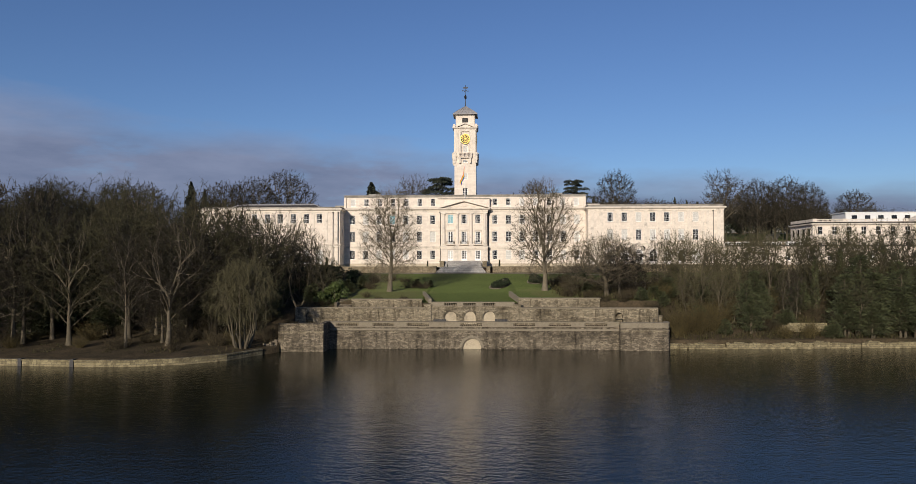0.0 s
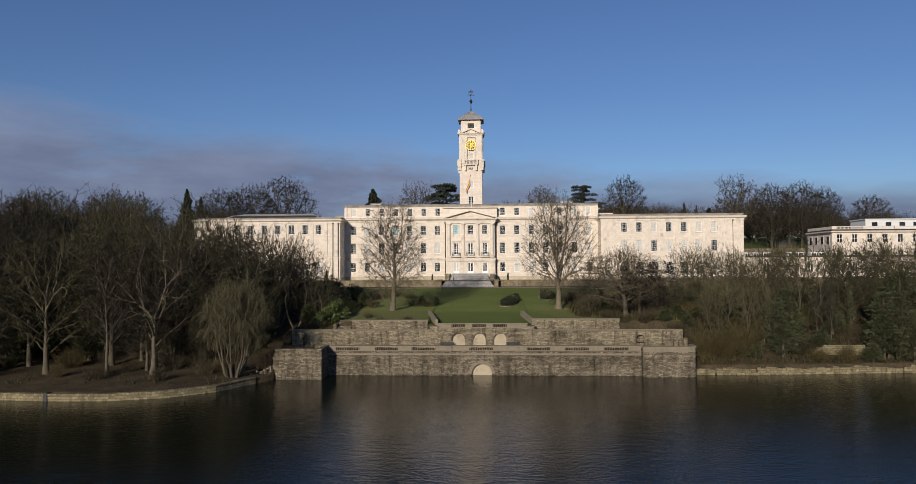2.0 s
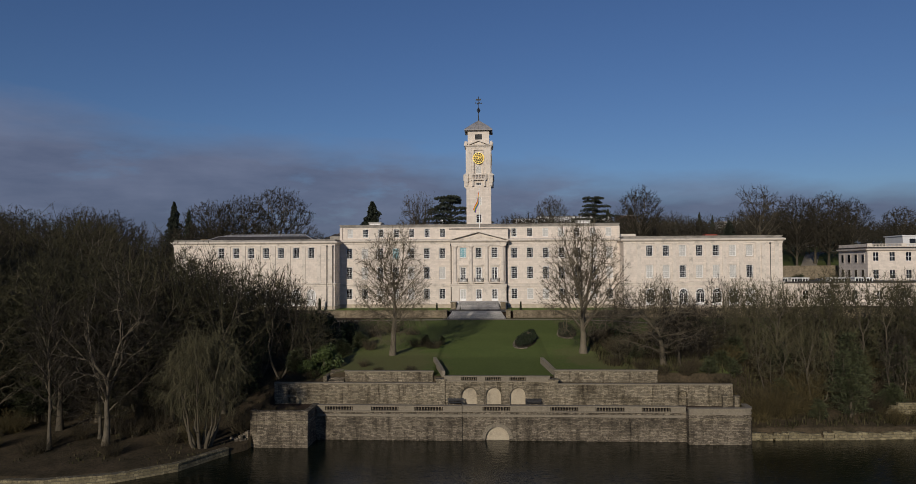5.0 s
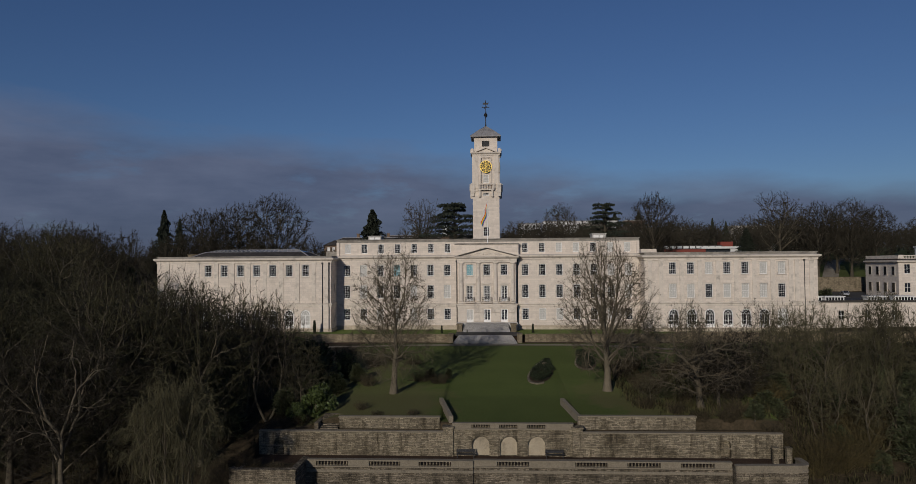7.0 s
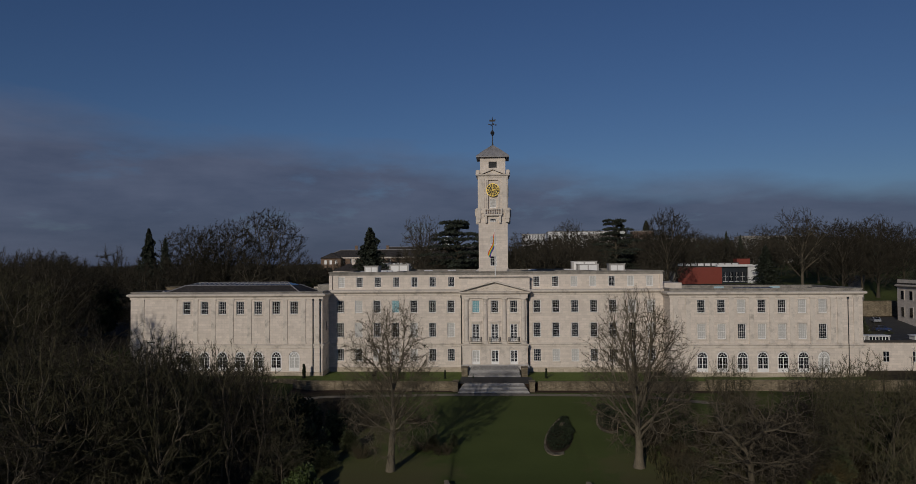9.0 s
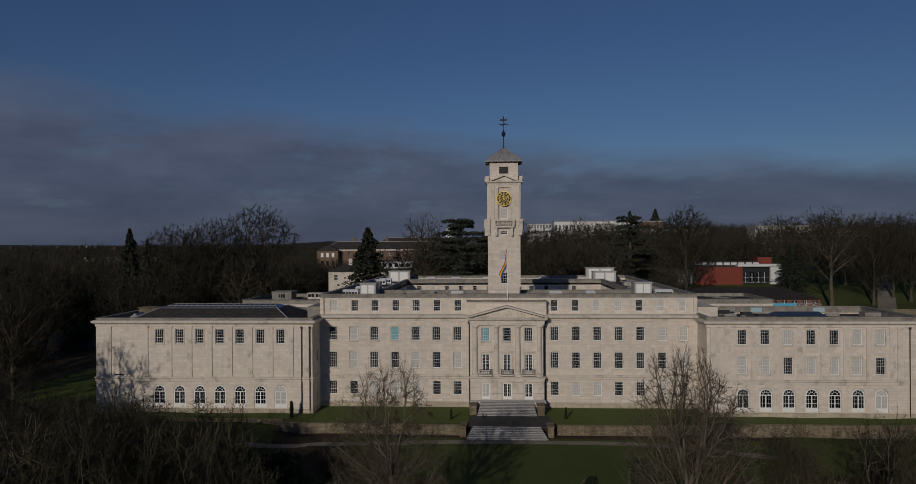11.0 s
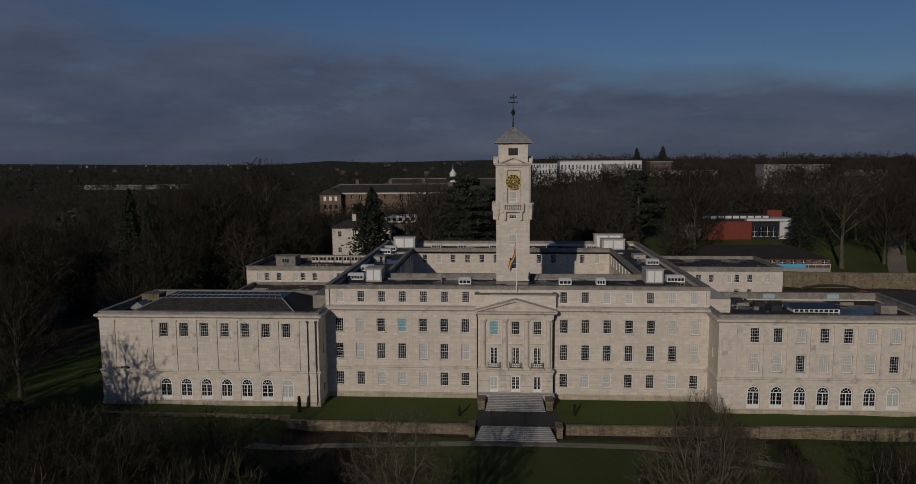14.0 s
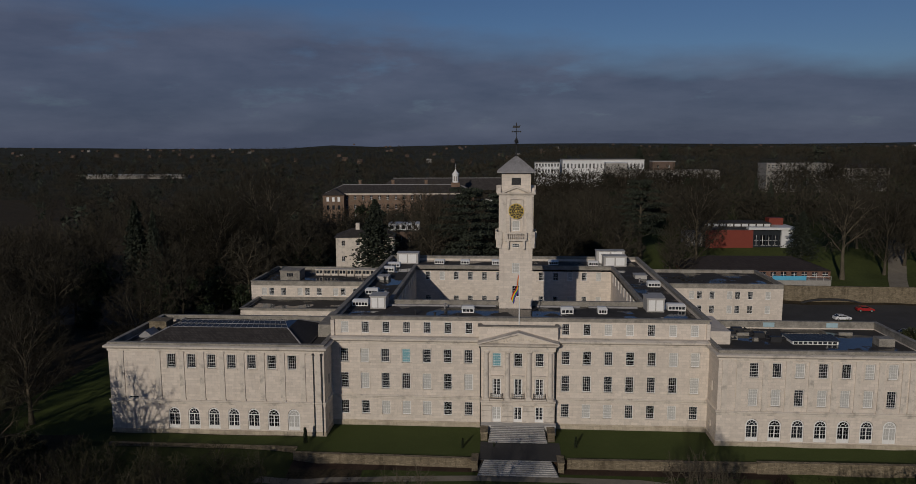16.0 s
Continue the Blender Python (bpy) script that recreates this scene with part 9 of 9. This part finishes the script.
# town beyond the woods
rt = random.Random(21)
tw = Mesh()
for q in range(130):
    y = rt.uniform(1300, 4200)
    x = rt.uniform(-0.75, 0.75) * y
    s = rt.uniform(3, 7)
    tw.now = 1 if rt.random() < 0.22 else 0
    z0 = ground_z(x, y)
    if noise.noise((x * 0.0022, y * 0.0022, 3.0)) > 0.1:
        continue
    hh = rt.uniform(3, 6)
    tw.box(x - s, x + s, y - 5, y + 5, z0 - 2, z0 + hh)
    tw.put([(x - s - 0.4, y - 5.4, z0 + hh), (x + s + 0.4, y - 5.4, z0 + hh), (x + s + 0.4, y + 5.4, z0 + hh), (x - s - 0.4, y + 5.4, z0 + hh), (x - s, y, z0 + hh + 3.5), (x + s, y, z0 + hh + 3.5)], [(0, 1, 5, 4), (1, 2, 5), (2, 3, 4, 5), (3, 0, 4)])
tagged(solid("far_town", tw, [M_FARBRICK, M_GREYPANEL], "scattered houses of the far town", "houses"), kind="stuff")
for x, y, w_2 in ((-478.0, 730.0, 84.0), (-412.0, 738.0, 46.0)):
    block("warehouse", "long low white warehouse beyond the woods", x, y, w_2, 20, 4.6, M_GREYPANEL, 0, "flat", M_WHITEPANEL, 1, 12, (2.0, 1.0), z=18.4, first=2.0)


def car(x, y, turn, paint, label):
    c = thing("car", label, "car", "parked cars", at=(x, y, ground_z(x, y) + 0.05))
    c.rotation_euler = (0, 0, radians(turn))
    side = [(-2.1, 0.35), (2.1, 0.35), (2.15, 0.72), (1.9, 0.88), (1.05, 0.98), (0.45, 1.42), (-1.0, 1.46), (-1.75, 1.02), (-2.1, 0.92)]
    m = Mesh()
    m.front([(px, pz) for px, pz in side], -0.86, 0.86)
    part("body", m, paint, c)
    g = Mesh()
    g.front([(0.92, 1.0), (0.40, 1.37), (-0.95, 1.40), (-1.55, 1.03)], -0.87, 0.87)
    part("side_window", g, M_GLASS, c)
    g = Mesh()
    g.put([(1.02, -0.7, 1.01), (1.02, 0.7, 1.01), (0.5, 0.62, 1.40), (0.5, -0.62, 1.40)], [(0, 1, 2, 3)])
    g.put([(-1.74, -0.7, 1.04), (-1.74, 0.7, 1.04), (-1.06, 0.62, 1.45), (-1.06, -0.62, 1.45)], [(3, 2, 1, 0)])
    part("windscreen", g, M_GLASS, c)
    for wx in (-1.35, 1.35):
        for wy in (-0.8, 0.8):
            t = Mesh()
            n = 12
            pts = [(wx + 0.33 * math.cos(2 * math.pi * i / n), 0.33 + 0.33 * math.sin(2 * math.pi * i / n)) for i in range(n)]
            t.front(pts, wy - 0.11, wy + 0.11)
            o = part("wheel", t, M_IRON, c)
            q = Mesh()
            q.front([(wx + (px - wx) * 0.6, 0.33 + (pz - 0.33) * 0.6) for px, pz in pts], wy - 0.115, wy + 0.115)
            part("rim", q, M_LEAD, o)
    return c


P_WHITE = material("white_car_paint", (0.75, 0.75, 0.75), 0.3, 0.03, 1, 5, 0, spec=0.5)
P_RED = material("red_car_paint", (0.35, 0.02, 0.02), 0.3, 0.05, 1, 5, 0, spec=0.5)
P_SILVER = material("silver_car_paint", (0.45, 0.46, 0.48), 0.3, 0.05, 1, 5, 0, metal=0.5)
P_BLUE = material("dark_blue_car_paint", (0.03, 0.05, 0.13), 0.3, 0.05, 1, 5, 0, spec=0.5)
for x, y, tn, pt, lb in ((84.0, 66.3, 4, P_WHITE, "white hatchback parked on asphalt"), (92.9, 73.1, -6, P_RED, "red hatchback parked on asphalt"), (94.8, 55.8, 5, P_SILVER, "silver hatchback parked on asphalt"), (101.0, 57.0, 5, P_BLUE, "dark blue hatchback parked on asphalt"), (-98.2, 70.7, 3, P_WHITE, "white hatchback parked under trees"), (-90.5, 84.0, 0, P_SILVER, "silver hatchback parked under trees"), (106.0, 70.0, 80, P_SILVER, "silver hatchback parked on asphalt")):
    car(x, y, tn, pt, lb)
strip_path("pavement", [(108, 84), (115, 100), (124, 118), (134, 138), (144, 156), (160, 176)], 5.0, "pale gravel drive climbing between lawns", M_GRAVEL, 0.12)
strip_path("pavement", [(128, 148), (142, 145), (165, 142), (200, 140)], 1.2, "narrow pale path across the far lawn", M_GRAVEL, 0.12)
strip_path("pavement", [(150, 196), (175, 205), (200, 212), (230, 214)], 1.6, "narrow pale path across the far lawn", M_GRAVEL, 0.12)
